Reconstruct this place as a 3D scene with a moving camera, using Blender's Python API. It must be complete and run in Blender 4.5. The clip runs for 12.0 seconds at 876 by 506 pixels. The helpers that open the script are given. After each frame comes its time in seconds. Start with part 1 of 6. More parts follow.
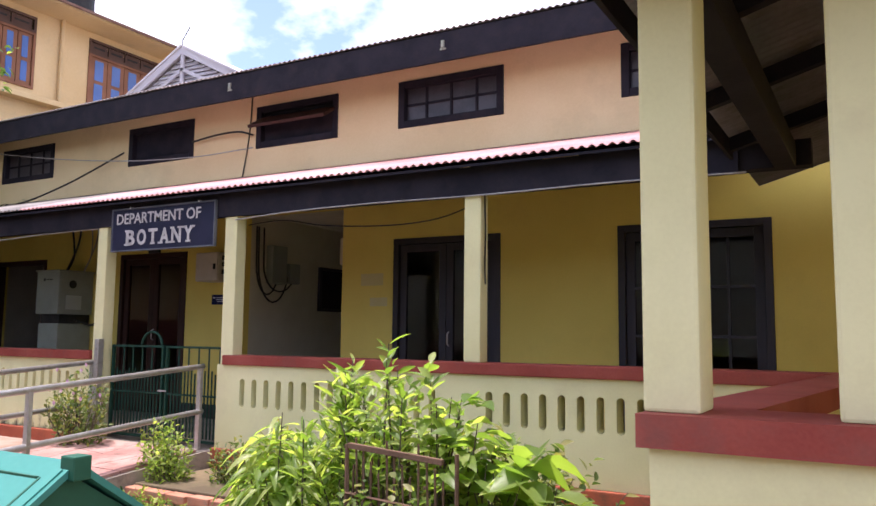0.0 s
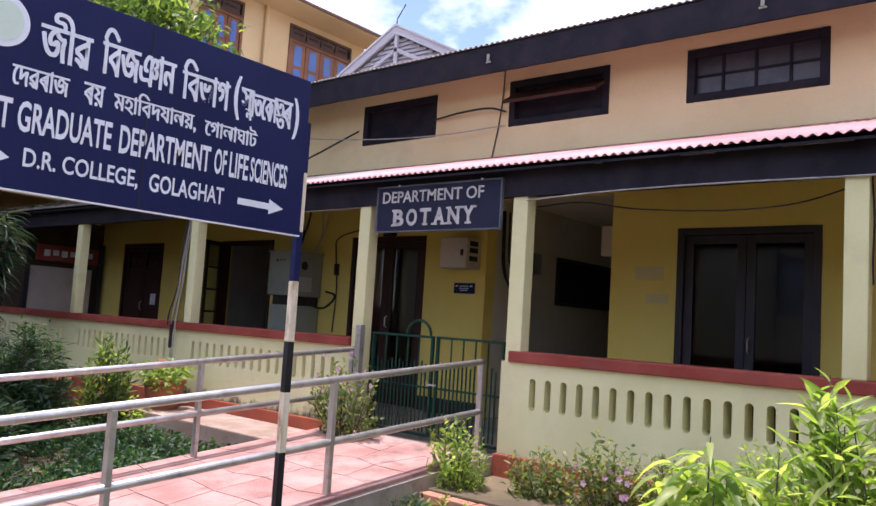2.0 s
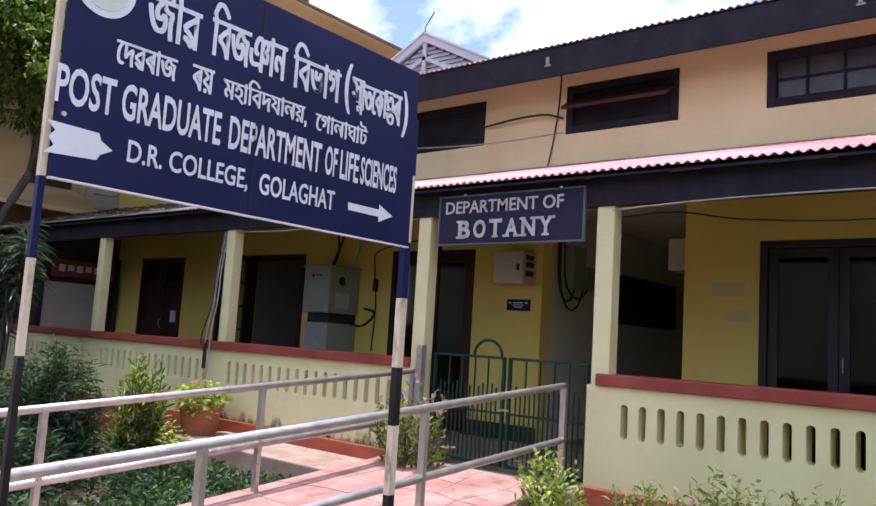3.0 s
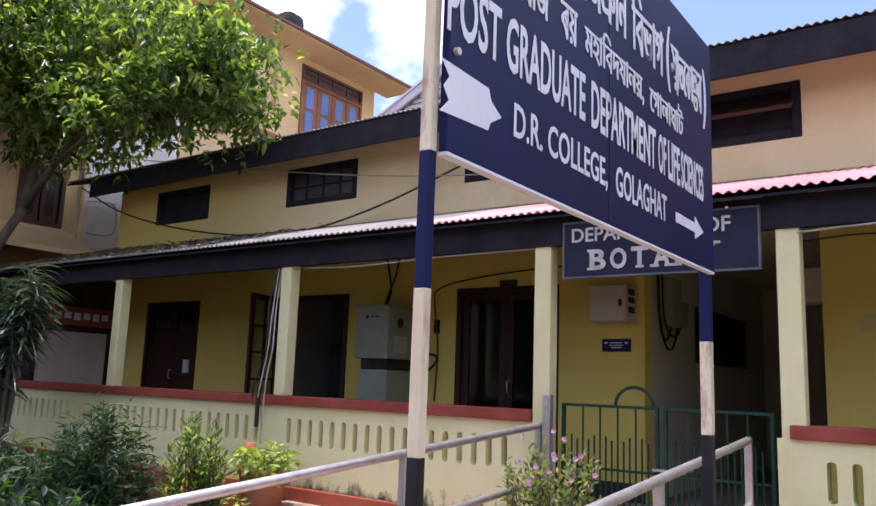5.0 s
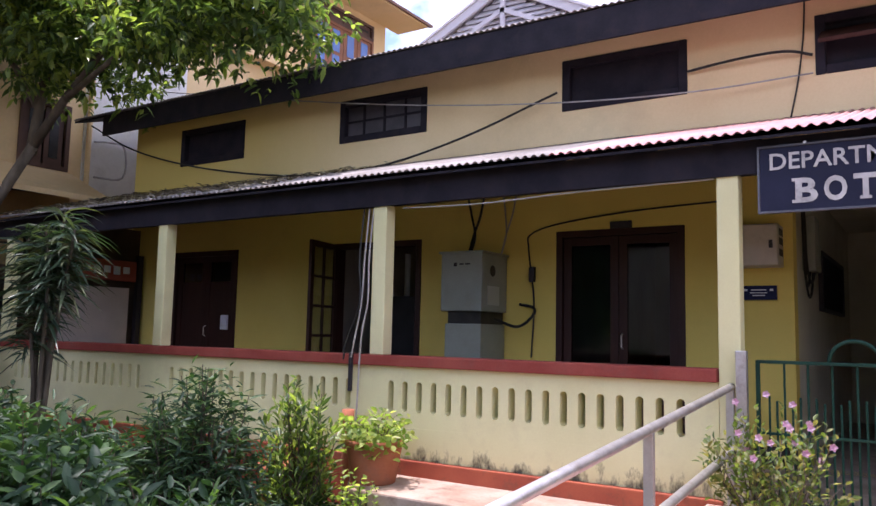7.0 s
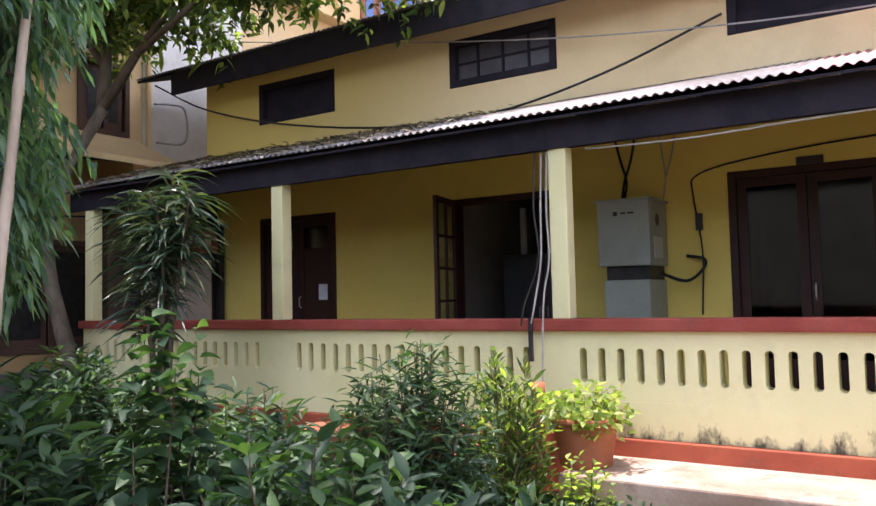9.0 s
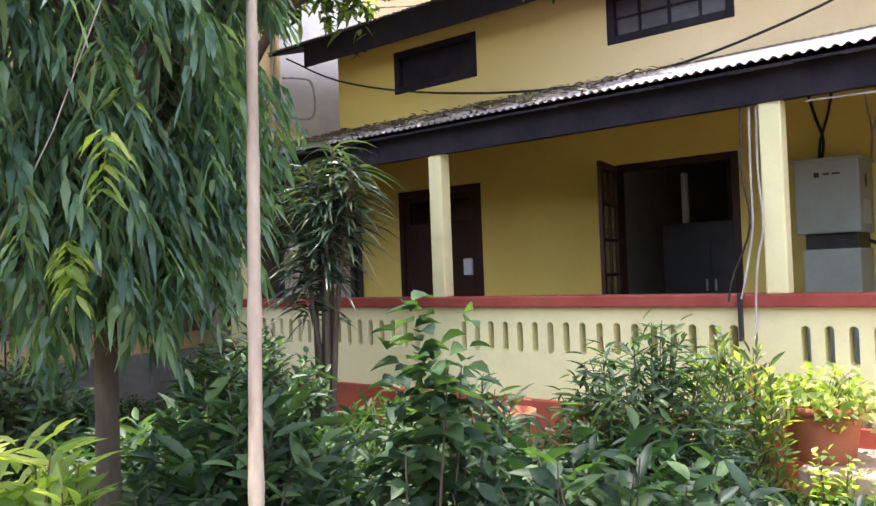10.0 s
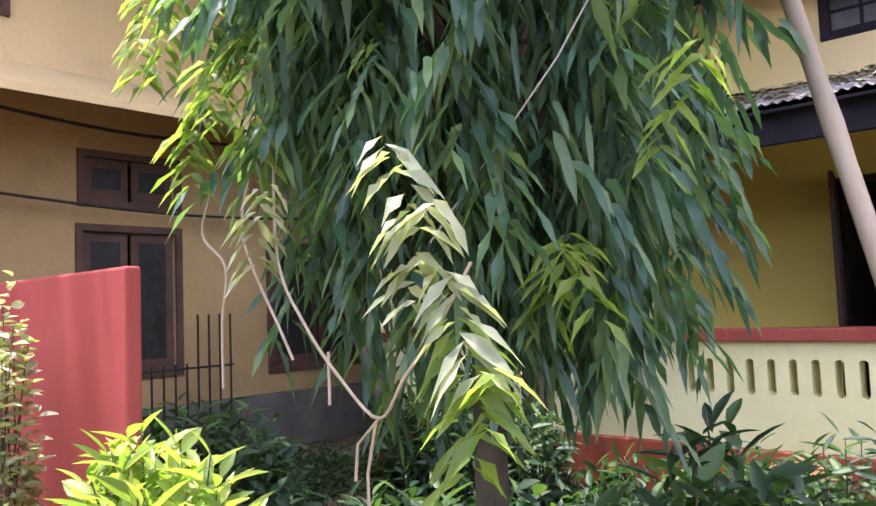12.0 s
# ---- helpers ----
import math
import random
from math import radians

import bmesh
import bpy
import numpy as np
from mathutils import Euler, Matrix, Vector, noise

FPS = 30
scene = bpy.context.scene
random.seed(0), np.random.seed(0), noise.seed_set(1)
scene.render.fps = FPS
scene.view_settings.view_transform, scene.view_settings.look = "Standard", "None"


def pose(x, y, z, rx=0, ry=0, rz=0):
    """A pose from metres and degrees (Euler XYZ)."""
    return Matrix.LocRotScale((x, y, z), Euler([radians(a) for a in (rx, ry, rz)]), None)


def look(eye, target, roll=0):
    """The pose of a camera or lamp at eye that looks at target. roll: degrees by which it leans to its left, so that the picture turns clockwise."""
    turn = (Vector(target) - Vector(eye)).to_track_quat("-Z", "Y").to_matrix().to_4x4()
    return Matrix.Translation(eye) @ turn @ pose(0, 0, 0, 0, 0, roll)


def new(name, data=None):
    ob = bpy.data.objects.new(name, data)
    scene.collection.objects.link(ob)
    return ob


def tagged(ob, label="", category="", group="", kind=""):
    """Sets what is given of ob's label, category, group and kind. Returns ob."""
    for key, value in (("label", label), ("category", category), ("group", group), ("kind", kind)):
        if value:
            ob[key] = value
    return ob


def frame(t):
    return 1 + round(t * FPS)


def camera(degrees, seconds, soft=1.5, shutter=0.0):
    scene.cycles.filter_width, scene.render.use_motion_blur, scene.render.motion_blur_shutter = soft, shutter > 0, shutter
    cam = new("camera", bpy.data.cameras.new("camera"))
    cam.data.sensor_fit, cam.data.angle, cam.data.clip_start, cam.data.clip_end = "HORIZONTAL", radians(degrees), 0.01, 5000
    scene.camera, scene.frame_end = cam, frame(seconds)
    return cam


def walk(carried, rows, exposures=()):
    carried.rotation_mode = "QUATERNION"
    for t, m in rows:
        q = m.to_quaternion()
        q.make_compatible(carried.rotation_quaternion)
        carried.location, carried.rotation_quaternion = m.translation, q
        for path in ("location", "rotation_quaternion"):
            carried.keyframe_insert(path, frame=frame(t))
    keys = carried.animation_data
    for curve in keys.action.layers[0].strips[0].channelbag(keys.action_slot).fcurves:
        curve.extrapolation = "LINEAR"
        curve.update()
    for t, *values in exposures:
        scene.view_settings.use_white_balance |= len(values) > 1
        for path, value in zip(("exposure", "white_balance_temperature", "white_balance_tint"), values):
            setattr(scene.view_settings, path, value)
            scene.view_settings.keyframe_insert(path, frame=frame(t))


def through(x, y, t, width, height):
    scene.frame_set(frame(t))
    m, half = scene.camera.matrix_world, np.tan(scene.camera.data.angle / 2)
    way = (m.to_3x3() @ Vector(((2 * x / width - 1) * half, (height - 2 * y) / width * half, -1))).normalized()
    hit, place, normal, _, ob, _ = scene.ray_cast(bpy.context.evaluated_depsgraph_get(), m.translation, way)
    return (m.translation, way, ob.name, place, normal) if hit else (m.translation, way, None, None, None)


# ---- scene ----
cam = camera(58.6, 12.0)
PATH = [
    (0, (-0.248, 0.074, 1.559), (-1.23, 1.805, 1.763), 0.6),
    (0.5, (-0.7, 0.092, 1.542), (-1.794, 1.76, 1.691), 1.8),
    (1, (-1.117, 0.096, 1.527), (-2.293, 1.708, 1.666), 2.1),
    (1.5, (-1.53, 0.096, 1.534), (-2.773, 1.656, 1.691), 3.0),
    (2, (-1.964, -0.002, 1.538), (-3.232, 1.534, 1.713), 3.6),
    (2.5, (-2.396, -0.011, 1.529), (-3.666, 1.522, 1.724), 3.7),
    (4.5, (-4.178, -0.073, 1.54), (-5.334, 1.531, 1.842), 2.1),
    (5, (-4.592, -0.082, 1.533), (-5.741, 1.523, 1.857), 2.1),
    (5.5, (-5.031, -0.017, 1.574), (-6.165, 1.602, 1.878), 1.7),
    (6, (-5.489, -0.039, 1.542), (-6.556, 1.629, 1.825), 2.6),
    (6.5, (-5.953, -0.016, 1.528), (-7.007, 1.666, 1.772), 2.2),
    (7, (-6.383, 0.028, 1.527), (-7.462, 1.699, 1.733), 1.3),
    (9, (-8.127, -0.002, 1.524), (-9.21, 1.676, 1.636), -1.3),
    (9.5, (-8.556, -0.001, 1.545), (-9.754, 1.599, 1.631), -2.1),
    (10, (-9.019, -0.043, 1.566), (-10.285, 1.505, 1.615), -2.1),
    (10.5, (-9.446, -0.073, 1.545), (-10.743, 1.449, 1.593), -2.1),
    (11, (-9.968, -0.114, 1.549), (-11.27, 1.403, 1.611), -1.5),
    (11.5, (-10.311, -0.211, 1.548), (-11.623, 1.294, 1.663), -1.4),
    (12, (-10.754, -0.214, 1.57), (-12.083, 1.274, 1.711), -2.2),
]
EXPOSURE = 0.54
walk(cam, [(t, look(eye, target, roll)) for t, eye, target, roll in PATH],
     [(0.0, EXPOSURE + 0.42, 6250, 24), (2.5, EXPOSURE + 0.22, 5950, 24), (5.5, EXPOSURE + 0.32, 5980, 26), (7.0, EXPOSURE + 0.52, 6000, 27), (9.0, EXPOSURE + 1.0, 6300, 22), (10.5, EXPOSURE + 1.6, 6350, 23), (12.0, EXPOSURE + 1.4, 6150, 26)])

# ---- world, sun ----
SUN = Vector((-0.15, -0.055, 0.98)).normalized()
world = bpy.data.worlds.new("sky")
scene.world = world
world.use_nodes = True
wn, wl = world.node_tree.nodes, world.node_tree.links
wn.clear()
w_out, w_bg, w_sky = wn.new("ShaderNodeOutputWorld"), wn.new("ShaderNodeBackground"), wn.new("ShaderNodeTexSky")
w_sky.sky_type, w_sky.sun_disc = "NISHITA", False
w_sky.sun_elevation = math.asin(SUN.z)
w_sky.sun_rotation = math.atan2(SUN.x, SUN.y)
w_sky.dust_density, w_sky.air_density = 1.5, 1.0
w_co, w_noise, w_ramp, w_mix = wn.new("ShaderNodeTexCoord"), wn.new("ShaderNodeTexNoise"), wn.new("ShaderNodeValToRGB"), wn.new("ShaderNodeMixRGB")
w_map = wn.new("ShaderNodeMapping")
w_map.inputs["Scale"].default_value = (1, 1, 1.7)
w_map.inputs["Location"].default_value = (0.35, 0.1, 0.0)
w_noise.inputs["Scale"].default_value, w_noise.inputs["Detail"].default_value, w_noise.inputs["Roughness"].default_value = 3.4, 7, 0.52
w_ramp.color_ramp.elements[0].position, w_ramp.color_ramp.elements[1].position = 0.47, 0.60
w_mix.inputs[2].default_value = (9.0, 9.2, 9.6, 1)
wl.new(w_co.outputs["Generated"], w_map.inputs["Vector"])
wl.new(w_map.outputs["Vector"], w_noise.inputs["Vector"])
wl.new(w_noise.outputs["Fac"], w_ramp.inputs["Fac"])
wl.new(w_ramp.outputs["Color"], w_mix.inputs[0])
wl.new(w_sky.outputs["Color"], w_mix.inputs[1])
wl.new(w_mix.outputs["Color"], w_bg.inputs["Color"])
w_bg.inputs["Strength"].default_value = 0.15
wl.new(w_bg.outputs["Background"], w_out.inputs["Surface"])
sun = new("sun", bpy.data.lights.new("sun", "SUN"))
sun.data.energy, sun.data.angle, sun.data.color = 3.7, radians(0.55), (1.0, 0.94, 0.84)
sun.matrix_world = look(SUN * 60, (0, 0, 0))


# ---- materials ----
def node_mat(name):
    m = bpy.data.materials.new(name)
    m.use_nodes = True
    nt = m.node_tree
    return m, nt, nt.nodes["Principled BSDF"]


def grained(name, c1, c2, rough=0.8, scale=3.0, fine=60.0, bump=0.15, metal=0.0, stain=None, stain_amount=0.5, spec=0.3, stretch=(1, 1, 1), vary=0.0, placed=False):
    """A surface with broad patches between two colours, fine grain, and stains of a third colour where wanted."""
    m, nt, p = node_mat(name)
    n, l = nt.nodes, nt.links
    co, mp = n.new("ShaderNodeTexCoord"), n.new("ShaderNodeMapping")
    mp.inputs["Scale"].default_value = stretch
    l.new(n.new("ShaderNodeNewGeometry").outputs["Position"] if placed else co.outputs["Object"], mp.inputs["Vector"])
    if vary:
        info, far = n.new("ShaderNodeObjectInfo"), n.new("ShaderNodeMath")
        far.operation = "MULTIPLY"
        far.inputs[1].default_value = vary
        l.new(info.outputs["Random"], far.inputs[0])
        l.new(far.outputs[0], mp.inputs["Location"])
    big, small, ramp = n.new("ShaderNodeTexNoise"), n.new("ShaderNodeTexNoise"), n.new("ShaderNodeValToRGB")
    big.inputs["Scale"].default_value, big.inputs["Detail"].default_value = scale, 6
    small.inputs["Scale"].default_value, small.inputs["Detail"].default_value = fine, 4
    for t in (big, small):
        l.new(mp.outputs["Vector"], t.inputs["Vector"])
    ramp.color_ramp.elements[0].position, ramp.color_ramp.elements[1].position = 0.35, 0.65
    ramp.color_ramp.elements[0].color, ramp.color_ramp.elements[1].color = (*c1, 1), (*c2, 1)
    add = n.new("ShaderNodeMath")
    add.operation = "MULTIPLY_ADD"
    add.inputs[1].default_value, add.inputs[2].default_value = 0.25, -0.125
    l.new(small.outputs["Fac"], add.inputs[0])
    tot = n.new("ShaderNodeMath")
    l.new(add.outputs[0], tot.inputs[0])
    l.new(big.outputs["Fac"], tot.inputs[1])
    l.new(tot.outputs[0], ramp.inputs["Fac"])
    col = ramp.outputs["Color"]
    if stain:
        st, sr, mx = n.new("ShaderNodeTexNoise"), n.new("ShaderNodeValToRGB"), n.new("ShaderNodeMixRGB")
        st.inputs["Scale"].default_value, st.inputs["Detail"].default_value, st.inputs["Roughness"].default_value = scale * 1.7, 9, 0.7
        l.new(mp.outputs["Vector"], st.inputs["Vector"])
        sr.color_ramp.elements[0].position, sr.color_ramp.elements[1].position = 0.52, 0.72
        sr.color_ramp.elements[1].color = (stain_amount,) * 3 + (1,)
        l.new(st.outputs["Fac"], sr.inputs["Fac"])
        l.new(sr.outputs["Color"], mx.inputs[0])
        l.new(col, mx.inputs[1])
        mx.inputs[2].default_value = (*stain, 1)
        col = mx.outputs["Color"]
    l.new(col, p.inputs["Base Color"])
    p.inputs["Roughness"].default_value, p.inputs["Metallic"].default_value = rough, metal
    p.inputs["Specular IOR Level"].default_value = spec
    if bump:
        b = n.new("ShaderNodeBump")
        b.inputs["Strength"].default_value, b.inputs["Distance"].default_value = bump, 0.01
        l.new(tot.outputs[0], b.inputs["Height"])
        l.new(b.outputs["Normal"], p.inputs["Normal"])
    return m


def leaf_mat(name, dark, light, tint, through=0.45, rough=0.4, glow=(1.0, 1.0, 1.0)):
    """Leaves: each one its own shade, thin enough to let light through."""
    m, nt, p = node_mat(name)
    n, l = nt.nodes, nt.links
    geo, ramp = n.new("ShaderNodeNewGeometry"), n.new("ShaderNodeValToRGB")
    ramp.color_ramp.elements[0].color, ramp.color_ramp.elements[1].color = (*dark, 1), (*tint, 1)
    ramp.color_ramp.elements[1].position = 1.0
    e = ramp.color_ramp.elements.new(0.6)
    e.color = (*light, 1)
    l.new(geo.outputs["Random Per Island"], ramp.inputs["Fac"])
    l.new(ramp.outputs["Color"], p.inputs["Base Color"])
    p.inputs["Roughness"].default_value = rough
    p.inputs["Specular IOR Level"].default_value = 0.36
    tr, mix, out = n.new("ShaderNodeBsdfTranslucent"), n.new("ShaderNodeMixShader"), n["Material Output"]
    mul = n.new("ShaderNodeMixRGB")
    mul.blend_type = "MULTIPLY"
    mul.inputs[0].default_value = 1.0
    mul.inputs[2].default_value = (2.2 * glow[0], 2.4 * glow[1], 0.9 * glow[2], 1)
    l.new(ramp.outputs["Color"], mul.inputs[1])
    l.new(mul.outputs["Color"], tr.inputs["Color"])
    mix.inputs[0].default_value = through
    l.new(p.outputs["BSDF"], mix.inputs[1])
    l.new(tr.outputs["BSDF"], mix.inputs[2])
    l.new(mix.outputs["Shader"], out.inputs["Surface"])
    return m


def glass_mat(name, tint=(0.5, 0.54, 0.56), rough=0.04):
    m, nt, p = node_mat(name)
    p.inputs["Base Color"].default_value = (*tint, 1)
    p.inputs["Transmission Weight"].default_value, p.inputs["Roughness"].default_value, p.inputs["IOR"].default_value = 1.0, rough, 1.42
    return m


CREAM = grained("cream wall paint", (0.70, 0.665, 0.36), (0.78, 0.745, 0.43), 0.85, 1.3, 70, 0.12, stain=(0.55, 0.49, 0.29), stain_amount=0.35)
YELLOW = grained("yellow wall paint", (0.74, 0.57, 0.13), (0.80, 0.63, 0.16), 0.8, 0.9, 60, 0.12, stain=(0.62, 0.48, 0.12), stain_amount=0.4)
UPPER = grained("pale ochre wall paint", (0.72, 0.56, 0.31), (0.80, 0.645, 0.375), 0.85, 0.8, 50, 0.12, stain=(0.56, 0.45, 0.26), stain_amount=0.4)


def roof_bounce_tint(m, old, x0, x1):
    """Bounced roof light put into the paint: old towards x0, tinted by x1, unevenly."""
    n, l = m.node_tree.nodes, m.node_tree.links
    p = n["Principled BSDF"]
    top = p.inputs["Base Color"].links[0].from_socket
    geo, sep, patchy, run, mix = n.new("ShaderNodeNewGeometry"), n.new("ShaderNodeSeparateXYZ"), n.new("ShaderNodeTexNoise"), n.new("ShaderNodeMapRange"), n.new("ShaderNodeMixRGB")
    shift = n.new("ShaderNodeMath")
    shift.operation = "MULTIPLY_ADD"
    shift.inputs[1].default_value = 1.6
    patchy.inputs["Scale"].default_value, patchy.inputs["Detail"].default_value = 0.9, 7
    l.new(geo.outputs["Position"], sep.inputs[0])
    l.new(geo.outputs["Position"], patchy.inputs["Vector"])
    l.new(patchy.outputs["Fac"], shift.inputs[0])
    l.new(sep.outputs["X"], shift.inputs[2])
    run.inputs["From Min"].default_value, run.inputs["From Max"].default_value = x0 + 0.8, x1 + 0.8
    run.interpolation_type = "SMOOTHSTEP"
    l.new(shift.outputs[0], run.inputs["Value"])
    l.new(run.outputs["Result"], mix.inputs[0])
    mix.inputs[1].default_value = (*old, 1)
    l.new(top, mix.inputs[2])
    l.new(mix.outputs["Color"], p.inputs["Base Color"])


roof_bounce_tint(UPPER, (0.68, 0.53, 0.15), -16.2, -11.6)
MOULD = grained("mould on the wall foot", (0.70, 0.665, 0.36), (0.78, 0.745, 0.43), 0.85, 1.3, 70, 0.12, stain=(0.55, 0.49, 0.29), stain_amount=0.35)


def climbing_mould(m, foot, height):
    """Black mould that climbs from a wall's foot in uneven tongues."""
    n, l = m.node_tree.nodes, m.node_tree.links
    p = n["Principled BSDF"]
    clean = p.inputs["Base Color"].links[0].from_socket
    geo, sep, mp, spots, run, add, ramp, mix = (n.new("ShaderNode" + k) for k in ("NewGeometry", "SeparateXYZ", "Mapping", "TexNoise", "MapRange", "Math", "ValToRGB", "MixRGB"))
    mp.inputs["Scale"].default_value = (1.0, 1.0, 0.45)
    spots.inputs["Scale"].default_value, spots.inputs["Detail"].default_value, spots.inputs["Roughness"].default_value = 9.0, 8, 0.7
    l.new(geo.outputs["Position"], sep.inputs[0])
    l.new(geo.outputs["Position"], mp.inputs["Vector"])
    l.new(mp.outputs["Vector"], spots.inputs["Vector"])
    run.inputs["From Min"].default_value, run.inputs["From Max"].default_value = foot, foot + height
    run.inputs["To Min"].default_value, run.inputs["To Max"].default_value = 0.10, -0.22
    l.new(sep.outputs["Z"], run.inputs["Value"])
    l.new(spots.outputs["Fac"], add.inputs[0])
    l.new(run.outputs["Result"], add.inputs[1])
    ramp.color_ramp.elements[0].position, ramp.color_ramp.elements[1].position = 0.50, 0.68
    l.new(add.outputs[0], ramp.inputs["Fac"])
    l.new(ramp.outputs["Color"], mix.inputs[0])
    l.new(clean, mix.inputs[1])
    mix.inputs[2].default_value = (0.09, 0.085, 0.06, 1)
    l.new(mix.outputs["Color"], p.inputs["Base Color"])


climbing_mould(MOULD, 0.455, 0.24)
RED = grained("red oxide paint", (0.26, 0.050, 0.038), (0.35, 0.085, 0.062), 0.7, 2.5, 80, 0.2, stain=(0.20, 0.08, 0.065), stain_amount=0.6, spec=0.2)
PLINTH = grained("orange red plinth paint", (0.29, 0.066, 0.038), (0.38, 0.098, 0.05), 0.8, 3, 70, 0.25, stain=(0.12, 0.07, 0.045), stain_amount=0.85)
BLACKWOOD = grained("black painted eave timber", (0.015, 0.014, 0.021), (0.026, 0.023, 0.031), 0.75, 4, 40, 0.3, stain=(0.040, 0.030, 0.030), stain_amount=0.5, spec=0.15)
BROWNWOOD = grained("dark stained door timber", (0.022, 0.019, 0.025), (0.036, 0.030, 0.038), 0.5, 5, 45, 0.25, stretch=(1, 1, 0.15), spec=0.4)
REDWOOD = grained("red brown door paint", (0.030, 0.010, 0.007), (0.045, 0.016, 0.011), 0.5, 5, 45, 0.2, stretch=(1, 1, 0.2))
PINKROOF = grained("sun bleached red roof sheet", (0.44, 0.22, 0.225), (0.58, 0.34, 0.34), 0.6, 1.2, 30, 0.1, stain=(0.36, 0.24, 0.22), stain_amount=0.6)
GREYROOF = grained("weathered zinc roof sheet", (0.17, 0.155, 0.15), (0.29, 0.265, 0.26), 0.65, 1.5, 30, 0.15, metal=0.2, stain=(0.14, 0.11, 0.08), stain_amount=0.9)
STEEL = grained("aluminium painted pipe", (0.45, 0.43, 0.42), (0.58, 0.56, 0.54), 0.38, 8, 90, 0.1, metal=0.65, stain=(0.26, 0.20, 0.16), stain_amount=0.6)
RAMPTOP = grained("worn pink red floor tile", (0.33, 0.165, 0.140), (0.48, 0.29, 0.25), 0.85, 2.2, 50, 0.25, stain=(0.15, 0.10, 0.08), stain_amount=0.9, vary=0.25, placed=True)
CONCRETE = grained("weathered concrete", (0.25, 0.20, 0.165), (0.37, 0.31, 0.26), 0.9, 2.5, 40, 0.5, stain=(0.14, 0.11, 0.09), stain_amount=0.8)
SOIL = grained("garden soil and litter", (0.10, 0.075, 0.045), (0.20, 0.15, 0.09), 0.95, 1.5, 18, 0.8, stain=(0.07, 0.10, 0.03), stain_amount=0.9)
BRICKRED = grained("red kerb brick", (0.38, 0.15, 0.09), (0.50, 0.22, 0.14), 0.9, 5, 60, 0.5, stain=(0.26, 0.20, 0.15), stain_amount=0.8, vary=60.0)
SIGNBLUE = grained("navy sign enamel", (0.008, 0.011, 0.056), (0.012, 0.016, 0.074), 0.5, 2, 40, 0.03, spec=0.15)
BOARDBLUE = grained("dull navy name board", (0.010, 0.012, 0.032), (0.016, 0.018, 0.045), 0.7, 3, 50, 0.08)
WHITE = grained("white sign paint", (0.66, 0.69, 0.76), (0.74, 0.76, 0.82), 0.6, 4, 60, 0.02, stain=(0.5, 0.47, 0.42), stain_amount=0.4)
POSTWHITE = grained("chipped cream post paint", (0.60, 0.50, 0.34), (0.72, 0.65, 0.50), 0.6, 7, 70, 0.25, stain=(0.22, 0.11, 0.045), stain_amount=1.0, stretch=(1.6, 1.6, 0.35))
POSTBLACK = grained("black post paint", (0.008, 0.008, 0.012), (0.018, 0.018, 0.024), 0.45, 6, 60, 0.1)
GATEGREEN = grained("dark green gate paint", (0.008, 0.036, 0.024), (0.014, 0.056, 0.038), 0.6, 6, 60, 0.1, spec=0.2)
# Box greens: lid lighter, sides darker, face shading put into the colour.
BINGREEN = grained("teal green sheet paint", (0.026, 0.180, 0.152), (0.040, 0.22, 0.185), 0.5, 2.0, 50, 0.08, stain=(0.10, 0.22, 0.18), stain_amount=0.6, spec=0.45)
BINDARK = grained("green sheet darkened for shaded sides", (0.012, 0.075, 0.045), (0.018, 0.095, 0.058), 0.5, 2.0, 50, 0.08, stain=(0.03, 0.06, 0.04), stain_amount=0.6)
BOXGREY = grained("grey green cabinet enamel", (0.24, 0.26, 0.21), (0.30, 0.32, 0.27), 0.5, 2, 60, 0.05, stain=(0.22, 0.22, 0.18), stain_amount=0.5)
BOXCREAM = grained("beige steel box", (0.52, 0.46, 0.38), (0.60, 0.54, 0.46), 0.5, 2, 60, 0.05, stain=(0.3, 0.24, 0.18), stain_amount=0.5)
PASSAGEPALE = grained("pale passage distemper", (0.60, 0.56, 0.42), (0.70, 0.66, 0.52), 0.85, 1, 50, 0.1, stain=(0.48, 0.44, 0.32), stain_amount=0.5)
APRON = grained("worn red-stained concrete", (0.29, 0.195, 0.145), (0.42, 0.32, 0.26), 0.9, 2.5, 40, 0.5, stain=(0.17, 0.10, 0.075), stain_amount=0.8)
DUSTPANE = grained("dusty clerestory glass", (0.036, 0.033, 0.042), (0.062, 0.056, 0.066), 0.35, 5, 40, 0.03, spec=0.5)
SKIRT = grained("dark skirting paint", (0.030, 0.024, 0.022), (0.050, 0.038, 0.034), 0.7, 3, 50, 0.15)
FARPALE = grained("pale far wall", (0.62, 0.60, 0.56), (0.74, 0.72, 0.68), 0.9, 0.8, 20, 0.1, stain=(0.40, 0.37, 0.32), stain_amount=0.5)
LOUVREBACK = grained("dim lilac louvre backing", (0.17, 0.145, 0.175), (0.23, 0.20, 0.235), 0.9, 1, 30, 0.1)
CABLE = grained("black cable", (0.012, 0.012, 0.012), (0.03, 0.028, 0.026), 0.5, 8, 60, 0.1)
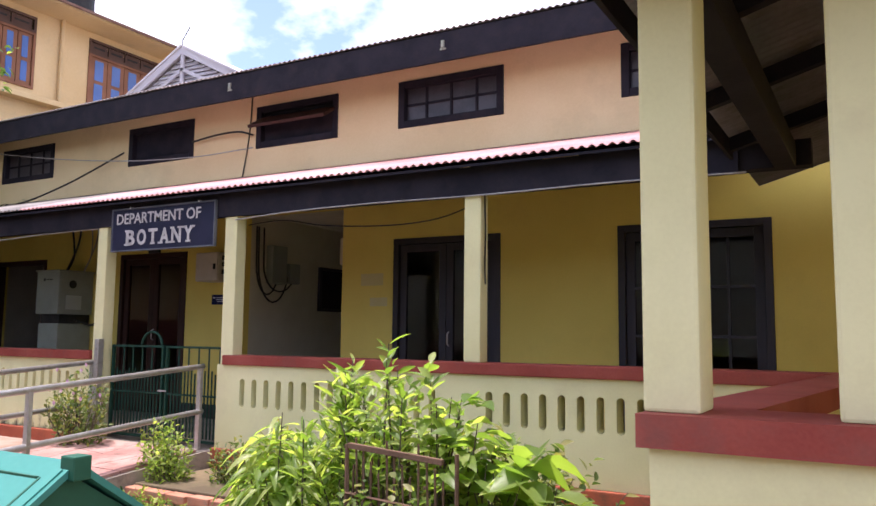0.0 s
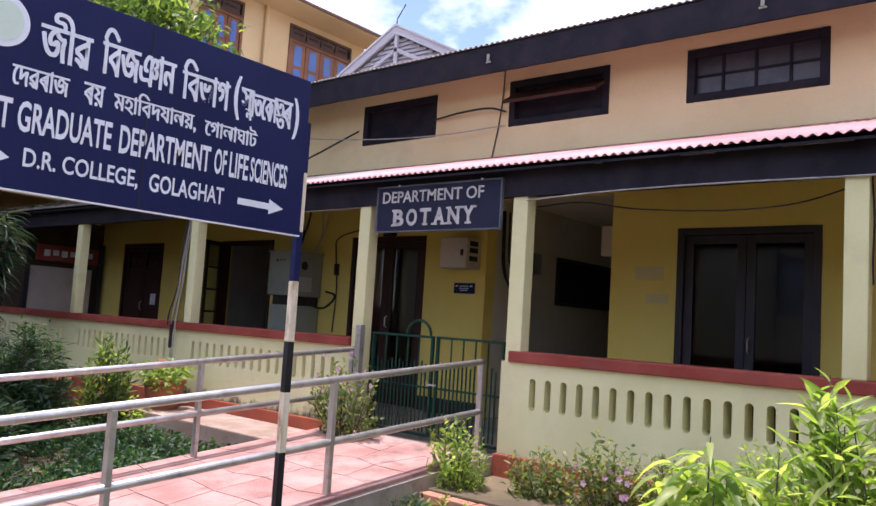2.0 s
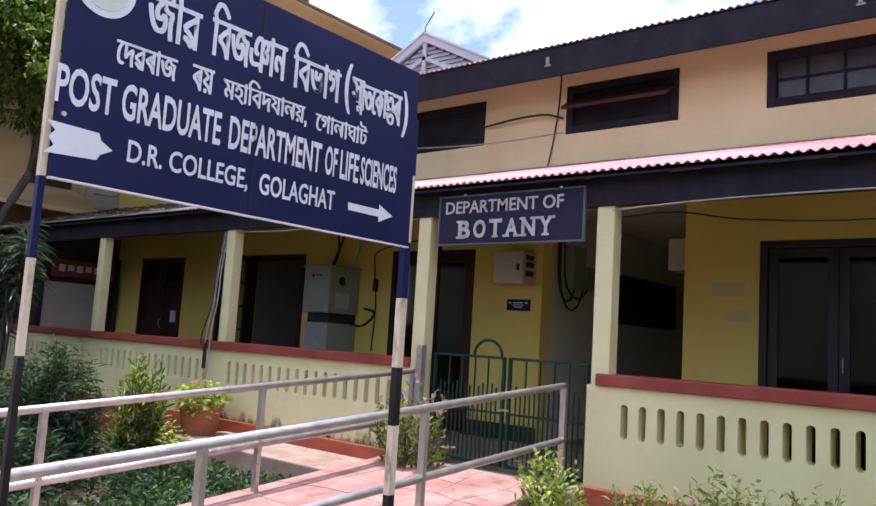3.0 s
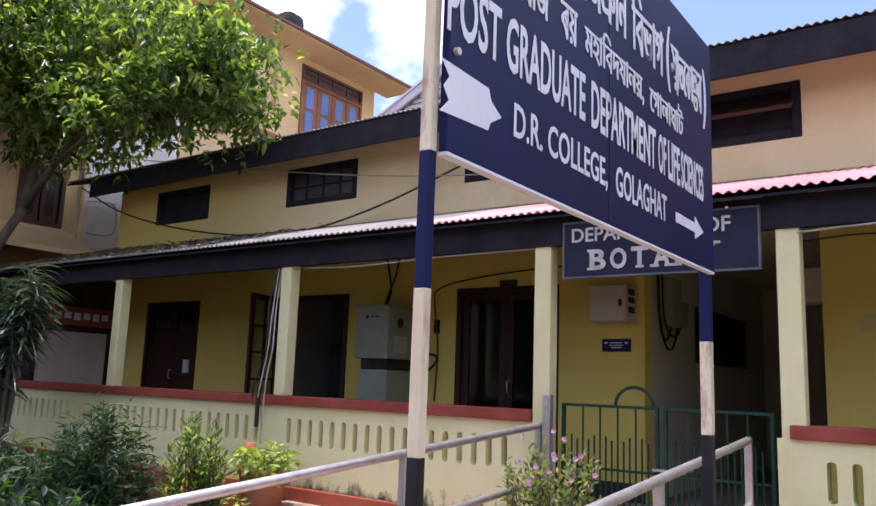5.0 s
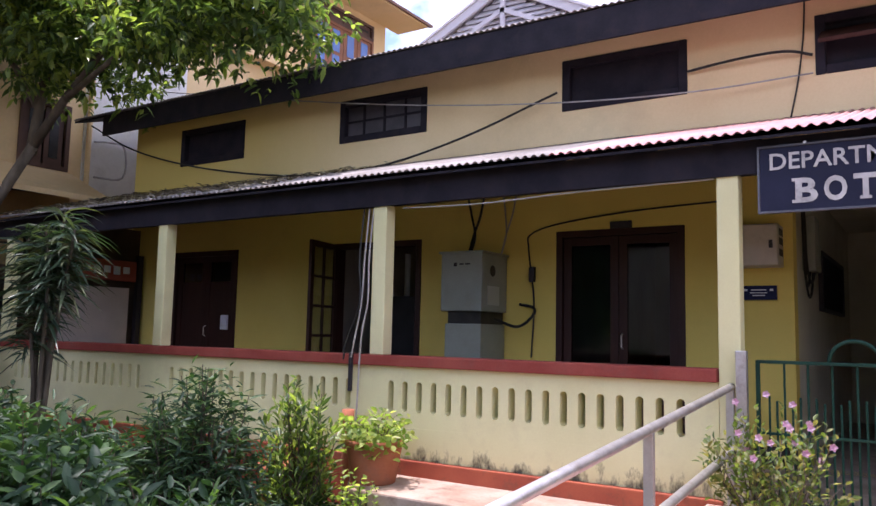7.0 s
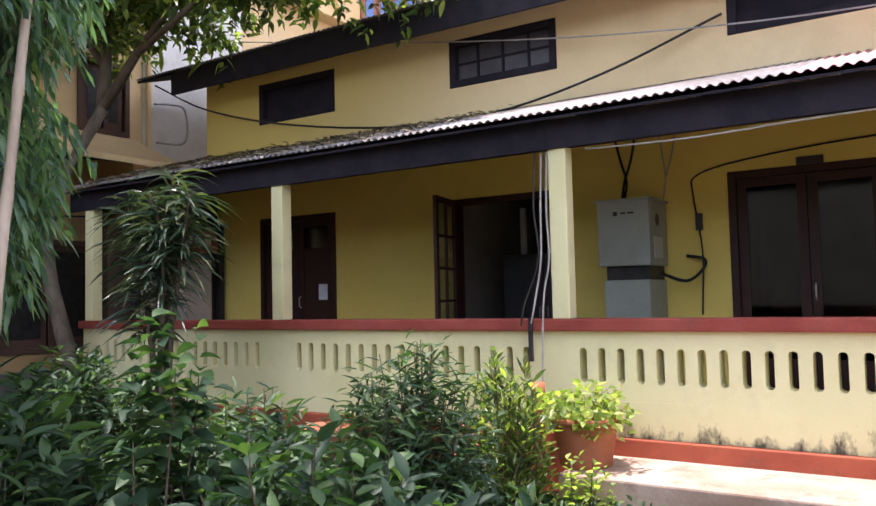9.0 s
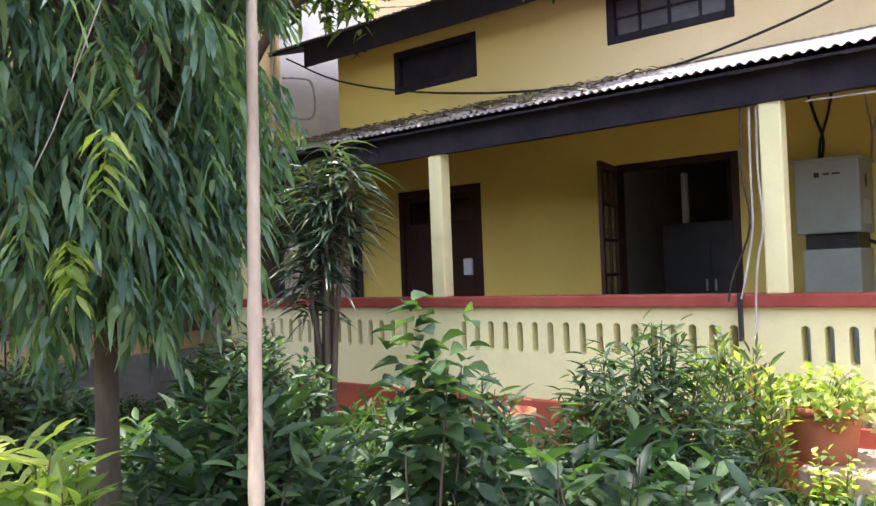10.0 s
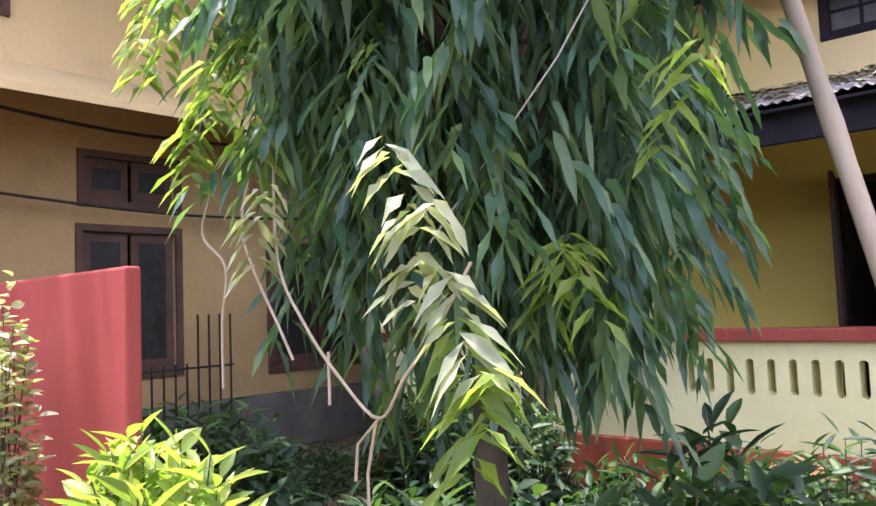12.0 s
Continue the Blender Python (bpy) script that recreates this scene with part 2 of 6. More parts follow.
CABLEGREY = grained("faded cable sheath", (0.30, 0.28, 0.26), (0.42, 0.40, 0.38), 0.6, 8, 60, 0.1)
TERRACOTTA = grained("terracotta pot", (0.31, 0.10, 0.052), (0.41, 0.15, 0.078), 0.85, 4, 60, 0.3, stain=(0.26, 0.13, 0.09), stain_amount=0.7)
BARK = grained("tree bark", (0.075, 0.058, 0.042), (0.15, 0.12, 0.09), 0.9, 6, 40, 0.8, stretch=(1, 1, 0.25))
BAMBOO = grained("dry bamboo", (0.26, 0.21, 0.155), (0.40, 0.33, 0.25), 0.75, 3, 60, 0.4, stain=(0.17, 0.125, 0.09), stain_amount=0.8, stretch=(1, 1, 0.12))
TWIG = grained("dry vine twig", (0.34, 0.26, 0.19), (0.48, 0.38, 0.29), 0.8, 6, 60, 0.2)
INSIDE = grained("dim room plaster", (0.44, 0.40, 0.33), (0.54, 0.50, 0.42), 0.9, 2, 40, 0.1)
FARWALL = grained("buff far house wall", (0.62, 0.44, 0.22), (0.70, 0.52, 0.29), 0.9, 0.5, 20, 0.1, stain=(0.45, 0.35, 0.22), stain_amount=0.5)
FARWHITE = grained("pale lilac timber paint", (0.58, 0.54, 0.58), (0.68, 0.64, 0.68), 0.8, 1, 30, 0.1)
FARBROWN = grained("brown window timber", (0.20, 0.085, 0.045), (0.27, 0.12, 0.065), 0.7, 2, 30, 0.1)
FARDARK = grained("weathered dark brown window timber", (0.075, 0.040, 0.030), (0.11, 0.062, 0.046), 0.7, 2, 30, 0.1)
BLUEPANE = grained("blue painted pane", (0.03, 0.09, 0.30), (0.05, 0.13, 0.40), 0.25, 2, 30, 0.0, spec=0.6)
REDWALL = grained("rose red garden wall", (0.40, 0.075, 0.068), (0.48, 0.10, 0.088), 0.85, 1.2, 50, 0.2, stain=(0.34, 0.10, 0.09), stain_amount=0.5)
GLASS = glass_mat("window glass", (0.42, 0.46, 0.50))
LEAF_MANGO = leaf_mat("dark drooping leaf", (0.042, 0.092, 0.068), (0.080, 0.150, 0.102), (0.16, 0.24, 0.12), 0.42, 0.3)
LEAF_TREE = leaf_mat("broad tree leaf", (0.040, 0.068, 0.028), (0.085, 0.130, 0.042), (0.25, 0.30, 0.08), 0.5, 0.33)
# Shade and sun put into two leaf colours, one darkened, one lightened.
LEAF_BUSH = leaf_mat("green shrub leaf darkened for shade", (0.015, 0.040, 0.020), (0.032, 0.070, 0.030), (0.085, 0.15, 0.05), 0.32, 0.5)
LEAF_BRIGHT = leaf_mat("yellow green leaf lightened for sun", (0.11, 0.175, 0.04), (0.21, 0.28, 0.07), (0.40, 0.42, 0.17), 0.5, 0.4)
LEAF_WEED = leaf_mat("pale weed leaf", (0.06, 0.10, 0.03), (0.12, 0.16, 0.05), (0.28, 0.25, 0.10), 0.4, 0.5)
LEAF_DRAC = leaf_mat("strap leaf", (0.02, 0.042, 0.028), (0.04, 0.07, 0.045), (0.10, 0.115, 0.065), 0.25, 0.3)
# Near-white leaf colour that stands in for glare on sunlit leaves.
LEAF_GLARE = leaf_mat("leaf whitened for sun glare", (0.22, 0.25, 0.16), (0.36, 0.38, 0.28), (0.48, 0.48, 0.36), 0.35, 0.4)
PETAL = leaf_mat("pink petal", (0.55, 0.30, 0.45), (0.70, 0.45, 0.60), (0.80, 0.65, 0.75), 0.3, 0.6, (0.5, 0.4, 1.0))
LITTER = leaf_mat("dry fallen leaf", (0.055, 0.042, 0.03), (0.12, 0.09, 0.06), (0.34, 0.29, 0.22), 0.12, 0.6)


# ---- mesh helpers ----
def mesh_ob(name, bm, material, smooth=False):
    me = bpy.data.meshes.new(name)
    bm.normal_update()
    bm.to_mesh(me)
    bm.free()
    me.materials.append(material)
    if smooth:
        me.polygons.foreach_set("use_smooth", [True] * len(me.polygons))
    return new(name, me)


def part(name, bm, material, parent, label="", smooth=False):
    ob = mesh_ob(name, bm, material, smooth)
    ob.parent = parent
    if label:
        tagged(ob, label)
    return ob


def empty(name, at, label, category, group="", kind=""):
    ob = new(name)
    ob.empty_display_size = 0.1
    ob.location = at
    bpy.context.view_layer.update()
    return tagged(ob, label, category, group, kind)


def put(name, bm, material, parent, label="", smooth=False):
    """A part given in the world's places, under a thing that stands elsewhere."""
    base, up = Vector(), parent
    while up is not None:
        base, up = base + up.location, up.parent
    bmesh.ops.translate(bm, verts=bm.verts, vec=-base)
    return part(name, bm, material, parent, label, smooth)


def box(bm, x0, x1, y0, y1, z0, z1, bevel=0.0):
    made = bmesh.ops.create_cube(bm, size=1, matrix=Matrix.LocRotScale(((x0 + x1) / 2, (y0 + y1) / 2, (z0 + z1) / 2), None, (abs(x1 - x0), abs(y1 - y0), abs(z1 - z0))))
    if bevel:
        edges = {e for v in made["verts"] for e in v.link_edges}
        bmesh.ops.bevel(bm, geom=list(edges), offset=bevel, segments=2, affect="EDGES", profile=0.6)
    return bm


def boxes(*rows, bevel=0.0):
    bm = bmesh.new()
    for r in rows:
        box(bm, *r, bevel=bevel)
    return bm


def tube(bm, points, radii, sides=8, caps=True):
    """A round bar along the points."""
    points = [Vector(p) for p in points]
    if not hasattr(radii, "__len__"):
        radii = [radii] * len(points)
    rings, side = [], None
    for i, p in enumerate(points):
        way = (points[min(i + 1, len(points) - 1)] - points[max(i - 1, 0)]).normalized()
        if side is None:
            side = way.orthogonal().normalized()
        side = (side - way * side.dot(way)).normalized()
        other = way.cross(side)
        rings.append([bm.verts.new(p + (side * math.cos(a) + other * math.sin(a)) * radii[i]) for a in (2 * math.pi * k / sides for k in range(sides))])
    for a, b in zip(rings, rings[1:]):
        for k in range(sides):
            bm.faces.new((a[k], a[(k + 1) % sides], b[(k + 1) % sides], b[k]))
    if caps:
        bm.faces.new(rings[0][::-1])
        bm.faces.new(rings[-1])
    return bm


def eased(points, steps=5):
    """The same line with its corners rounded, as a slack cable lies."""
    p = [Vector(q) for q in points]
    p = [p[0] * 2 - p[1]] + p + [p[-1] * 2 - p[-2]]
    out = []
    for a, b, c, d in zip(p, p[1:], p[2:], p[3:]):
        for k in range(steps):
            t = k / steps
            out.append(0.5 * (2 * b + (c - a) * t + (2 * a - 5 * b + 4 * c - d) * t * t + (3 * b - a - 3 * c + d) * t ** 3))
    return out + [p[-2]]


def bar(points, radii, sides=8):
    if 4 <= len(points) < 12 and not hasattr(radii, "__len__"):
        points = eased(points)
    return tube(bmesh.new(), points, radii, sides)


def prism(bm, outline, axis, a, b):
    """A flat outline pushed from a to b along an axis: the outline holds the two other coordinates in order."""
    def at(u, v, w):
        return (w, u, v) if axis == "x" else (u, w, v) if axis == "y" else (u, v, w)
    lo, hi = [bm.verts.new(at(u, v, a)) for u, v in outline], [bm.verts.new(at(u, v, b)) for u, v in outline]
    bm.faces.new(lo)
    bm.faces.new(hi[::-1])
    for i in range(len(lo)):
        j = (i + 1) % len(lo)
        bm.faces.new((lo[j], lo[i], hi[i], hi[j]))
    bmesh.ops.recalc_face_normals(bm, faces=bm.faces)
    return bm


def pierced(u0, u1, z0, z1, w0, w1, holes, axis="y"):
    """A wall slab with rectangular openings (ua, ub, za, zb) that go through it. axis: the way it faces."""
    bm = bmesh.new()
    us = sorted({u0, u1, *(h[0] for h in holes), *(h[1] for h in holes)})
    zs = sorted({z0, z1, *(h[2] for h in holes), *(h[3] for h in holes)})
    us, zs = [u for u in us if u0 <= u <= u1], [z for z in zs if z0 <= z <= z1]

    def solid(i, k):
        if not (0 <= i < len(us) - 1 and 0 <= k < len(zs) - 1):
            return False
        u, z = (us[i] + us[i + 1]) / 2, (zs[k] + zs[k + 1]) / 2
        return not any(h[0] < u < h[1] and h[2] < z < h[3] for h in holes)
    known = {}

    def v(u, w, z):
        key = (u, w, z)
        if key not in known:
            known[key] = bm.verts.new((u, w, z) if axis == "y" else (w, u, z))
        return known[key]
    for i in range(len(us) - 1):
        for k in range(len(zs) - 1):
            if not solid(i, k):
                continue
            a, b, c, d = us[i], us[i + 1], zs[k], zs[k + 1]
            bm.faces.new((v(a, w0, c), v(b, w0, c), v(b, w0, d), v(a, w0, d)))
            bm.faces.new((v(a, w1, c), v(a, w1, d), v(b, w1, d), v(b, w1, c)))
            if not solid(i - 1, k):
                bm.faces.new((v(a, w0, c), v(a, w0, d), v(a, w1, d), v(a, w1, c)))
            if not solid(i + 1, k):
                bm.faces.new((v(b, w0, c), v(b, w1, c), v(b, w1, d), v(b, w0, d)))
            if not solid(i, k - 1):
                bm.faces.new((v(a, w0, c), v(a, w1, c), v(b, w1, c), v(b, w0, c)))
            if not solid(i, k + 1):
                bm.faces.new((v(a, w0, d), v(b, w0, d), v(b, w1, d), v(a, w1, d)))
    bmesh.ops.recalc_face_normals(bm, faces=bm.faces)
    return bm


def sheet(x0, x1, low, high, pitch=0.076, depth=0.011, across="x"):
    """A corrugated sheet from its low edge (place, z) to its high edge, ribs running up the slope."""
    bm = bmesh.new()
    n = int(abs(x1 - x0) / pitch * 8)
    rows = []
    for (y, z), drop in ((low, 0), (high, 0), (high, 0.004), (low, 0.004)):
        rows.append([])
        for i in range(n + 1):
            x = x0 + (x1 - x0) * i / n
            zz = z + depth * math.sin(2 * math.pi * x / pitch) - drop
            rows[-1].append(bm.verts.new((x, y, zz) if across == "x" else (y, x, zz)))
    for a, b in zip(rows, rows[1:] + rows[:1]):
        for i in range(n):
            bm.faces.new((a[i], a[i + 1], b[i + 1], b[i]))
    bmesh.ops.recalc_face_normals(bm, faces=bm.faces)
    return bm


def structure(ob, label, category=""):
    return tagged(ob, label, category, "", "structure")


def leaves(name, at, way, up, size, wide, material, parent=None, fold=0.25, droop=0.15, wave=0.0):
    """One mesh of single leaves: each at a place, pointing a way, its upper face up, folded along its rib."""
    at, way, up = np.asarray(at, float), np.asarray(way, float), np.asarray(up, float)
    n = len(at)
    size = np.broadcast_to(np.asarray(size, float), (n,))[:, None]
    wide = np.broadcast_to(np.asarray(wide, float), (n,))[:, None]
    way = way / np.linalg.norm(way, axis=1, keepdims=True)
    side = np.cross(way, up)
    side /= np.maximum(np.linalg.norm(side, axis=1, keepdims=True), 1e-6)
    nor = np.cross(side, way)
    down = np.array([[0, 0, -1.0]])
    v = np.empty((n, 11, 3))
    lift = nor * wide * fold
    flip = np.where(np.arange(n) % 2 == 0, 1.0, -1.0)[:, None] * nor * wide * wave
    v[:, 0] = at
    for k, (s, w, f) in enumerate(((0.2, 0.36, 0.8), (0.45, 0.5, 1.0), (0.73, 0.33, 0.7))):
        mid = at + way * size * s + down * size * droop * s * s
        turn = flip * (1.0, -1.0, 1.0)[k]
        v[:, 1 + 3 * k] = mid + side * wide * w + lift * f + turn
        v[:, 2 + 3 * k] = mid
        v[:, 3 + 3 * k] = mid - side * wide * w + lift * f - turn
    v[:, 10] = at + way * size + down * size * droop
    tris = [[0, 2, 1], [0, 3, 2]]
    for k in (1, 4):
        tris += [[k, k + 1, k + 4], [k, k + 4, k + 3], [k + 1, k + 2, k + 5], [k + 1, k + 5, k + 4]]
    tris = np.array(tris + [[7, 8, 10], [8, 9, 10]])
    faces = (np.arange(n)[:, None, None] * 11 + tris[None]).reshape(-1, 3)
    me = bpy.data.meshes.new(name)
    me.vertices.add(n * 11)
    me.vertices.foreach_set("co", v.reshape(-1))
    me.loops.add(len(faces) * 3)
    me.loops.foreach_set("vertex_index", faces.reshape(-1).astype(np.int32))
    me.polygons.add(len(faces))
    me.polygons.foreach_set("loop_start", np.arange(0, len(faces) * 3, 3, dtype=np.int32))
    me.polygons.foreach_set("use_smooth", np.ones(len(faces), bool))
    me.update(calc_edges=True)
    me.materials.append(material)
    ob = new(name, me)
    if parent is not None:
        ob.parent = parent
    return ob


def unit(rng, n):
    d = rng.normal(size=(n, 3))
    return d / np.linalg.norm(d, axis=1, keepdims=True)


def lettering(text, height, width, m, material, parent, name="lettering", label="", bold=0.0, deep=0.004, stroke=0.0):
    """Flat raised letters of the built-in font, scaled to a height and a width, at the pose m (x along the line, z out of the board)."""
    cu = bpy.data.curves.new(name, "FONT")
    cu.body, cu.extrude, cu.offset, cu.resolution_u = text, 0.002, bold, 3
    tmp = bpy.data.objects.new(name, cu)
    scene.collection.objects.link(tmp)
    bpy.context.view_layer.update()
    me = bpy.data.meshes.new_from_object(tmp.evaluated_get(bpy.context.evaluated_depsgraph_get()))
    bpy.data.objects.remove(tmp)
    co = np.empty(len(me.vertices) * 3)
    me.vertices.foreach_get("co", co)
    co = co.reshape(-1, 3)
    lo, hi = co.min(0), co.max(0)
    co = (co - lo) / np.maximum(hi - lo, 1e-6) * np.array([width, height, deep])
    me.vertices.foreach_set("co", co.reshape(-1))
    if stroke:
        bm = bmesh.new()
        for k in (-1, 0, 1):
            me.transform(Matrix.Translation((-stroke if k < 0 else stroke, 0, 0.0002 * (k > -1))))
            bm.from_mesh(me)
        bm.to_mesh(me)
        bm.free()
    me.transform(m)
    me.materials.clear()
    me.materials.append(material)
    ob = new(name, me)
    ob.parent = parent
    if parent is not None:
        me.transform(Matrix.Translation(-parent.matrix_world.translation))
    if label:
        tagged(ob, label)
    return ob

# ---- setting: ground, floors, walls, roofs ----
XL, XR = -16.95, 3.6
WALL = 7.6
BAYS = [(-15.90, -14.57), (-12.82, -11.50), (-9.78, -8.44), (-5.10, -3.75), (-2.48, -1.07)]
UPPERS = [(-15.855, -14.575), (-12.775, -11.495), (-9.69, -8.425), (-7.225, -5.965), (-5.03, -3.74), (-2.39, -1.115)]
PASSAGE = (-7.48, -5.83)
FLOOR = 0.42

gm = bmesh.new()
bmesh.ops.create_grid(gm, x_segments=80, y_segments=80, size=1.0)
for v in gm.verts:
    u, w = v.co.x, v.co.y
    v.co = Vector((-6 + math.copysign(abs(u) ** 3, u) * 900, 4 + math.copysign(abs(w) ** 3, w) * 900, 0))
    if -9 < v.co.y < 5 and -40 < v.co.x < 20:
        v.co.z = 0.03 * noise.noise(v.co * 0.9) - 0.02
structure(mesh_ob("ground", gm, SOIL), "bare garden soil with leaf litter and weeds", "ground")

structure(mesh_ob("wall_main", pierced(XL, XR, 0, 4.95, WALL, WALL + 0.2,
    [(*b, FLOOR, 2.63) for b in BAYS] + [(*PASSAGE, FLOOR, 3.06)] + [(*u, 3.95, 4.445) for u in UPPERS]), YELLOW),
    "yellow painted masonry wall behind the veranda", "wall")
# a skin on the same upper wall, roof-bounced light put into its paler paint
structure(mesh_ob("wall_upper", pierced(XL - 0.004, XR, 3.30, 4.95, WALL - 0.012, WALL - 0.002, [(*u, 3.95, 4.445) for u in UPPERS]), UPPER),
    "pale ochre painted clerestory wall", "wall")
structure(mesh_ob("wall_end", boxes((XL, XL + 0.2, WALL + 0.2, 13.0, 0, 4.95)), UPPER), "pale ochre end wall of the block", "wall")
structure(mesh_ob("wall_back", boxes((XL, XR, 13.0, 13.2, 0, 4.95)), INSIDE), "plain rear wall of the rooms", "wall")
structure(mesh_ob("ceiling", boxes((XL + 0.2, XR, WALL + 0.2, 13.0, 4.75, 4.85)), INSIDE), "dim plaster ceiling of the rooms", "ceiling")
structure(mesh_ob("floor", boxes((XL, XR, 5.66, 13.0, 0.02, FLOOR)), CONCRETE), "grey cement veranda floor", "floor")
for i, x in enumerate((-13.6, -10.55, PASSAGE[0] - 0.15, PASSAGE[1], -3.2)):
    structure(mesh_ob("wall_partition_%d" % (i + 1), boxes((x, x + 0.15, WALL + 0.2, 13.0, FLOOR, 4.75)), INSIDE if i not in (2, 3) else PASSAGEPALE),
        "plastered partition wall between rooms", "wall")
structure(mesh_ob("wall_passage_end", boxes((PASSAGE[0], PASSAGE[1], 12.6, 12.7, FLOOR, 4.75)), PASSAGEPALE), "dim wall at the end of the passage", "wall")
structure(mesh_ob("ceiling_passage", boxes((PASSAGE[0], PASSAGE[1], WALL + 0.2, 12.6, 3.1, 3.16)), PASSAGEPALE), "dark timber passage ceiling", "ceiling")

for xa, xb in ((-14.56, -12.83), (-11.49, -9.79), (-8.43, PASSAGE[0]), (PASSAGE[1], -5.11), (-3.74, -2.49)):
    structure(mesh_ob("trim_skirting", boxes((xa, xb, WALL - 0.012, WALL - 0.001, FLOOR, 0.60)), SKIRT), "dark painted skirting along the veranda wall", "skirting")

# ---- veranda columns ----
COLS = [(-16.87, -16.72), (-13.74, -13.59), (-10.71, -10.56), (-7.685, -7.535), (-5.795, -5.64), (-3.16, -3.01)]


def column(x0, x1, y0, y1, z0, z1, label):
    bm = boxes((x0, x1, y0, y1, z0, z1), bevel=0.012)
    ob = mesh_ob("column", bm, CREAM)
    return tagged(ob, label, "column", "veranda columns", "structure")


for i, (a, b) in enumerate(COLS):
    low = 0.02 if i in (3, 4) else 1.33
    column(a, b, 5.63, 5.765, low, 2.68, "square cream painted veranda column under dark eave beam" if low > 1 else "square cream column beside the gate, down to the ground")


# ---- pierced parapet: slots with round ends ----
def slotted(x0, x1, z0, z1, y0, y1, slots, half=0.031, zs=(0.845, 1.11)):
    """A parapet with upright round-ended slots right through it."""
    bm = bmesh.new()
    mids = [(a + b) / 2 for a, b in zip(slots, slots[1:])]
    cuts = [x0, *([] if not slots else [slots[0] - 0.075]), *mids, *([] if not slots else [slots[-1] + 0.075]), x1]

    def quad(a, b, c, d, y, flip):
        vs = [bm.verts.new((a, y, c)), bm.verts.new((b, y, c)), bm.verts.new((b, y, d)), bm.verts.new((a, y, d))]
        bm.faces.new(vs[::-1] if flip else vs)
    for y, flip in ((y0, False), (y1, True)):
        quad(x0, cuts[1] if slots else x1, z0, z1, y, flip)
        if slots:
            quad(cuts[-2], x1, z0, z1, y, flip)
    for s, a, b in zip(slots, cuts[1:-2], cuts[2:-1]):
        n = 16
        ring = []
        for k in range(n):
            t = 2 * math.pi * (k + 0.5) / n
            c, q = math.cos(t), math.sin(t)
            ring.append((s + half * c, (zs[1] - half if q > 0 else zs[0] + half) + half * q))
        outer = []
        for k in range(n):
            t = 2 * math.pi * (k + 0.5) / n
            c, q = math.cos(t), math.sin(t)
            m = max(abs(c), abs(q))
            c, q = c / m, q / m
            outer.append(((s + (b - s) * c) if c > 0 else (s + (s - a) * c), (z0 + z1) / 2 + (z1 - z0) / 2 * q))
        for y, flip in ((y0, False), (y1, True)):
            vi, vo = [bm.verts.new((u, y, w)) for u, w in ring], [bm.verts.new((u, y, w)) for u, w in outer]
            for k in range(n):
                j = (k + 1) % n
                f = (vi[k], vo[k], vo[j], vi[j])
                bm.faces.new(f[::-1] if flip else f)
            for k in (1, 5, 9, 13):
                j = k + 1
                (ua, wa), (ub, wb) = outer[k], outer[j]
                if abs(ua - ub) > 1e-6 and abs(wa - wb) > 1e-6:
                    corner = bm.verts.new((max(ua, ub) if ua + ub > 2 * s else min(ua, ub), y, max(wa, wb) if wa + wb > z0 + z1 else min(wa, wb)))
                    f = (vo[k], corner, vo[j])
                    bm.faces.new(f[::-1] if flip else f)
        va, vb = [bm.verts.new((u, y0, w)) for u, w in ring], [bm.verts.new((u, y1, w)) for u, w in ring]
        for k in range(n):
            j = (k + 1) % n
            bm.faces.new((va[k], va[j], vb[j], vb[k]))
    for a, b, c, d in (((x0, z0), (x1, z0), (x1, z0), (x0, z0)), ((x0, z1), (x1, z1), (x1, z1), (x0, z1)), ((x0, z0), (x0, z1), (x0, z1), (x0, z0)), ((x1, z0), (x1, z1), (x1, z1), (x1, z0))):
        bm.faces.new([bm.verts.new((a[0], y0, a[1])), bm.verts.new((b[0], y0, b[1])), bm.verts.new((c[0], y1, c[1])), bm.verts.new((d[0], y1, d[1]))])
    bmesh.ops.remove_doubles(bm, verts=bm.verts, dist=0.0005)
    return bm


def spaced(a, b, n):
    return [a + (b - a) * i / (n - 1) for i in range(n)]


PARAPETS = [(-16.92, -13.64, spaced(-16.45, -13.97, 17)), (-13.64, -10.63, spaced(-13.40, -10.95, 17)), (-10.63, -7.69, spaced(-10.47, -7.95, 18)),
            (-5.61, -3.16, spaced(-5.50, -3.44, 15)), (-3.16, -0.55, spaced(-2.93, -0.85, 15))]
for x0, x1, slots in PARAPETS:
    front = 5.6275 if x0 > -6 else 5.645
    structure(mesh_ob("parapet_wall", slotted(-5.825 if -6 < x0 < -5 else x0, x1, 0.44, 1.24, front, 5.80, slots), CREAM), "cream painted parapet pierced with upright round-ended slots", "parapet")
for x0, x1 in ((-16.96, -7.69), (-5.74, -0.5)):
    structure(mesh_ob("trim_coping", boxes((x0, x1, 5.595, 5.86, 1.237, 1.33), bevel=0.012), RED), "dull red painted coping on the parapet", "coping")
